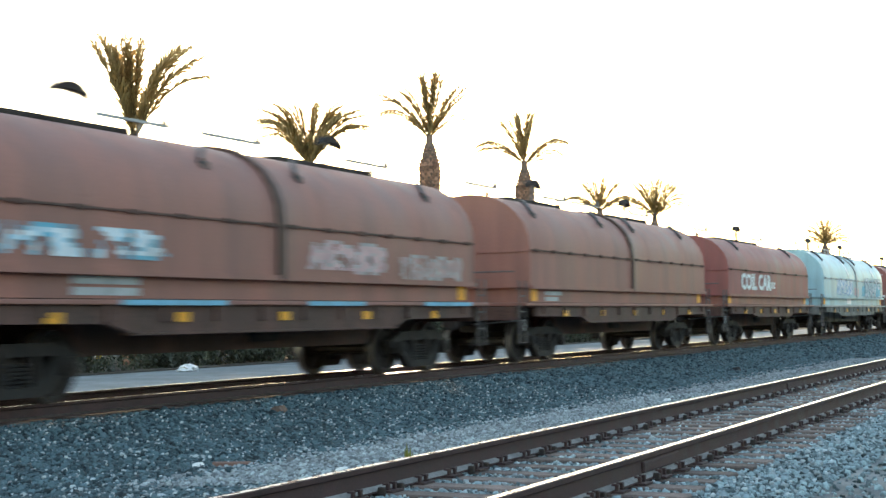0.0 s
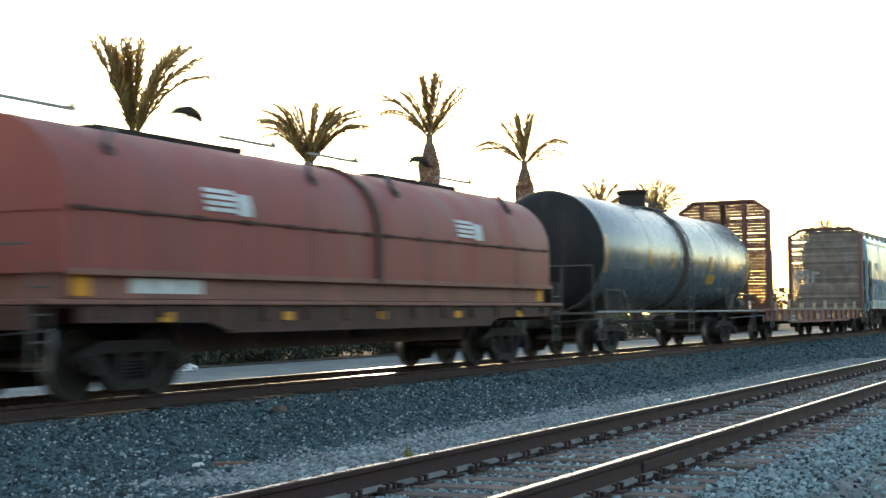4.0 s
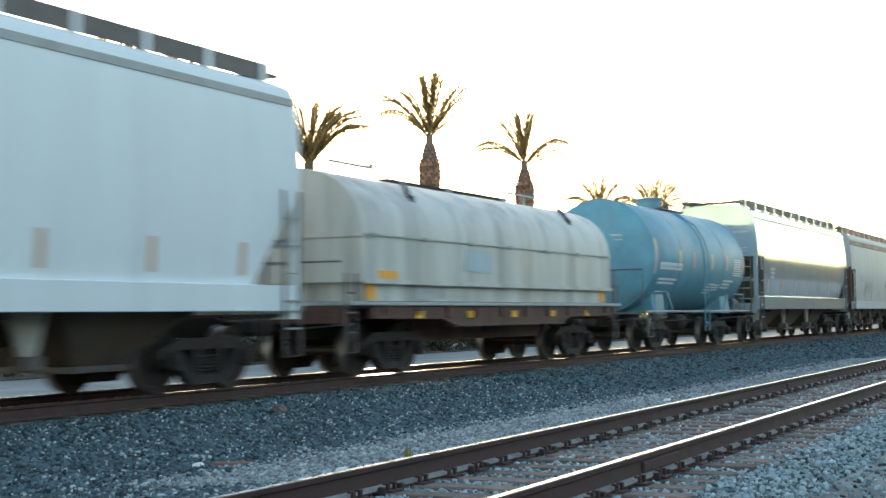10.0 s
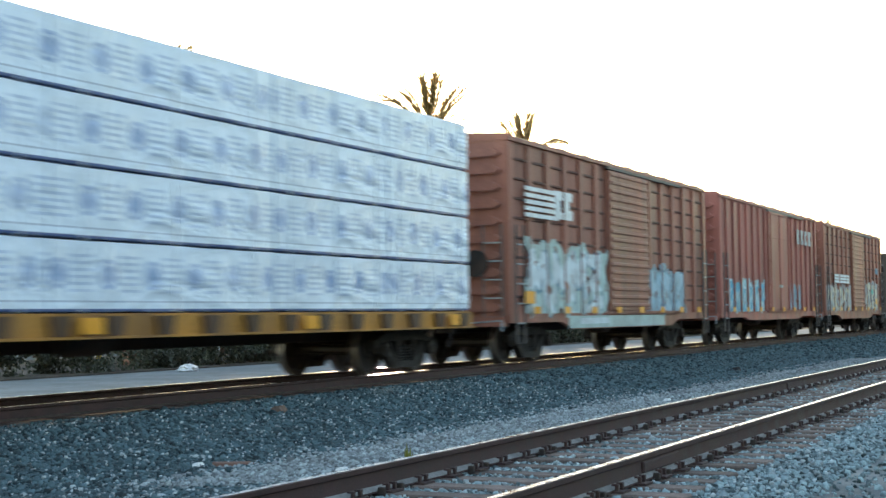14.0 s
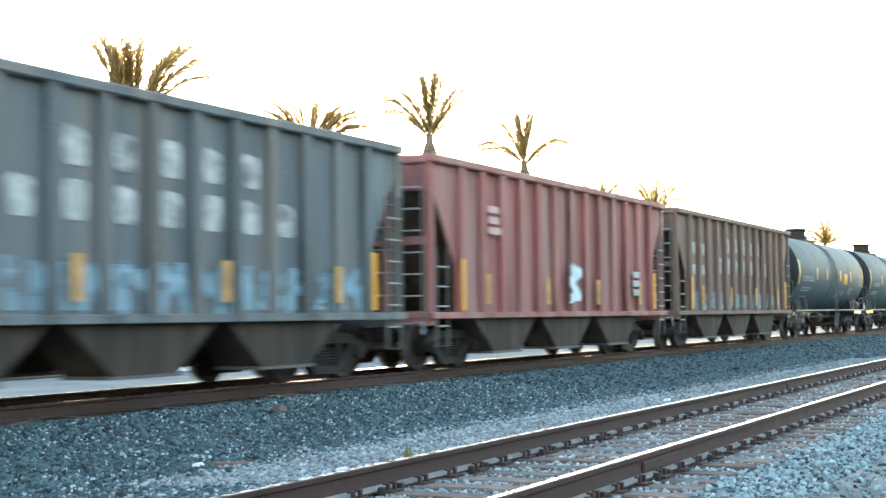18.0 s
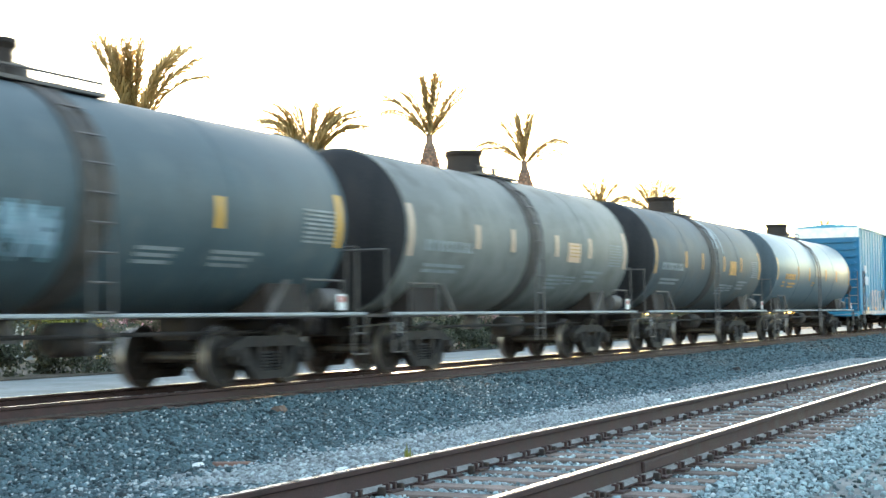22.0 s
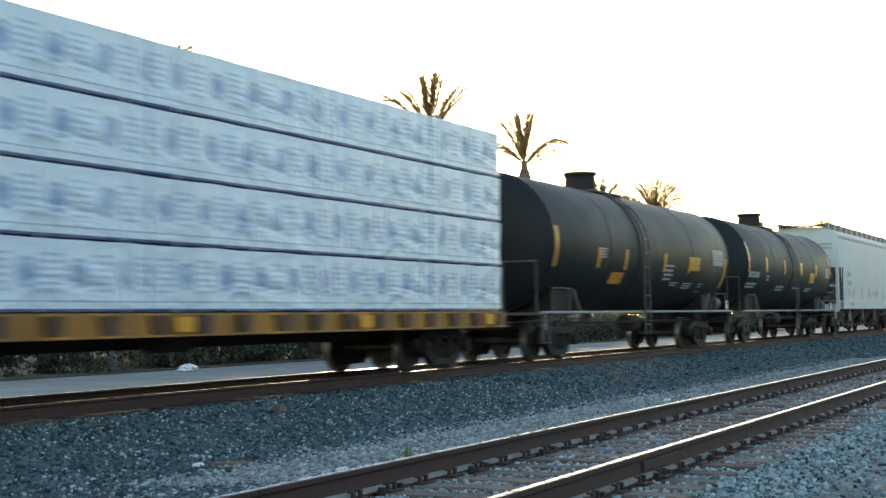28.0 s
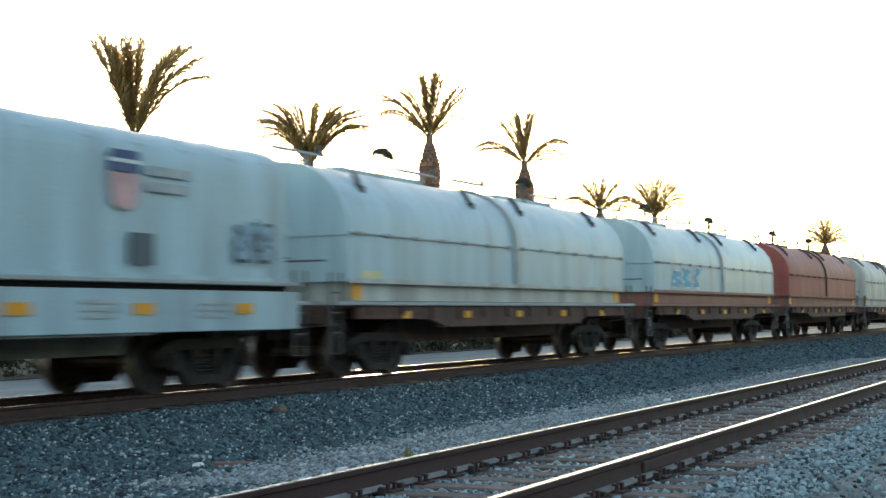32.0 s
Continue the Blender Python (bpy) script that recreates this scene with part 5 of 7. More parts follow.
    if patch:
        for x0, x1, z0, z1 in ((.35, .80, .45, 1.30), (.80, 1.05, .75, 1.36), (.42, .62, -.1, .45), (1.2, 1.32, .3, 1.1)):
            decal("stain", c, strips(mid + x0, mid + x1, zc + z0, zc + z1), surf, patch)
    return c


M_ARM = mat("dark_hinged_steel", (0.075, 0.062, 0.060), 0.65, vary=0.2)
M_SMEAR = mat("thin_pale_smear", (0.23, 0.28, 0.30), 0.6, vary=0.25, scale=4.0, bump=0.0)
M_BAND = mat("grimy_jacket_band", (0.068, 0.056, 0.050), 0.7, vary=0.25, scale=3.0)
M_GREYSTEEL = mat("pale_grey_steel", (0.36, 0.38, 0.38), 0.55, vary=0.12)
M_DULLSTEEL = mat("dull_dark_steel", (0.12, 0.105, 0.10), 0.65, vary=0.2)


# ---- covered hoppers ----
# slope sheets: grime, with the shade of the overhang in the same colour
M_SLOPE = mat("grimy_shaded_slope_sheet", (0.125, 0.098, 0.070), 0.85, vary=0.2, scale=2.0, fine=20.0)


def covered_hopper(s0, length, paint_body, label, bulge=.10, top=4.30, base=1.50, cut=2.95, bays=4, ribs=0, end_cut=1.25, sill_z=1.13, rack=.0, roof_paint=None, panel=None, lift=.0, bay_paint=None, end_paint=None):
    c = start_car("covered_hopper", s0, length, label, "hopper car", 1.75, sill_z=(.70, 1.05))
    w0 = 1.56 if bulge else 1.5

    def width(z):
        return w0 - bulge * ((z - 2.9) / 1.5) ** 2
    levels = 9
    roofline = ((.94, .14), (.72, .27), (.40, .35), (0.0, .38))

    def section(zb):
        left = [(-width(z), z) for z in (zb + (top - zb) * i / (levels - 1) for i in range(levels))]
        roof = [(-width(top) * k, top + h) for k, h in roofline]
        right = [(-y, z) for y, z in (left + roof[:-1])[::-1]]
        return left + roof + right
    bm = bm_new()
    rings = []
    for x, zb in ((0, cut), (.02, cut), (end_cut * .5, (cut + base) / 2 + .12), (end_cut, base), (length - end_cut, base), (length - end_cut * .5, (cut + base) / 2 + .12), (length - .02, cut), (length, cut)):
        rings.append([bm.verts.new((x, y, z)) for y, z in section(zb)])
    k = len(rings[0])
    for a, b in zip(rings, rings[1:]):
        for i in range(k):
            bm.faces.new((a[i], b[i], b[(i + 1) % k], a[(i + 1) % k]))
    bm.faces.new(rings[0])
    bm.faces.new(rings[-1][::-1])
    bmesh.ops.recalc_face_normals(bm, faces=bm.faces)
    # downward faces get the dark slope colour, grime and painted shade together
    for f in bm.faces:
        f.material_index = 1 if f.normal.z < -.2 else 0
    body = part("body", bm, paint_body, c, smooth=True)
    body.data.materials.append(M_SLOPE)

    def surf(z):
        return -width(z)
    thick = .022 if panel else .045
    for s in (-1, 1):
        part("eave", box(bm_new(), .02, length - .02, s * (width(top) + .01) - thick, s * (width(top) + .01) + thick, top - .14 if panel else top - .10, top - .03), panel or (paint_body if bulge else M_DULLSTEEL), body)
        part("side_sill", box(bm_new(), -.02, length + .02, s * 1.52 - .05, s * 1.52 + .05, sill_z, base + .02, .01), paint_body, c)
        for i in range(ribs):
            x = end_cut + .15 + (length - 2 * end_cut - .3) * i / (ribs - 1)
            part("rib", box(bm_new(), x - .10, x + .10, s * (w0 + .03) - .05, s * (w0 + .03) + .05, base, top - .1, .03), paint_body, c)
        if ribs:
            for x0, x1 in ((.12, .62), (length - .62, length - .12)):
                part("rib", box(bm_new(), (x0 + x1) / 2 - .09, (x0 + x1) / 2 + .09, s * (w0 + .03) - .05, s * (w0 + .03) + .05, 3.2, top - .1, .03), paint_body, c)
    # end cages
    for x, s in ((0, 1), (length, -1)):
        for y in (-1.46, 1.46):
            part("corner_post", box(bm_new(), x - .07 + s * .05, x + .07 + s * .05, y - .07, y + .07, sill_z, cut + .1, .015), end_paint or paint_body, c)
        for y in (-.5, .5):
            part("end_post", box(bm_new(), x - .05 + s * .05, x + .05 + s * .05, y - .05, y + .05, 1.1, cut + .1), end_paint or paint_body, c)
        part("end_sill", box(bm_new(), x - .12 + s * .1, x + .12 + s * .1, -1.5, 1.5, sill_z - .12, sill_z + .22), end_paint or paint_body, c)
        part("end_crossbar", box(bm_new(), x - .03 + s * .05, x + .03 + s * .05, -1.45, 1.45, 2.1, 2.2), end_paint or paint_body, c)
        ladder(c, x + s * .32, -1.60, .45, cut, .45, 6, M_GREYSTEEL)
        ladder(c, x - s * .06, -1.1, sill_z, cut, .42, 5, M_GREYSTEEL, "y")
        part("end_slope", prism(bm_new(), ((x + s * .12, cut), (x + s * 2.6, 1.2), (x + s * 2.6, 1.05), (x + s * .12, cut - .12)), "y", -1.38, 1.38), M_SLOPE, c)
        part("platform", box(bm_new(), x - .45 if s > 0 else x - .3, x + .3 if s > 0 else x + .45, -1.3, 1.3, 1.04, 1.09), M_DULLSTEEL, c)
    part("brake_wheel", GEAR["brake_wheel"], None, c, at=pose(-.16, -.3, 2.5))
    # outlet bays below the sill
    span = (length - 2 * end_cut - 1.2) / bays
    for i in range(bays):
        a = end_cut + .6 + i * span
        bm = bm_new()
        lo = [bm.verts.new(q) for q in ((a + span * .36, -.62, .42), (a + span * .64, -.62, .42), (a + span * .64, .62, .42), (a + span * .36, .62, .42))]
        hi = [bm.verts.new(q) for q in ((a, -1.42, base), (a + span, -1.42, base), (a + span, 1.42, base), (a, 1.42, base))]
        bm.faces.new(lo)
        for j in range(4):
            bm.faces.new((lo[j], hi[j], hi[(j + 1) % 4], lo[(j + 1) % 4]))
        bay = part("hopper_bay", bm, M_UNDER, c)
        part("outlet_gate", box(bm_new(), a + span * .32, a + span * .68, -.72, .72, .34, .43, .01), M_DULLSTEEL, bay)
        # pale triangle: the side-lit slope of the bay, lit by its colour
        part("bay_divider", prism(bm_new(), ((a - .55, base), (a + .45, base), (a + .10, .60), (a - .16, .60)), "y", -1.05, -.98), bay_paint or M_BAYSIDE, bay)
        part("gate_rack", box(bm_new(), a - .14, a + .12, -1.15, -.85, .42, .60, .02), M_DULLSTEEL, bay)
    if rack is not None:
        for s in (-1, 1):
            part("running_board", box(bm_new(), .1, length - .1, s * .84 - .22, s * .84 + .22, top + lift + .48, top + lift + .51), M_DULLSTEEL, c)
            part("board_edge", box(bm_new(), .1, length - .1, s * 1.07 - .01, s * 1.07 + .01, top + lift + .29 + rack, top + lift + .54), roof_paint or M_DULLSTEEL, c)
            m = int(length / 1.35)
            for i in range(m):
                x = .3 + (length - .6) * i / (m - 1)
                part("board_bracket", box(bm_new(), x - .06, x + .06, s * 1.0 - .10, s * 1.0 + .1, top + lift + .10, top + lift + .555), paint_body, c)
        for x in (-.02, length + .02):
            part("end_walk", box(bm_new(), x - .3, x + .3, -1.0, 1.0, top + lift + .40, top + lift + .44), M_DULLSTEEL, c)
    n = int(length / 2.2)
    for i in range(n):
        x = end_cut + .3 + (length - 2 * end_cut - .6) * i / (n - 1)
        decal("reflector", c, strips(x - .07, x + .07, base + .15, base + .62), surf, M_PINKISH if bulge else M_ORANGE)
    return c, surf


M_RUSTBAND = mat("thin_rust_stain", (0.44, 0.36, 0.31), 0.7, vary=0.12, scale=1.2, bump=0.0, dirt=(0.42, 0.24, 0.15), dirt_amount=0.62, dirt_scale=0.8)
# lighter bay paint that carries the side light on the slopes
M_BAYSIDE = paint("pale_side_lit_bay", (0.36, 0.355, 0.32), 0.7, (0.24, 0.21, 0.18), 0.3, 0.12)
M_UNDER = paint("dusty_hopper_bay", (0.12, 0.085, 0.062), 0.7, (0.11, 0.09, 0.075), 0.3, 0.15)
M_PINKISH = mat("faded_orange_reflector", (0.62, 0.42, 0.30), 0.5, vary=0.05, bump=0.0)


# ---- open hoppers ----
def open_hopper(s0, length, paint_body, label, top=4.0, base=1.04, ribs=12, bays=3, marks=(0, 1, 2, 3)):
    c = start_car("open_hopper", s0, length, label, "hopper car", 1.75, sill_z=(.70, 1.02))
    cut, low = 1.15, 1.95
    side = ((0.0, top - .1), (length, top - .1), (length, top - .35), (length - cut, low), (length - cut, base), (cut, base), (cut, low), (0.0, top - .35))
    for s in (-1, 1):
        wall = part("side_wall", prism(bm_new(), side, "y", s * 1.45 - .02, s * 1.45 + .02), paint_body, c)
        for i in range(ribs):
            x = cut + .12 + (length - 2 * cut - .24) * i / (ribs - 1)
            a, b = sorted((s * 1.475, s * 1.60))
            part("rib", box(bm_new(), x - .09, x + .09, a, b, base, top - .12, .025), paint_body, wall)
        a, b = sorted((s * 1.40, s * 1.62))
        part("top_chord", box(bm_new(), -.02, length + .02, a, b, top - .14, top, .02), paint_body, c)
        part("side_sill", box(bm_new(), -.1, length + .1, s * 1.52 - .07, s * 1.52 + .07, base - .06, base + .06, .01), paint_body, c)
        for x, q in ((.06, 1), (length - .06, -1)):
            part("corner_post", box(bm_new(), x - .06, x + .06, s * 1.46 - .07, s * 1.46 + .07, base, top - .14, .01), paint_body, c)
    for x, q in ((0, 1), (length, -1)):
        part("end_chord", box(bm_new(), x - .06, x + .06, -1.45, 1.45, top - .16, top, .02), paint_body, c)
        part("end_panel", box(bm_new(), x - .02 + q * .05, x + .02 + q * .05, -1.43, 1.43, top - .65, top - .15), paint_body, c)
        part("slope_sheet", prism(bm_new(), ((x + q * .08, top - .6), (x + q * 3.4, .9), (x + q * 3.4, .84), (x + q * .08, top - .68)), "y", -1.42, 1.42), P_HOPDIRT, c)
        part("end_crossbar", box(bm_new(), x - .05 + q * .06, x + .05 + q * .06, -1.4, 1.4, 2.35, 2.5), paint_body, c)
        part("end_sill", box(bm_new(), x - .15 + q * .1, x + .15 + q * .1, -1.5, 1.5, .86, 1.12), paint_body, c)
        for y in (-.55, .55):
            part("end_post", box(bm_new(), x - .05 + q * .06, x + .05 + q * .06, y - .06, y + .06, 1.1, top - .6), paint_body, c)
        ladder(c, x + q * .36, -1.56, .48, top - .9 if q < 0 else 2.3, .5, 7 if q < 0 else 5, M_GREYSTEEL)
        ladder(c, x - q * .05, -1.15, 1.0, top - .2, .42, 7, M_GREYSTEEL, "y")
        decal("reflector", c, strips(x + q * (cut + .02) - .08, x + q * (cut + .02) + .08, base + .1, 2.1), flat(-1.62), M_ORANGE)
    span = (length - 2 * 1.9) / bays
    for i in range(bays):
        a = 1.9 + i * span
        for s in (-1, 1):
            out = ((a + .1, base - .03), (a + span - .1, base - .03), (a + span * .70, .32), (a + span * .30, .32))
            bay = part("hopper_bay", prism(bm_new(), out, "y", s * 1.05 - .38, s * 1.05 + .38), P_HOPDIRT, c)
            part("outlet_door", box(bm_new(), a + span * .28, a + span * .72, s * 1.05 - .4, s * 1.05 + .4, .27, .315), M_DULLSTEEL, bay)
    part("floor", box(bm_new(), 1.6, length - 1.6, -1.4, 1.4, base + .02, base + .1), P_HOPDIRT, c)
    for i in marks:
        x = cut + 1.2 + (length - 2 * cut - 2.4) * i / 3
        decal("reflector", c, strips(x - .10, x + .10, base + .22, base + .80), flat(-1.61), M_DULLMARK)
    part("brake_wheel", GEAR["brake_wheel"], None, c, at=pose(-.15, -.3, 2.9))
    return c, flat(-1.605)


P_HOPDIRT = paint("sooty_slope_sheet", (0.045, 0.034, 0.028), 0.8, (0.10, 0.075, 0.06), 0.3, 0.2)


# ---- boxcars ----
def boxcar(s0, length, height, paint_body, label, ribs=14, door=(.45, .60), door_style="panel", sill=.82, roof_paint=None, end_top=None, belly=.0, posts="thin", proud=.077, door_paint=None, end_paint=None):
    c = start_car("boxcar", s0, length, label, "boxcar", 2.2, sill_z=(.66, .84))
    eave = height - .16
    d0, d1 = door[0] * length, door[1] * length
    body = part("body", box(bm_new(), .04, length - .04, -1.48, 1.48, 1.0, eave), paint_body, c)
    part("roof", prism(bm_new(), ((-1.56, eave - .06), (-1.56, eave + .02), (-1.4, eave + .08), (0, height), (1.4, eave + .08), (1.56, eave + .02), (1.56, eave - .06)), "x", -.02, length + .02),
         roof_paint or paint_body, c)
    m = int(length / 1.4)
    for i in range(m):
        x = .3 + (length - .6) * i / (m - 1)
        part("roof_rib", prism(bm_new(), ((-1.5, eave + .05), (-1.38, eave + .12), (0, height + .05), (1.38, eave + .12), (1.5, eave + .05)), "x", x - .05, x + .05), roof_paint or paint_body, c)
    wide = .09 if posts == "thin" else .13
    for s in (-1, 1):
        a, b = sorted((s * 1.478, s * (1.478 + proud)))
        for i in range(ribs):
            x = .10 + (length - .20) * i / (ribs - 1)
            if d0 - .1 < x < d1 + .1:
                continue
            part("rib", box(bm_new(), x - wide, x + wide, a, b, 1.02, eave - .08, .025), paint_body, body)
        if posts == "wide":
            for k in range(1, 9):
                z = 1.0 + (eave - 1.0) * k / 9
                for x0, x1 in ((.1, d0 - .2), (d1 + .2, length - .1)):
                    part("panel_joint", box(bm_new(), x0, x1, s * 1.495 - .03, s * 1.495 + .03, z - .028, z + .028, .012), P_JOINT, body)
        out = ((.0, 1.06), (.0, sill + .05), (2.9, sill + .05), (3.6, sill - belly), (length - 3.6, sill - belly), (length - 2.9, sill + .05), (length, sill + .05), (length, 1.06))
        part("side_sill", prism(bm_new(), out, "y", s * 1.50 - .05, s * 1.50 + .05), paint_body, c)
        # the sliding door with its tracks
        a, b = sorted((s * 1.50, s * 1.60))
        dr = part("door", box(bm_new(), d0, d1, a, b, 1.12, eave - .16, .01), door_paint or paint_body, c)
        y0, y1 = sorted((s * 1.60, s * 1.635))
        if door_style == "slats":
            for k in range(17):
                z = 1.2 + (eave - 1.5) * k / 16
                part("door_slat", box(bm_new(), d0 + .06, d1 - .06, y0 - .001, y1 + .02 * (s > 0) - 0, z, z + .10, .02), paint_body, dr)
        else:
            for k in range(5):
                z = 1.12 + (eave - 1.34) * k / 4
                part("door_batten", box(bm_new(), d0, d1, y0, y1, z, z + .07), M_DOORBAR if s < 0 and door_style == "bars" else paint_body, dr)
            for x in (d0 + .04, (d0 + d1) / 2, d1 - .04):
                part("lock_rod", tube(bm_new(), (x, s * 1.65, 1.1), (x, s * 1.65, eave - .2), .028, 5), paint_body if door_style != "bars" else M_DOORBAR, dr)
            part("door_handle", box(bm_new(), (d0 + d1) / 2 - .06, (d0 + d1) / 2 + .3, s * 1.66 - .02, s * 1.66 + .02, 1.9, 2.0), M_GREYSTEEL, dr)
        part("door_track", box(bm_new(), d0 - .3, min(length - .3, d1 + (d1 - d0)), s * 1.56 - .05, s * 1.56 + .05, 1.03, 1.10), paint_body, c)
        part("door_track", box(bm_new(), d0 - .1, min(length - .3, d1 + (d1 - d0)), s * 1.56 - .05, s * 1.56 + .05, eave - .14, eave - .07), M_DULLSTEEL, c)
    for x, q in ((0, -1), (length, 1)):
        a, b = sorted((x - q * .05, x + q * .0))
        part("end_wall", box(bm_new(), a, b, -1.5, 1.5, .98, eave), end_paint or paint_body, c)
        for k in range(10):
            z = 1.18 + (eave - 1.80 if end_top else eave - 1.50) * k / 9
            bm = bm_new()
            prism(bm, ((-1.38, z), (-1.25, z - .07), (1.25, z - .07), (1.38, z), (1.25, z + .10), (-1.25, z + .10)), "x", *sorted((x - q * .01, x + q * .11)))
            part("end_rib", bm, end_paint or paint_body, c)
        if end_top:
            part("end_panel", box(bm_new(), *sorted((x, x + q * .03)), -1.5, 1.5, eave - .45, eave + .02), end_top, c, "white end panel")
        part("end_sill", box(bm_new(), *sorted((x - q * .1, x + q * .12)), -1.45, 1.45, .80, 1.02), paint_body, c)
        ladder(c, x - q * .36, -1.62, .45, 2.9, .42, 6, M_GREYSTEEL)
        ladder(c, x + q * .11, -1.2, 1.0, 2.9, .42, 5, M_GREYSTEEL, "y")
    part("brake_wheel", GEAR["brake_wheel"], None, c, at=pose(-.2, -.85, 2.1))
    for i in range(8):
        x = 1.2 + (length - 2.4) * i / 7
        reflector(c, x, 1.13, flat(-1.645), .34, .15)
    return c, flat(-(1.486 + proud) - .02)


M_DOORBAR = paint("dark_blue_bars", (0.022, 0.06, 0.10), 0.5)


# ---- bulkhead flat car with plank ends ----
def bulkhead_flat(s0, length, label):
    c = start_car("bulkhead_flat_car", s0, length, label, "flat car", 2.0, sill_z=(.55, .95))
    deck = 1.12
    part("deck", box(bm_new(), 0, length, -1.5, 1.5, deck - .08, deck), M_DECK, c, "worn timber deck")
    for s in (-1, 1):
        bm = prism(bm_new(), ((-.2, 1.10), (-.2, .72), (3.0, .70), (4.0, .62), (length - 4.0, .62), (length - 3.0, .70), (length + .2, .72), (length + .2, 1.10)), "y", s * 1.52 - .04, s * 1.52 + .04)
        sill = part("side_sill", bm, P_BROWN, c, "rusty brown side sill")
        part("flange", box(bm_new(), -.2, length + .2, s * 1.54 - .09, s * 1.54 + .09, 1.10, 1.15), M_DECK if s < 0 else P_BROWN, sill)
        for i in range(16):
            x = .9 + (length - 1.8) * i / 15
            part("stake_pocket", box(bm_new(), x - .09, x + .09, s * 1.6 - .04, s * 1.6 + .04, .72, 1.09, .01), P_BROWN, sill)
    for i in range(8):
        x = 1.6 + (length - 3.0) * i / 7
        part("stake", box(bm_new(), x - .08, x + .08, -1.47, -1.37, deck, deck + .26 + .10 * (i % 3 == 1), .01), M_STAKE, c, "short pale timber stake")
    for i in range(6):
        reflector(c, 1.2 + (length - 2.4) * i / 5, .86, flat(-1.645), .36, .2, M_REFYEL)
    bars(c, 3.0, .92, flat(-1.57), (1.6, 1.6), .1, M_DIM)
    bars(c, 8.0, .95, flat(-1.57), (1.1,), .22, M_DIM)
    for x, w, z in ((5.2, .5, .84), (10.6, .8, .90), (12.4, .5, .98), (14.2, .7, .86), (16.0, .6, .96), (1.9, .45, .9)):
        decal("scuff", c, strips(x, x + w, z - .12, z), flat(-1.57), M_DIM)
    for y0, y1, z0, z1 in ((1.28, 1.46, 2.32, 3.05), (1.16, 1.28, 2.65, 2.98), (1.04, 1.16, 2.65, 2.98), (.86, 1.04, 2.32, 3.05), (.58, .74, 2.38, 2.95), (.34, .58, 2.80, 2.92)):
        part("chalk_mark", box(bm_new(), length - .247, length - .243, y0, y1, z0, z1), M_CHALKMARK, c)
    for x, q in ((0.0, 1), (length, -1)):
        b = part("bulkhead", box(bm_new(), *sorted((x, x + q * .10)), -.08, .08, deck, 4.86), P_BULK, c, "tall timber bulkhead")
        far = 1.58 if q > 0 else 1.76
        for y in (-1.56, far - .02):
            part("post", box(bm_new(), *sorted((x - q * .02, x + q * .3)), y - .08, y + .08, .9, 4.62, .02), P_BULK, b)
        for y in (-.75, 0, .75):
            part("post", box(bm_new(), *sorted((x, x + q * .16)), y - .08, y + .08, deck, 4.9, .02), P_BULK, b)
        n = 34
        g = random.Random(int(length + q))
        for k in range(n):
            z = deck + .02 + (4.92 - deck) * k / n
            h = (4.92 - deck) / n - g.uniform(.003, .009)
            half = 1.58 if z < 4.5 else 1.58 - (z - 4.5) * 1.1
            wood = M_PLANK if q < 0 else M_PLANKRED
            out_ = g.uniform(-.012, .014)
            xs = sorted((x + q * .17, x + q * (.225 + out_)))
            if q < 0 and k in (19, 23, 25, 28, 30, 31, 32):
                # shrunken far ends leave slots
                cut_ = half - g.choice((.30, .34, .36, .42, .80))
                part("plank", box(bm_new(), *xs, -half, cut_, z, z + h, .004), wood, b)
                part("plank", box(bm_new(), *xs, cut_ + .004, half + .18, z, z + h - g.uniform(.035, .075), .004), wood, b)
            elif q > 0 and k in (18, 21, 23, 28):
                part("plank", box(bm_new(), *xs, -half, -.25, z, z + h - g.uniform(.010, .032), .004), wood, b)
                part("plank", box(bm_new(), *xs, -.246, half, z, z + h, .004), wood, b)
            else:
                part("plank", box(bm_new(), *xs, -half, half + (.18 if q < 0 else 0), z, z + h, .004), wood, b)
        part("cap", prism(bm_new(), ((-1.64, 4.52), (-1.64, 4.62), (-1.1, 5.0), (1.1, 5.0), (far + .06, 4.62), (far + .06, 4.52), (1.05, 4.92), (-1.05, 4.92)), "x", *sorted((x, x + q * .3))), P_BULK, b)
        ladder(c, x + q * .25, -1.62, .5, 3.2, .4, 6, M_GREYSTEEL)
        decal("reflector", c, strips(x + q * .15 - .12, x + q * .15 + .12, 1.35, 1.65), flat(-1.605), M_REFYEL)
    return c


P_BULK = paint("weathered_bulkhead_steel", (0.20, 0.085, 0.068), 0.65, (0.11, 0.06, 0.05), 0.35, 0.2)
M_DECK = mat("sun_bleached_deck_plank", (0.40, 0.30, 0.23), 0.85, vary=0.2, scale=3.0, fine=30.0, bump=0.4)
M_PLANKRED = mat("red_brown_bulkhead_plank", (0.20, 0.085, 0.065), 0.8, vary=0.18, scale=2.0, fine=30.0, bump=0.4, obj_vary=0.2)
M_CHALKMARK = mat("faded_white_chalk", (0.30, 0.27, 0.26), 0.9, vary=0.3, scale=8.0, bump=0.0)
M_STAKE = mat("pale_timber_stake", (0.45, 0.34, 0.25), 0.85, vary=0.15)


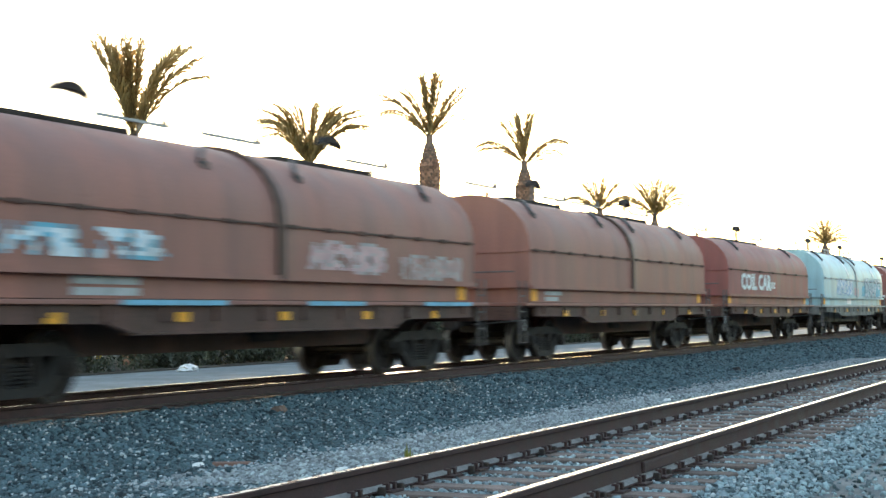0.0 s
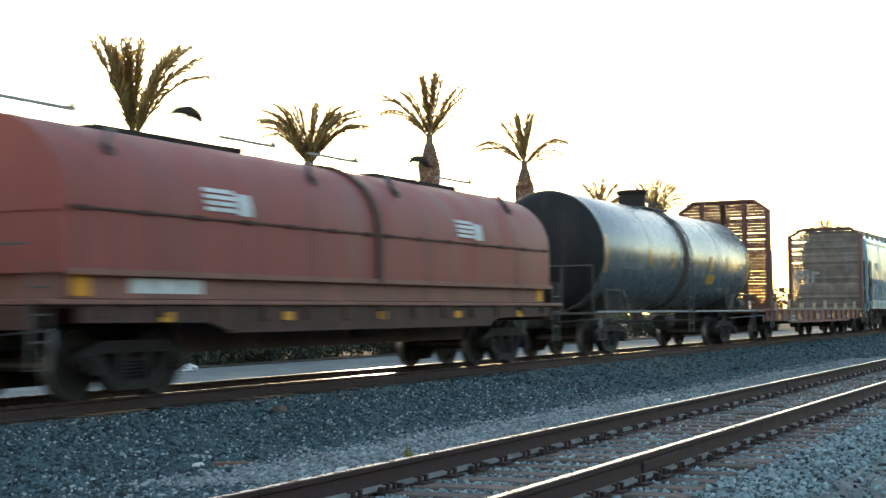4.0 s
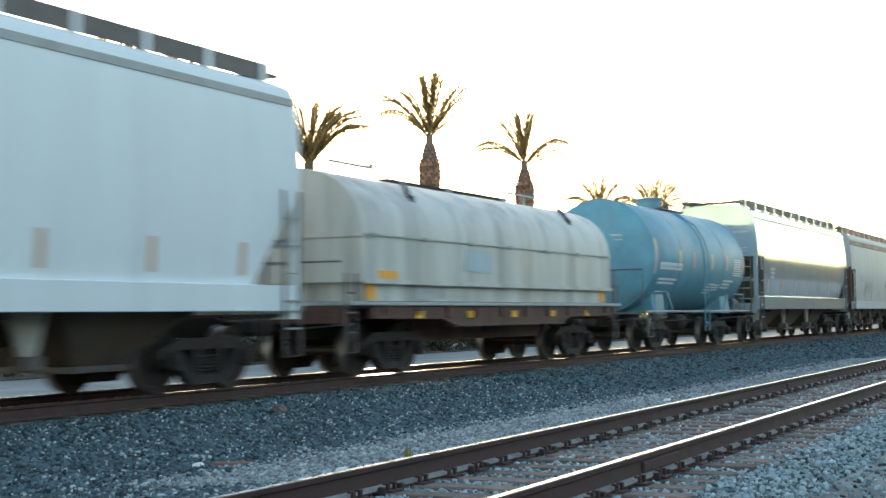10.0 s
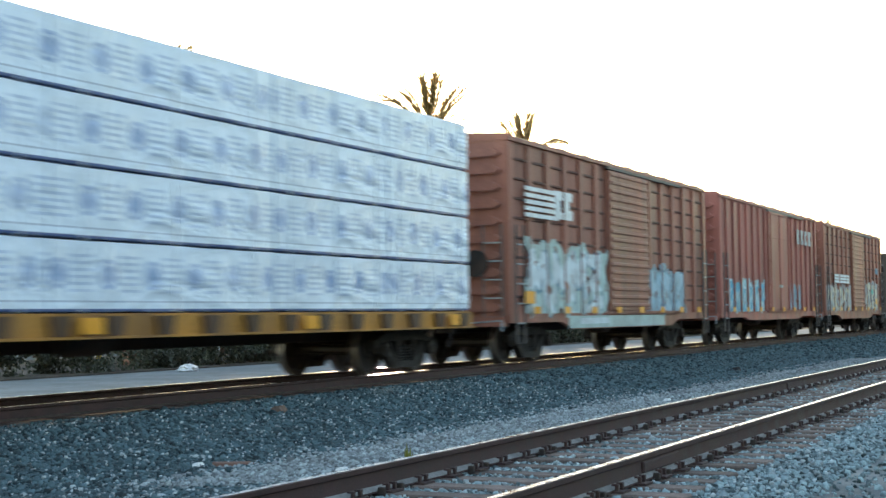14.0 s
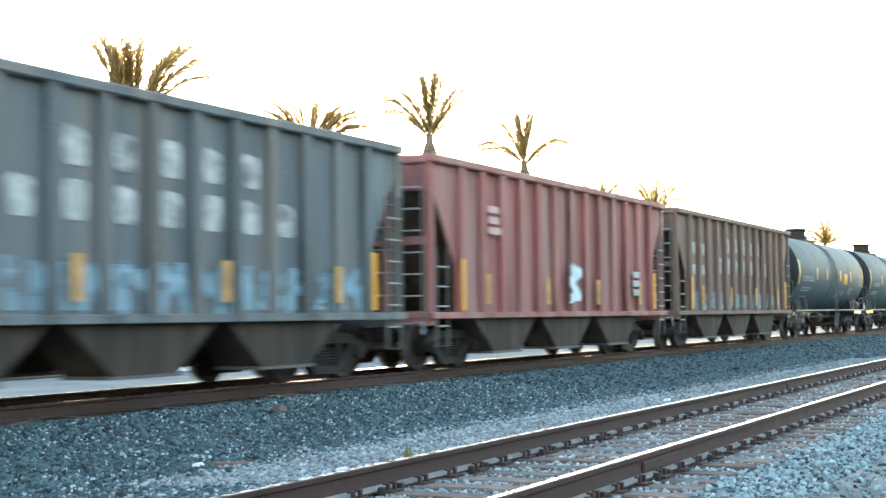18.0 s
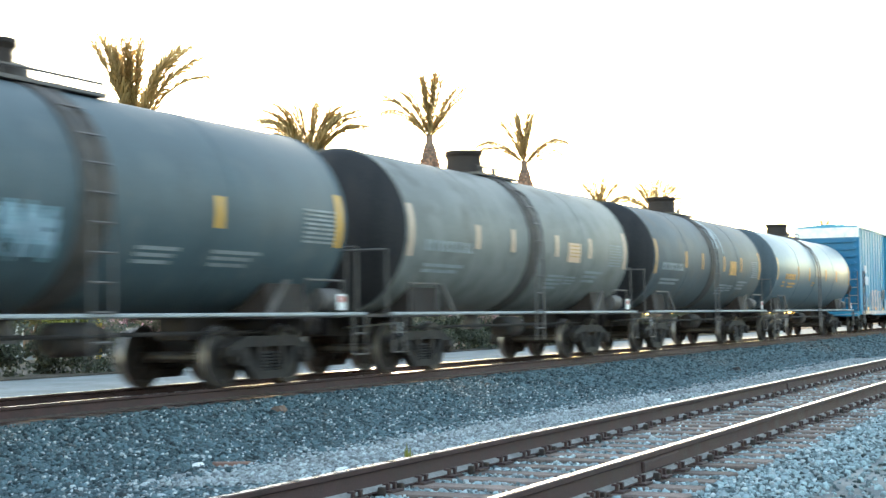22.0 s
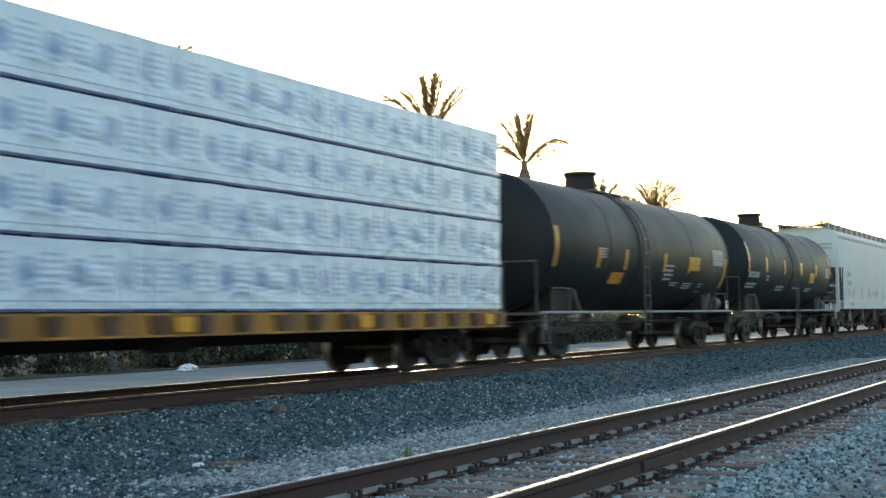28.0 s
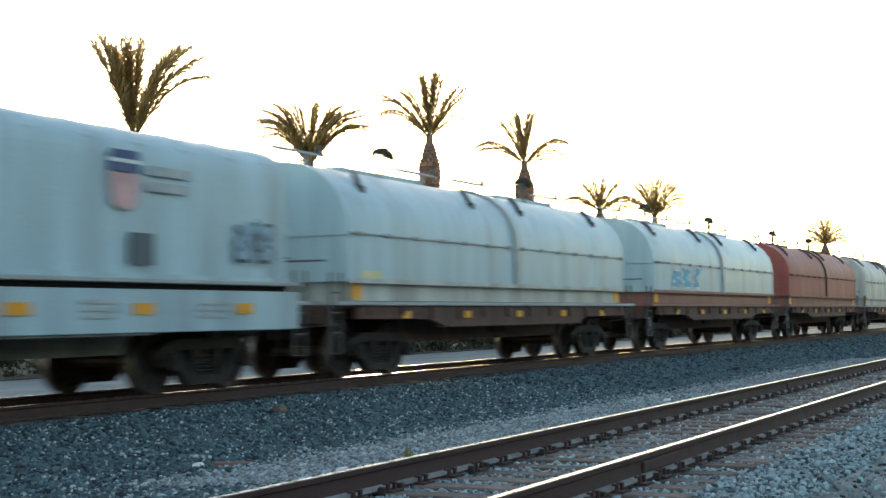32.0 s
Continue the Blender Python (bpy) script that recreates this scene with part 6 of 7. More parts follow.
# ---- centre-beam cars and their wrapped timber ----
def wrap_material():
    """White plastic wrap printed with rows of blue badges and grey lines, with folds and wrinkles."""
    m = bpy.data.materials.new("printed_white_wrap")
    m.use_nodes = True
    nt = m.node_tree
    n, l = nt.nodes, nt.links
    b = n["Principled BSDF"]
    b.inputs["Roughness"].default_value = 0.34
    tc = n.new("ShaderNodeTexCoord")
    sep = n.new("ShaderNodeSeparateXYZ")
    l.new(tc.outputs["Object"], sep.inputs[0])
    info = n.new("ShaderNodeObjectInfo")

    def math_(op, a, b_=None, c_=None):
        k = n.new("ShaderNodeMath")
        k.operation = op
        for i, v in enumerate((a, b_, c_)):
            if v is None:
                continue
            if isinstance(v, (int, float)):
                k.inputs[i].default_value = v
            else:
                l.new(v, k.inputs[i])
        return k.outputs[0]
    u = math_("FRACT", math_("ADD", math_("DIVIDE", sep.outputs[0], 0.92), math_("MULTIPLY", info.outputs["Random"], 7.0)))
    z = sep.outputs[2]
    # badge: a blue rounded shield in the first third of each repeat
    du, dz = math_("DIVIDE", math_("SUBTRACT", u, 0.24), 0.17), math_("DIVIDE", math_("SUBTRACT", z, 0.48), 0.19)
    r = math_("ADD", math_("MULTIPLY", du, du), math_("MULTIPLY", dz, dz))
    badge = math_("LESS_THAN", r, 1.0)
    hole = math_("LESS_THAN", math_("ABSOLUTE", math_("SUBTRACT", r, 0.45)), 0.12)
    badge = math_("SUBTRACT", badge, math_("MULTIPLY", hole, 0.8))
    # lines of unreadable print in the rest
    rows = math_("LESS_THAN", math_("FRACT", math_("DIVIDE", z, 0.085)), 0.45)
    span = math_("MULTIPLY", math_("GREATER_THAN", u, 0.47), math_("LESS_THAN", u, 0.93))
    zone = math_("MULTIPLY", math_("GREATER_THAN", z, 0.25), math_("LESS_THAN", z, 0.72))
    lines = math_("MULTIPLY", math_("MULTIPLY", rows, span), zone)
    fade = n.new("ShaderNodeTexNoise")
    fade.inputs["Scale"].default_value = 1.4
    l.new(tc.outputs["Object"], fade.inputs["Vector"])
    soft = math_("MULTIPLY_ADD", fade.outputs["Fac"], 0.8, 0.35)

    def blend(fac, col, under):
        k = n.new("ShaderNodeMix")
        k.data_type = "RGBA"
        l.new(fac, k.inputs[0])
        if isinstance(under, tuple):
            k.inputs[6].default_value = under
        else:
            l.new(under, k.inputs[6])
        k.inputs[7].default_value = col
        return k.outputs[2]
    col = blend(math_("MULTIPLY", lines, 0.5), (0.26, 0.38, 0.60, 1), (0.76, 0.85, 0.95, 1))
    col = blend(math_("MULTIPLY", badge, soft), (0.09, 0.23, 0.52, 1), col)
    hem = math_("LESS_THAN", z, 0.05)
    col = blend(hem, (0.06, 0.11, 0.28, 1), col)
    band = math_("LESS_THAN", math_("ABSOLUTE", math_("SUBTRACT", z, 0.14)), 0.012)
    col = blend(math_("MULTIPLY", band, 0.6), (0.25, 0.30, 0.42, 1), col)
    l.new(col, b.inputs["Base Color"])
    wr = n.new("ShaderNodeTexNoise")
    wr.inputs["Scale"].default_value, wr.inputs["Detail"].default_value, wr.inputs["Distortion"].default_value = 1.5, 2.5, 2.2
    l.new(tc.outputs["Object"], wr.inputs["Vector"])
    bp = n.new("ShaderNodeBump")
    bp.inputs["Strength"].default_value, bp.inputs["Distance"].default_value = 0.7, 0.12
    l.new(wr.outputs["Fac"], bp.inputs["Height"])
    l.new(bp.outputs["Normal"], b.inputs["Normal"])
    return m


M_WRAP = wrap_material()
P_YELLOWGAP = paint("dark_gap_mustard", (0.11, 0.058, 0.030), 0.65, (0.10, 0.06, 0.04), 0.4, 0.2)
M_STRAP = mat("pale_strap", (0.72, 0.78, 0.85), 0.5, vary=0.1)
PACKS = []
TIER = .90


def pack_mesh(length, seed):
    """A wrapped timber package: a soft-edged block with bulging, wrinkled sides. Its base is z = 0, its outer side y = 0."""
    g = random.Random(seed)
    bm = bm_new()
    box(bm, .01, length - .01, .0, 1.22, .012, TIER - .015)
    bmesh.ops.bisect_plane(bm, geom=bm.verts[:] + bm.edges[:] + bm.faces[:], plane_co=(0, 0, TIER * .25), plane_no=(0, 0, 1))
    bmesh.ops.bisect_plane(bm, geom=bm.verts[:] + bm.edges[:] + bm.faces[:], plane_co=(0, 0, TIER * .7), plane_no=(0, 0, 1))
    k = int(length / .24)
    for i in range(1, k):
        bmesh.ops.bisect_plane(bm, geom=bm.verts[:] + bm.edges[:] + bm.faces[:], plane_co=(length * i / k, 0, 0), plane_no=(1, 0, 0))
    for v in bm.verts:
        n = noise.noise(Vector((v.co.x * 1.7 + seed * 9, v.co.y, v.co.z * 2.5)))
        if v.co.y < .01:
            v.co.y += .034 * n - .006
        if v.co.z < .02:
            v.co.z += .014 * n
        if v.co.z > TIER - .03:
            v.co.z += .022 * n
    bmesh.ops.bevel(bm, geom=[e for e in bm.edges if e.calc_face_angle(0) > .9], offset=.012, segments=2, affect="EDGES")
    return mesh_of("timber_pack", bm, M_WRAP, True)


PACK_LENGTHS = (5.7, 4.2, 4.8, 3.5, 3.2)


def centre_beam(s0, length, label, seed, pack_shift=0):
    c = start_car("centre_beam_car", s0, length, label, "flat car", 1.9, sill_z=(.60, .98))
    deck, top = 1.12, 4.72
    for s in (-1, 1):
        sill = part("side_sill", box(bm_new(), 0, length, s * 1.50 - .05, s * 1.50 + .05, .81, 1.10), P_YELLOWCAR, c)
        part("flange", box(bm_new(), 0, length, s * 1.52 - .11, s * 1.52 + .11, .80, .83), P_YELLOWCAR, sill)
        n = 22
        for i in range(n):
            x = .5 + (length - 1.0) * i / (n - 1)
            # brackets painted near black, standing in for unlit gaps along the sill
            part("side_bracket", prism(bm_new(), ((x - .12, .835), (x + .12, .835), (x + .18, 1.08), (x - .18, 1.08)), "y", *sorted((s * 1.555, s * 1.63))), P_YELLOWGAP, sill)
    part("deck", box(bm_new(), .02, length - .02, -1.5, 1.5, 1.06, deck - .006), P_YELLOWCAR, c)
    for i in range(5):
        x = 1.0 + (length - 2.0) * i / 4
        reflector(c, x, .96, flat(-1.645), .42, .20)
    part("centre_beam", box(bm_new(), .5, length - .5, -.10, .10, top - .35, top - .05), P_YELLOWCAR, c)
    for i in range(12):
        x = 1.0 + (length - 2.0) * i / 11
        part("centre_post", box(bm_new(), x - .10, x + .10, -.09, .09, deck, top - .35), P_YELLOWCAR, c)
    for x, q in ((0.0, 1), (length, -1)):
        b = part("bulkhead", box(bm_new(), *sorted((x + q * .36, x + q * .42)), -1.3, 1.3, deck, top - .15), P_YELLOWCAR, c, "mustard yellow bulkhead")
        for y in ((-1.42, 1.42) if q > 0 else (-1.26, 1.26)):
            part("post", box(bm_new(), *sorted((x, x + q * .44)), y - .14, y + .14, .80, top + .02 if q > 0 else top - .15, .03), P_YELLOWCAR, b)
        for k in range(7):
            z = deck + (top - deck - .1) * k / 6
            part("brace", box(bm_new(), *sorted((x + q * .10, x + q * .355)), -1.26, 1.26, z, z + .10), P_YELLOWCAR, b)
        part("gusset", prism(bm_new(), ((-1.26, top), (-1.26, top - .45), (-.75, top)), "x", *sorted((x + q * .08, x + q * .2))), P_YELLOWCAR, b)
        if q > 0:
            ladder(c, x + q * .18, -1.62, .48, 2.6, .34, 6, M_GREYSTEEL)
            decal("reflector", c, strips(x + q * .22 - .11, x + q * .22 + .11, 1.5, 2.0), flat(-1.56), M_REFYEL)
    part("brake_wheel", GEAR["brake_wheel"], None, c, at=pose(-.12, -.5, 2.0))
    # load: five packages long, four high, on both sides of the beam
    usable = length - .55
    scale = usable / sum(PACK_LENGTHS)
    order = PACK_LENGTHS[pack_shift:] + PACK_LENGTHS[:pack_shift]
    x = .5
    for j, ln in enumerate(order):
        me = pack_mesh(ln * scale, seed * 10 + j)
        for k in range(4):
            for s in (-1, 1):
                m = pose(x if s < 0 else x + ln * scale, s * 1.50, deck + k * TIER, 0, 0, 0 if s < 0 else 180)
                ob = part("timber_pack", me, None, at=pose(s0, TRAIN_Y, 0) @ m)
                tagged(ob, "package of timber in printed white plastic wrap", "timber", "wrapped timber on the centre-beam cars")
                PACKS.append((ob, s0, m))
                bm = bm_new()
                for f in (.12, .5, .88):
                    xx = ln * scale * f
                    box(bm, xx - .012, xx + .012, -.020, -.012, .0, TIER)
                part("strap", bm, M_STRAP, ob)
        x += ln * scale
    return c


# ---- the train, car by car, leading end first ----
def build_train():
    side = flat(-1.5)
    # six coil cars
    c = coil_car(11.3, 14.0, P_BROWN, P_BROWN, "rusty brown two-hood coil car with faded graffiti")
    graffiti(c, .3, 4.2, 1.82, 2.15, side, 1, G_WHITE, G_CYAN, None, 5)
    graffiti(c, 7.8, 10.3, 1.75, 2.2, side, 2, G_PINK, G_GREY, None, 5)
    graffiti(c, 10.9, 13.4, 1.70, 2.08, side, 3, G_DUSTPINK, G_GREY, None, 7)
    bars(c, 2.4, 1.58, flat(-1.42), (1.3, 1.3), .1, M_DIM)
    for x0, x1 in ((3.1, 5.4), (7.6, 9.4), (11.6, 13.6)):
        part("sill_patch", box(bm_new(), x0, x1, -1.635, -1.625, 1.215, 1.285), G_SKY, c, "pale blue painted strip")
    c = coil_car(28.2, 13.7, P_BROWN, P_BROWN, "rusty brown two-hood coil car")
    bars(c, 1.0, 1.55, flat(-1.42), (1.0, .8), .09, M_DIM)
    c = coil_car(44.7, 12.3, P_DULLRED, P_BROWN, "dull maroon single-hood coil car with white words", hoods=1, floor=1.58, top=3.55, belly=.90)
    words(c, "COIL CAR", 1.6, 1.81, side, .50, M_LETTER, 1.3, .03)
    block_letters(c, 5.5, 1.86, side, 3, .28, .22, .1, M_LETTER)
    c = coil_car(60.2, 15.3, P_SILVER, P_SILVER, "silver-grey two-hood coil car covered in graffiti")
    graffiti(c, 2.8, 6.7, 1.75, 2.40, side, 4, G_WHITE, G_BLUE, G_PALEBLUE, 5)
    decal("graffiti_ground", c, [((9.3, 1.72), (14.2, 1.75), (14.4, 2.0), (14.3, 2.4), (13.2, 2.3), (12.0, 2.42), (9.6, 2.3), (9.2, 2.0))], side, G_PALECYAN)
    decal("graffiti_patch", c, [((9.1, 1.72), (9.75, 1.72), (9.9, 2.25), (9.2, 2.15))], side, G_CYAN, "", .016)
    words(c, "SNARE", 9.85, 1.70, side, .86, G_DEEP, 1.25, .06, .022)
    for q in (((12.9, 1.75), (13.5, 1.7), (14.3, 1.8), (14.2, 2.15), (13.8, 2.05), (13.5, 2.3), (13.1, 2.1)), ((14.35, 2.15), (14.55, 2.15), (14.55, 2.28), (14.38, 2.28)), ((14.7, 2.05), (14.85, 2.05), (14.85, 2.18), (14.7, 2.18))):
        decal("graffiti_patch", c, [q], side, G_CYAN, "", .034)
    # white reflections on the upper hoods, painted on as flat patches
    for x0, x1, z0, z1 in ((5.4, 5.78, 2.78, 3.30), (5.55, 5.9, 2.62, 2.78), (12.3, 12.75, 2.70, 3.05)):
        decal("graffiti_patch", c, strips(x0, x1, z0, z1), lambda z: -1.5 * (max(0.0, 1 - ((z - 2.42) / 1.24) ** 2.15)) ** (1 / 2.15), G_WHITE)
    words(c, "SNARE", 9.89, 1.73, side, .83, G_WHITE, 1.25, .02, .03)
    decal("graffiti_patch", c, [((7.1, 1.75), (8.15, 1.7), (8.2, 2.05), (7.2, 2.1))], side, G_PINK)
    bars(c, 5.65, 1.58, flat(-1.42), (1.0,), .24, M_LETTER)
    c = coil_car(78.4, 12.0, P_DULLRED, P_BROWN, "dull maroon single-hood coil car with white words", hoods=1, floor=1.58, top=3.5, belly=.90)
    end_bars(c, -.035, ((-.85, .75, 3.02, 3.07), (-1.05, .55, 2.90, 2.95), (-1.2, -.1, 1.72, 1.86)), M_LETTER)
    decal("primer_patch", c, [((7.7, 1.66), (10.1, 1.66), (10.3, 2.1), (9.9, 2.36), (8.6, 2.3), (7.6, 2.05))], side, M_PRIMER, "worn grey primer patch")
    decal("primer_patch", c, [((10.6, 1.66), (11.8, 1.66), (11.8, 2.3), (10.9, 2.38))], side, M_PRIMER)
    words(c, "COIL CAR", 1.3, 1.78, side, .52, M_LETTER, 1.33, .035)
    block_letters(c, 5.2, 1.88, side, 3, .34, .28, .12, M_LETTER)
    decal("graffiti_patch", c, [((1.1, 1.85), (1.8, 1.82), (1.75, 1.98), (1.4, 2.05), (1.38, 2.35), (1.1, 2.3))], side, G_BLUE)
    decal("placard", c, [((6.6, 1.95), (7.5, 1.95), (7.5, 2.15), (6.6, 2.15))], side, M_GOLD)
    bars(c, .6, 1.50, flat(-1.42), (1.6,), .2, M_LETTER)
    bars(c, 4.2, 1.50, flat(-1.42), (.7, .7), .07, M_DIM)
    c = coil_car(93.5, 15.8, P_OXIDE, P_BROWN, "oxide red two-hood coil car with small white marks")
    for x in (2.9, 11.1):
        hoodside = lambda z: -1.5 * (max(0.0, 1 - ((z - 2.42) / 1.24) ** 2.15)) ** (1 / 2.15) if z > 2.42 else -1.5
        bars(c, x, 2.86, hoodside, (.75, .75, .75, .75), .06, M_LETTER, .5)
        decal("lettering", c, strips(x + .78, x + 1.15, 2.50, 2.82), hoodside, M_LETTER)
    bars(c, 1.3, 1.57, flat(-1.42), (1.6,), .2, M_LETTER)
    # a black tank, then the empty bulkhead flat
    tank_car(113.0, 14.3, P_GLOSSBLACK, "glossy black tank car with yellow reflectors", layout=(
        [(.12, 2.04, 2.98), (3.6, 2.27, 2.74), (5.7, 2.27, 2.74), (9.6, 2.26, 2.72), (11.58, 2.29, 2.77), (14.2, 2.04, 2.98)],
        [(9.4, 10.2, 1.90, 2.17, M_REFYEL)],
        [(.9, 2.35, (2.2,), .18, .4), (11.1, 1.79, (.75,), .11, .4), (12.0, 1.79, (.4, .4), .05, .4), (12.93, 2.61, (1.05,) * 8, .03, .95)]))
    bulkhead_flat(129.9, 19.2, "empty brown bulkhead flat car with plank ends")
    c, s = covered_hopper(151.0, 11.4, P_BLUEHOP, "short worn blue-grey covered hopper with graffiti", bulge=.12, bays=2, top=4.42, end_cut=1.3, cut=3.45, rack=.11, bay_paint=M_UNDER)
    graffiti(c, .5, 10.0, 1.56, 2.2, s, 9, G_DEEP, G_STEEL, G_WASH, 9)
    graffiti(c, 1.0, 5.0, 1.75, 2.55, s, 61, G_NAVY, G_PALECYAN, None, 6, .032)
    graffiti(c, 5.6, 9.9, 1.6, 2.6, s, 62, G_DEEP, G_NAVY, None, 8, .034)
    graffiti(c, .6, 9.8, 1.5, 1.75, s, 63, G_WASH, G_DEEP, None, 13, .046)
    graffiti(c, .3, 11.0, 1.18, 1.45, flat(-1.575), 64, G_PALECYAN, G_STEEL, None, 14)
    for x in (1.0, 4.0, 7.3, 9.0):
        decal("reflector", c, strips(x, x + .3, 1.65, 2.35 if x < 4 else 2.15), lambda z: s(z) - .05, M_PINKISH)
    block_letters(c, 2.0, 3.05, s, 2, .42, .34, .10, M_DIM)
    emblem(c, 8.1, 3.05, s, .55)
    c, s = boxcar(164.0, 17.7, 4.82, P_RED, "faded red boxcar with pale blue graffiti along the bottom", ribs=27, door=(.40, .576), belly=.02, door_paint=P_DOORRED)
    rib_at = [.10 + 17.5 * i / 26 for i in range(27)]
    rib_graffiti(c, rib_at, .085, flat(-1.556), flat(-1.487), .2, 6.3, 1.0, 2.35, 10, G_PALECYAN, G_NAVY, G_STEEL, 7)
    rib_graffiti(c, rib_at, .085, flat(-1.556), flat(-1.487), 10.4, 16.3, 1.0, 2.35, 12, G_AZURE, G_WHITE, G_DEEP, 4)
    decal("sill_band", c, strips(.1, 17.4, .88, 1.0), flat(-1.56), G_STEEL)
    for q in (((7.6, 3.5), (8.3, 3.4), (8.9, 3.55), (8.8, 3.95), (7.7, 4.0)), ((8.2, 2.5), (9.4, 2.55), (9.5, 2.9), (8.6, 3.0)), ((7.5, 1.3), (8.3, 1.25), (8.2, 1.8), (7.6, 1.7))):
        decal("stain", c, [q], flat(-1.612), M_CHALK)
    decal("placard", c, strips(9.25, 9.8, 1.95, 2.35), flat(-1.64), M_LETTER)
    decal("placard", c, strips(9.38, 9.67, 2.05, 2.25), flat(-1.645), M_ORANGE)
    block_letters(c, 1.1, 2.65, s, 2, .42, .38, .25, M_DIM)
    bars(c, 15.15, 3.68, s, (.45, .45, .45), .14, M_LETTER)
    bars(c, .3, .97, flat(-1.572), (1.3, ), .08, G_PALECYAN)
    for x in (2.0, 3.3, 4.6):
        bars(c, x, .97, flat(-1.572), (1.0, ), .08, G_PALECYAN)
    bars(c, 10.4, .98, flat(-1.572), (5.8, ), .07, G_WHITE)
    c, s = covered_hopper(183.5, 15.5, P_GREYHOP, "grey ribbed covered hopper", bulge=0.0, ribs=18, bays=3, top=4.34, base=1.60, sill_z=1.50, cut=3.8, end_cut=1.55, lift=-.17, rack=-.12)
    bars(c, 11.6, 2.05, flat(-1.60), (.5, .5, .5, .5), .07, M_DARKLETTER)
    c, s = covered_hopper(200.9, 17.9, P_WHITE, "clean white covered hopper with pale blue tint", bulge=.08, bays=4, top=4.40, panel=M_GREYSTEEL)
    end_bars(c, -.002, ((-1.25, -.70, 3.92, 4.01), (-1.25, -.72, 3.76, 3.84), (-1.20, -.30, 3.22, 3.26), (-1.20, -.55, 3.12, 3.15)), M_DIM)
    bars(c, 2.1, 2.75, s, (.9,), .2, M_DIM)
    bars(c, 2.1, 2.35, s, (1.2,), .2, M_DIM)
    bars(c, 2.1, 1.95, s, (1.4, 1.4), .07, M_DIM, .8)
    graffiti(c, 4.9, 6.9, 1.65, 2.3, s, 14, G_GREEN, G_STEEL, None, 2)
    bars(c, 10.0, 2.55, s, (.8, .8, .8, .8), .07, M_DIM, 1.0)
    c = coil_car(220.9, 12.45, P_CREAM, P_CREAM, "dirty cream single-hood coil car with orange reflectors", hoods=1, floor=1.62, top=3.6)
    decal("placard", c, [((.5, 1.68), (1.2, 1.68), (1.2, 1.82), (.5, 1.82))], side, M_ORANGE)
    bars(c, 2.1, 1.56, flat(-1.42), (1.2,), .22, M_DIM)
    decal("stain", c, [((4.0, 1.9), (5.2, 1.85), (5.3, 2.3), (4.1, 2.3))], side, P_GREYHOP)
    tank_car(236.85, 9.65, P_BLUETANK, "short sky-blue tank car with a centre ladder", band=False, dome="low", marks=M_PINKISH, line=M_LETTER, plate=False, radius=1.56, zc=2.60, head=.34)
    c, s = covered_hopper(248.5, 16.6, P_SHINY, "glossy grey covered hopper that mirrors the skyline", bulge=.16, bays=3, top=4.38, base=1.56, end_cut=1.35)
    end_bars(c, -.002, ((-1.25, -.70, 3.92, 4.01), (-1.25, -.72, 3.76, 3.84), (-1.20, -.30, 3.22, 3.26), (-1.20, -.55, 3.12, 3.15)), M_DIM)
    bars(c, 1.9, 2.6, s, (.6, .6, .5), .1, M_DIM)
    c, s = covered_hopper(266.5, 15.8, P_RUSTGREY, "rust-stained grey covered hopper", bulge=.14, bays=4, top=4.36, base=1.45, roof_paint=P_BROWN, bay_paint=M_UNDER, end_paint=P_LOW)
    bars(c, 2.2, 2.7, s, (.9,), .3, M_DIM)
    graffiti(c, 9.6, 11.2, 2.2, 2.5, s, 16, G_DARK, G_GREY, None, 6)
    graffiti(c, 11.3, 13.0, 1.75, 2.45, s, 17, G_GREY, P_RUSTGREY, None, 2)
    bars(c, 13.3, 1.75, s, (.45, .4, .4), .07, M_DARKLETTER, .8)
    graffiti(c, 3.6, 5.4, 1.9, 2.5, s, 18, G_GREY, P_RUSTGREY, None, 2)
    decal("rust_band", c, strips(.05, 15.75, 4.09, 4.34), s, M_RUSTBAND, "rust-stained band under the roof")
    part("seam", box(bm_new(), .05, 15.75, s(4.06) - .02, s(4.06) + .01, 4.05, 4.075), M_DULLSTEEL, c)
    centre_beam(282.5, 22.6, "yellow centre-beam car stacked with wrapped timber", 17, 0)
    # boxcars
    c, s = boxcar(307.0, 14.9, 4.86, P_BOXBROWN, "rusty brown boxcar with a slatted door and white graffiti", ribs=15, door=(.41, .615), door_style="slats", posts="wide", belly=.12)
    decal("sill_band", c, strips(3.3, 10.6, .72, 1.0), flat(-1.56), G_GREEN)
    bars(c, .75, 3.75, s, (1.9,) * 5, .09, M_LETTER, .55)
    block_letters(c, 2.45, 3.15, s, 2, .5, .62, .1, M_LETTER)
    wide_at = [.10 + 14.7 * i / 14 for i in range(15)]
    rib_graffiti(c, wide_at, .12, flat(-1.556), flat(-1.528), 1.0, 5.9, .98, 2.45, 18, G_WHITE, G_DEEP, G_GREEN, 4)
    rib_graffiti(c, wide_at, .12, flat(-1.556), flat(-1.528), 9.3, 12.5, 1.0, 2.2, 19, G_PALEBLUE, G_DEEP, G_STEEL, 3)
    reflector(c, .9, 1.4, s, .6, .26)
    bars(c, 4.0, .95, flat(-1.572), (2.0,), .14, G_WHITE)
    c, s = boxcar(323.6, 14.9, 4.86, P_RED, "red boxcar with a smooth door and blue graffiti", ribs=18, door=(.43, .625), belly=.05)
    rib_at = [.10 + 14.7 * i / 17 for i in range(18)]
    rib_graffiti(c, rib_at, .085, flat(-1.556), flat(-1.487), 1.1, 5.9, 1.02, 2.0, 20, G_CYAN, G_WHITE, G_PALECYAN, 6)
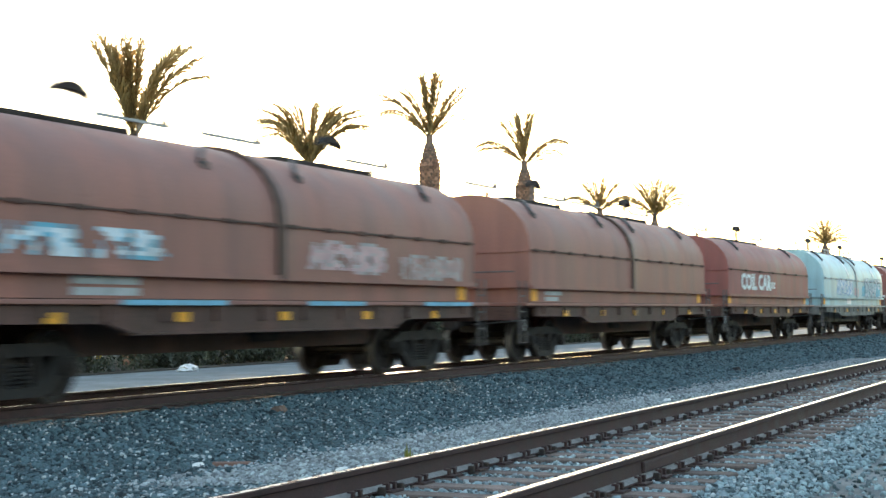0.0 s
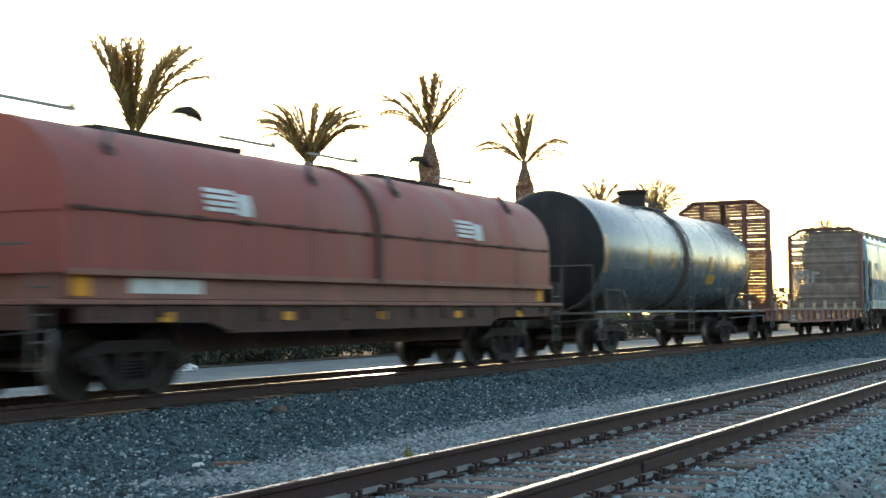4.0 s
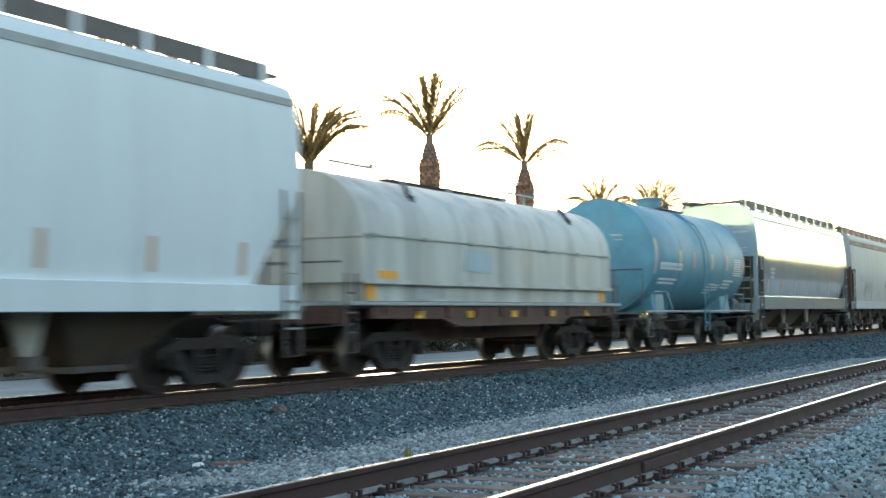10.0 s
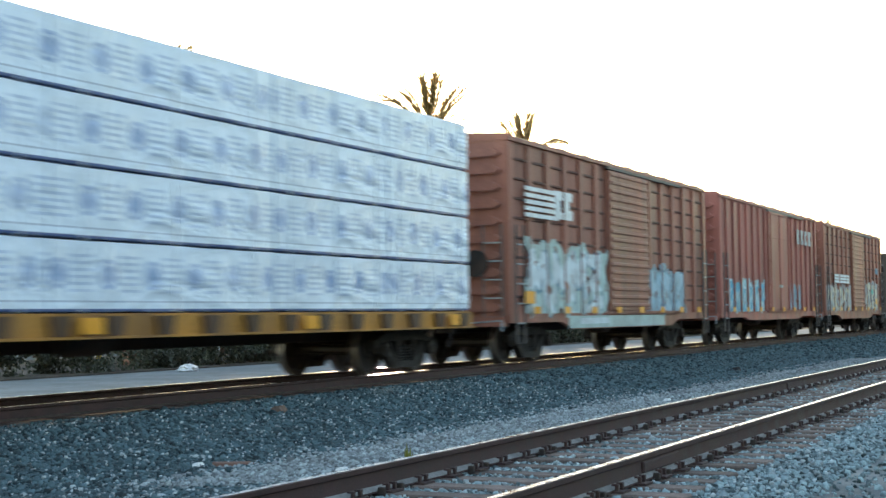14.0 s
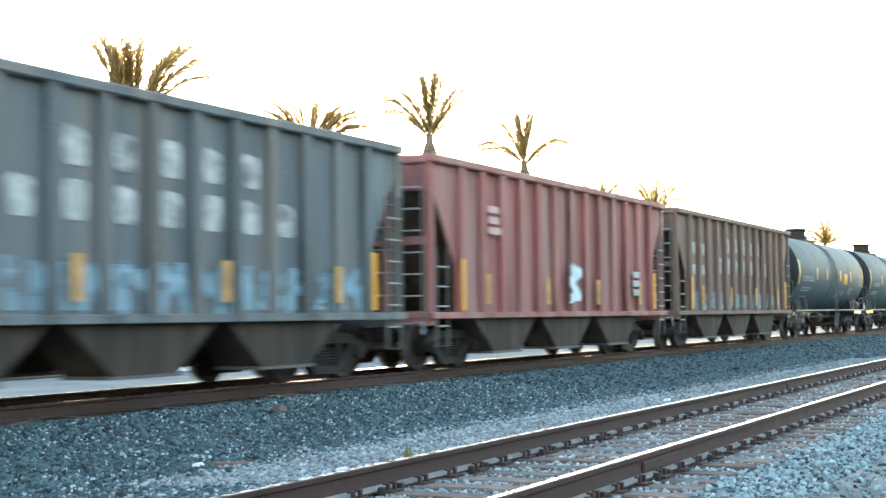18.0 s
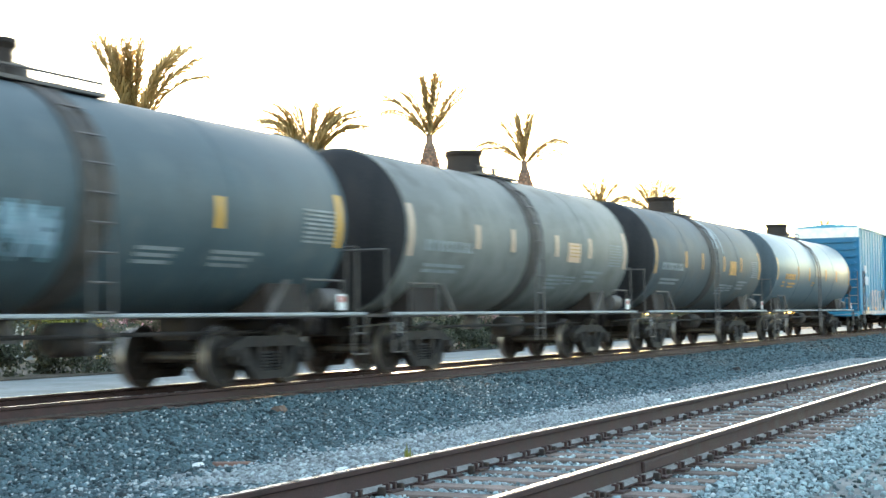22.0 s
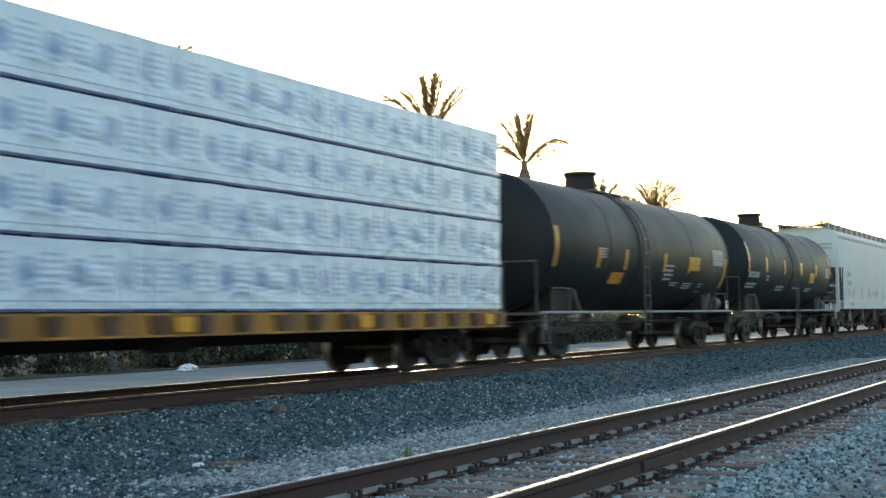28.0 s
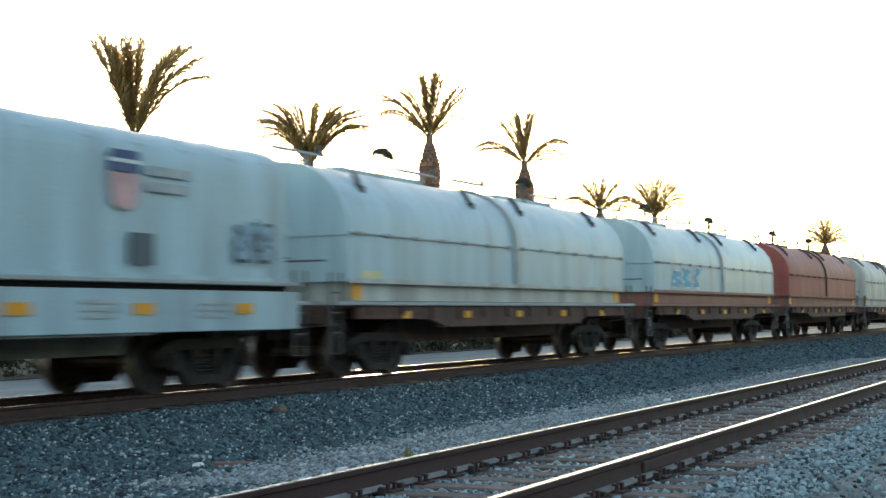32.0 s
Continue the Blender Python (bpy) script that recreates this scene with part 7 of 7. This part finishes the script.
    rib_graffiti(c, rib_at, .085, flat(-1.556), flat(-1.487), 9.4, 12.0, 1.1, 2.1, 21, G_STEEL, G_GREY, None, 3)
    block_letters(c, 11.1, 3.6, s, 4, .45, .55, .24, M_DIM)
    c, s = boxcar(340.2, 14.7, 4.84, P_BOXBROWN, "brown-red boxcar with a slatted door and cream graffiti", ribs=15, door=(.43, .61), door_style="slats", posts="wide", belly=.12)
    wide_at = [.10 + 14.5 * i / 14 for i in range(15)]
    rib_graffiti(c, wide_at, .12, flat(-1.556), flat(-1.528), .4, 5.9, 1.0, 2.05, 22, G_CREAM, G_STEEL, G_GREY, 5)
    for x in (1.9, 3.2, 4.3):
        bars(c, x, 2.62, s, (1.1, 1.1, 1.1), .10, M_LETTER, .3)
    rib_graffiti(c, wide_at, .12, flat(-1.556), flat(-1.528), 10.0, 13.4, 1.0, 2.3, 23, G_CREAM, G_DEEP, G_GREY, 4)
    decal("graffiti_patch", c, [((11.3, 1.85), (11.75, 1.82), (11.8, 2.05), (11.35, 2.08))], s, G_TEAL)
    decal("graffiti_patch", c, [((12.5, 1.35), (13.0, 1.35), (13.0, 1.62), (12.5, 1.6))], s, M_REFYEL)
    decal("graffiti_patch", c, [((12.6, 2.85), (13.3, 2.8), (13.3, 3.1), (12.6, 3.15))], s, G_DEEP)
    # open hoppers
    pan = flat(-1.47)
    c, s = open_hopper(356.9, 10.0, P_HOPBLACK, "sooty black open hopper with blue graffiti", ribs=10, bays=2, marks=(3,))
    hop_at = [1.27 + 7.46 * i / 9 for i in range(10)]
    rib_graffiti(c, hop_at, .085, flat(-1.601), pan, 1.4, 3.0, 1.12, 2.2, 24, G_PALEBLUE, G_DEEP, G_NAVY, 2)
    rib_graffiti(c, hop_at, .085, flat(-1.601), pan, 3.1, 6.9, 1.12, 2.4, 44, G_CYAN, G_PALEBLUE, G_DEEP, 6)
    for x, z0, z1, m_ in ((3.35, 1.2, 1.5, G_CREAM), (4.05, 1.15, 1.75, G_DUSTPINK), (4.9, 1.2, 1.6, G_CREAM), (5.65, 1.25, 1.8, G_DUSTPINK), (6.45, 1.2, 1.5, G_CREAM)):
        decal("graffiti_patch", c, strips(x, x + .22, z0, z1), flat(-1.606), m_)
    for x0, x1, x2 in ((.12, .95, .16), (9.88, 9.2, 9.84)):
        decal("rust_patch", c, [((x0, 3.84), (x1, 3.84), (x1, 3.30), ((x0 + x1) / 2, 2.95), (x2, 3.5))], pan, M_TANRUST, "pale rust bloom on the corner sheet")
    rib_graffiti(c, hop_at, .085, flat(-1.601), pan, 7.3, 8.7, 1.12, 2.1, 45, G_STEEL, G_DARK, None, 3)
    c, s = open_hopper(368.1, 14.1, P_HOPGREY, "weathered dark grey open hopper with faded white lettering", ribs=13)
    letters(c, 13, 14.1, M_FADED)
    decal("rust_patch", c, [((.12, 3.84), (.8, 3.84), (.7, 3.3), (.45, 2.9), (.16, 3.4))], pan, M_TANRUST)
    graffiti(c, 1.6, 12.8, 1.12, 1.75, pan, 25, G_STEEL, G_DULLCYAN, None, 14, eps=.02)
    c, s = open_hopper(383.4, 14.3, P_HOPRED, "weathered barn-red open hopper", ribs=13)
    bars(c, 2.4, 3.2, s, (.5, .5, .6), .14, M_PINK, .5)
    graffiti(c, 6.8, 7.6, 1.3, 2.2, s, 26, G_WHITE, G_STEEL, None, 1, eps=.02)
    bars(c, 11.4, 2.1, s, (.5, .5, .5), .16, M_DIM)
    c, s = open_hopper(399.0, 14.5, P_HOPBROWN, "dark umber open hopper with white lettering", ribs=13)
    letters(c, 13, 14.5, M_FADED)
    graffiti(c, 1.6, 13.0, 1.15, 1.6, pan, 27, G_DULLCYAN, G_GREY, None, 16, eps=.02)
    # tanks
    tank_car(415.3, 14.3, P_TANKGREY, "dusty black tank car with yellow reflectors", band="plain")
    tank_car(431.8, 14.2, P_TANKGREY, "dusty black tank car with yellow reflectors and a tall valve housing", band="plain")
    c = tank_car(448.1, 12.1, P_TANKGREY, "dusty black tank car with a tall valve housing and faint graffiti", line=M_TANKINK, layout=(
        [(.12, 2.15, 3.0), (3.0, 2.3, 2.75), (8.6, 2.3, 2.75), (11.95, 2.15, 3.0)], [],
        [(.9, 2.4, (1.9,), .18, .4), (6.9, 2.0, (.9, .8, .8), .05, .8), (8.6, 2.0, (1.2, 1.0, .9), .05, .8), (10.9, 2.72, (.9,) * 8, .035, 1.0)]))
    graffiti(c, 3.3, 5.3, 1.75, 2.35, lambda z: -math.sqrt(max(.01, 1.52 ** 2 - (z - 2.58) ** 2)), 71, G_STEEL, G_DULLCYAN, None, 4)
    tank_car(462.5, 12.1, P_TANKLIGHT, "grey stained tank car with a dark centre band", marks=M_PINKISH)
    tank_car(477.0, 12.0, P_TANKDIRT, "brown-stained dark tank car with a pale stain beside its ladder", marks=M_DULLMARK, patch=M_SMEAR, line=M_TANKINK)
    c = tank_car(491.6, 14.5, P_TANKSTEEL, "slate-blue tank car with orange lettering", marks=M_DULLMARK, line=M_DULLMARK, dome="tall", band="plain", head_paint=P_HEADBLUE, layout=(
        [(.12, 2.2, 3.0), (3.6, 2.25, 2.75), (5.7, 2.25, 2.75), (9.0, 2.3, 2.75), (11.3, 2.3, 2.75), (14.3, 2.2, 3.0)],
        [],
        [(1.45, 2.44, (1.8,), .2, .4), (1.0, 2.15, (.4, .4), .06, 1.2), (2.0, 2.12, (1.15, 1.0), .06, 1.0), (6.3, 2.2, (.4, .3), .05, 1.0)]))
    bars(c, 13.2, 2.7, lambda z: -math.sqrt(max(.01, 1.52 ** 2 - (z - 2.58) ** 2)), (.8,) * 7, .035, M_TANKINK, 1.0)
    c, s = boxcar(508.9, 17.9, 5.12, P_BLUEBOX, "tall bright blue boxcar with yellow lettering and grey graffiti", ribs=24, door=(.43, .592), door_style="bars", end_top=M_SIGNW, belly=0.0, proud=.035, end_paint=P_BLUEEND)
    rib_graffiti(c, [.10 + 17.7 * i / 23 for i in range(24)], .085, flat(-1.514), flat(-1.485), 3.0, 6.3, 1.05, 1.98, 48, G_TAUPE, G_ROSE, G_TAUPE, 6)
    rib_graffiti(c, [.10 + 17.7 * i / 23 for i in range(24)], .085, flat(-1.514), flat(-1.485), .9, 2.5, 1.05, 1.70, 49, G_STEEL, G_DARK, G_NAVY, 3)
    graffiti(c, 8.0, 10.3, 1.2, 1.75, flat(-1.605), 50, G_STEEL, G_DARK, None, 4)
    decal("sill_band", c, strips(.1, 6.9, .88, 1.04), flat(-1.565), G_ROSE)
    decal("sill_band", c, strips(11.0, 17.8, .88, 1.04), flat(-1.565), G_ROSE)
    decal("sill_band", c, strips(.9, 2.1, .89, 1.03), flat(-1.572), G_CREAM)
    decal("tag_patch", c, [[(.85, 2.28), (2.0, 2.26), (2.0, 2.66), (.9, 2.68)]], s, G_PALEBLUE, "", .02)
    decal("tag_patch", c, [[(.9, 2.82), (1.55, 2.80), (1.55, 3.18), (.9, 3.2)]], s, G_PALEBLUE, "", .02)
    decal("graffiti_patch", c, [[(6.1, 1.65), (6.85, 1.62), (6.85, 2.05), (6.15, 2.1)]], s, G_DARK, "", .024)
    decal("graffiti_patch", c, [[(6.75, .92), (7.4, .92), (7.4, 1.6), (6.75, 1.6)]], s, G_STEEL, "", .02)
    graffiti(c, 11.2, 13.8, .98, 1.95, s, 41, G_LILAC, G_STEEL, G_PINK, 3)
    graffiti(c, 13.9, 17.0, .98, 2.05, s, 42, G_TEAL, G_GREEN, G_TEAL, 3)
    for z, n, x in ((3.35, 6, 11.75), (2.92, 4, 12.5), (2.47, 7, 11.65)):
        block_letters(c, x, z, s, n, .23, .36, .10, M_GOLD)
    for z in (3.38, 2.92, 2.46):
        decal("lettering", c, strips(14.25, 14.68, z, z + .40), s, M_REDMARK)
    for z in (2.90, 2.44):
        decal("lettering", c, strips(14.72, 15.5, z, z + .36), s, M_GOLD)
    for z in (4.2, 4.36):
        decal("lettering", c, strips(8.4, 9.7, z, z + .11), flat(-1.64), M_LETTER)
    decal("plate", c, strips(13.85, 14.1, 3.9, 4.25), s, M_NAVY)
    c = tank_car(529.4, 10.1, P_BLACK, "short black tank car with a white streak down its side", band=False, dome="low")
    decal("stain", c, strips(5.1, 5.32, 1.6, 3.95), lambda z: -math.sqrt(max(.01, 1.52 ** 2 - (z - 2.58) ** 2)), M_DIM)
    centre_beam(540.2, 23.0, "yellow centre-beam car stacked with wrapped timber", 33, 2)
    centre_beam(564.7, 22.0, "yellow centre-beam car loaded with printed white packages", 34, 0)
    tank_car(589.4, 14.9, P_BLACK, "glossy black tank car with yellow placard", marks=M_ORANGE, radius=1.60, zc=2.66, band="plain", line=M_DIM, middle=6.3, layout=(
        [(.12, 2.1, 3.0), (2.98, 2.14, 2.62), (5.0, 2.14, 2.64), (8.3, 2.16, 2.65), (10.69, 2.18, 2.64), (14.55, 1.8, 2.7)],
        [(4.14, 5.03, 1.78, 2.06, M_ORANGE), (10.80, 11.69, 2.25, 2.64, M_REFYEL), (13.1, 14.3, 2.46, 2.93, M_DIM)],
        [(3.1, 2.62, (.36,) * 4, .035, .9), (8.4, 2.36, (.75, .7, .75, .7), .06, 1.0), (9.29, 1.9, (.67, .6), .035, .8), (10.49, 1.9, (.94, .9, .8), .035, .8),
         (12.1, 1.9, (.45, .4), .03, 1.5), (12.2, 1.68, (.4,), .03, 1.5)]))
    tank_car(607.1, 14.2, P_BLACK, "black tank car with yellow placard and tall valve housing", marks=M_ORANGE, radius=1.60, zc=2.66, band="plain", line=M_DIM, layout=(
        [(.0, 2.38, 3.35), (2.51, 2.41, 2.93), (5.38, 2.40, 2.91), (8.25, 2.42, 2.90), (11.04, 2.42, 2.89), (13.95, 2.5, 3.35)],
        [(9.9, 10.75, 2.15, 2.54, M_REFYEL), (12.9, 13.7, 2.4, 2.8, M_DIM)],
        [(.05, 2.40, (1.6,), .2, .4), (.05, 2.02, (1.3, 1.2), .06, .7), (2.6, 2.3, (.4, .4), .06, .8), (4.56, 1.97, (1.2, 1.0), .06, .7), (7.2, 1.95, (1.2,), .05, .7), (9.6, 1.95, (1.2, .9), .05, .7)]))
    c, s = covered_hopper(623.4, 17.7, P_WARMWHITE, "pale grey covered hopper with four outlet bays", bulge=.05, bays=4, top=4.36, panel=M_GREYSTEEL)
    end_bars(c, -.002, ((-1.25, -.70, 3.92, 4.01), (-1.25, -.72, 3.76, 3.84), (-1.20, -.30, 3.22, 3.26), (-1.20, -.55, 3.12, 3.15)), M_DIM)
    bars(c, 2.0, 2.8, s, (.8,), .22, M_DIM)
    bars(c, 2.0, 2.4, s, (1.0,), .22, M_DIM)
    bars(c, 2.1, 2.0, s, (.9, .9, .9), .05, M_DIM, 1.0)
    bars(c, 8.8, 1.95, s, (1.6, 1.6), .05, M_PINK, .8)
    bars(c, 14.6, 3.0, s, (.7, .7, .7, .9, .7, .7), .05, M_DIM, 1.1)
    bars(c, 2.4, 1.40, flat(-1.57), (1.0,), .14, M_DIM)
    # the last coil cars
    c = coil_car(644.2, 14.3, P_PALE, P_PALE, "pale blue-grey coil car with two ribbed hoods", hoods=2, top=3.62, floor=1.57, ribbed=True)
    hood = flat(-1.505)
    for x in (2.9, 10.1):
        emblem(c, x, 2.42, hood, .62)
        decal("marking", c, strips(x + .4, x + .9, 1.74, 2.15), hood, M_DARKLETTER)
    graffiti(c, 12.9, 13.9, 1.85, 2.4, hood, 38, G_STEEL, G_DARK, None, 2)
    c = coil_car(660.4, 14.0, P_PALE, P_CREAM, "pale blue-grey two-hood coil car")
    decal("placard", c, [((.4, 1.66), (1.1, 1.66), (1.1, 1.80), (.4, 1.80))], side, M_GOLD)
    c = coil_car(676.9, 14.1, P_PALE, P_BROWN, "pale blue-grey two-hood coil car with a turquoise scrawl")
    graffiti(c, 1.6, 4.6, 1.75, 2.3, side, 40, G_CYAN, G_WHITE, None, 3)
    coil_car(693.6, 14.1, P_OXIDE, P_BROWN, "oxide red two-hood coil car far along the train")
    coil_car(710.5, 14.0, P_CREAM, P_CREAM, "cream two-hood coil car far along the train")


def letters(c, ribs, length, ink):
    """Two rows of large faded letters, one to a panel between the ribs, as plain blocks."""
    s = flat(-1.47)
    pitch = (length - 2 * 1.15 - .24) / (ribs - 1)

    def panel(k):
        return 1.27 + pitch * (k + .5)
    for z, first, count in ((2.92, 4, 5), (2.25, 3, 7)):
        for i in range(count):
            x = panel(first + i) - .26
            a, b, lift = x + .05, x + .47, .03 * ((i * 2 + count) % 3)
            poly = ((a + .06, z), (b - .06, z), (b, z + .07), (b, z + .43 - lift), (b - .07, z + .5 - lift), (a + .07, z + .5), (a, z + .43), (a, z + .07))
            decal("lettering", c, [poly], s, ink)
    for k in (0, 1):
        decal("lettering", c, strips(panel(k) - .25, panel(k) + .25, 2.75, 3.1), s, ink)
        decal("lettering", c, strips(panel(k) - .25, panel(k) + .25, 2.15, 2.45), s, ink)


M_TANRUST = mat("pale_rust_bloom", (0.33, 0.27, 0.23), 0.8, vary=0.3, scale=5.0, bump=0.0)
M_PRIMER = mat("worn_primer", (0.27, 0.185, 0.165), 0.7, vary=0.3, scale=4.0, bump=0.0)
M_FADED = mat("nearly_worn_lettering", (0.50, 0.50, 0.49), 0.7, vary=0.25, scale=4.0, bump=0.0, dirt=(0.16, 0.16, 0.16), dirt_amount=0.3, dirt_scale=3.0)
G_PALEBLUE = mat("spray_pale_blue", (0.34, 0.52, 0.62), 0.6, vary=0.12, scale=3.0, bump=0.0)
G_ROSE = mat("spray_rose_white", (0.56, 0.50, 0.49), 0.65, vary=0.22, scale=4.0, bump=0.0)
G_TAUPE = mat("spray_taupe", (0.46, 0.39, 0.38), 0.65, vary=0.25, scale=4.0, bump=0.0)
G_NAVY = mat("spray_navy", (0.09, 0.18, 0.28), 0.6, vary=0.25, scale=4.0, bump=0.0)
G_WASH = mat("spray_thin_blue", (0.22, 0.42, 0.52), 0.45, vary=0.25, scale=3.0, bump=0.0)
G_SKY = mat("blue_sill_paint", (0.16, 0.42, 0.56), 0.55, vary=0.14, scale=3.0, bump=0.0)
G_AZURE = mat("spray_azure", (0.10, 0.36, 0.66), 0.55, vary=0.14, scale=3.0, bump=0.0)
M_CHALK = mat("chalky_worn_red", (0.40, 0.22, 0.19), 0.7, vary=0.25, scale=5.0, bump=0.0)
G_DULLCYAN = mat("spray_dull_cyan", (0.16, 0.30, 0.36), 0.6, vary=0.2, scale=3.0, bump=0.0)
G_LILAC = mat("spray_lilac", (0.36, 0.36, 0.48), 0.6, vary=0.14, scale=3.0, bump=0.0)
G_PALECYAN = mat("spray_pale_cyan", (0.36, 0.58, 0.62), 0.6, vary=0.14, scale=3.0, bump=0.0)
G_DEEP = mat("spray_deep_teal", (0.10, 0.22, 0.31), 0.6, vary=0.2, scale=3.0, bump=0.0)
G_STEEL = mat("spray_steel_blue", (0.25, 0.37, 0.45), 0.6, vary=0.16, scale=3.0, bump=0.0)
G_GREEN = mat("spray_pale_green", (0.42, 0.54, 0.52), 0.6, vary=0.12, scale=3.0, bump=0.0)

build_ground()
build_tracks()
build_ballast()
build_plants()
build_background()
build_litter()
build_train()


# ---- the train runs by at an even speed ----
def motions():
    times = (-1.0, 0.0, 16.0, 32.0, 33.0)
    for car, s0 in CARS:
        walk(car, [(t, pose(s0 - SPEED * t, TRAIN_Y, 0)) for t in times])
    for pack, s0, m in PACKS:
        walk(pack, [(t, pose(s0 - SPEED * t, TRAIN_Y, 0) @ m) for t in times])


motions()
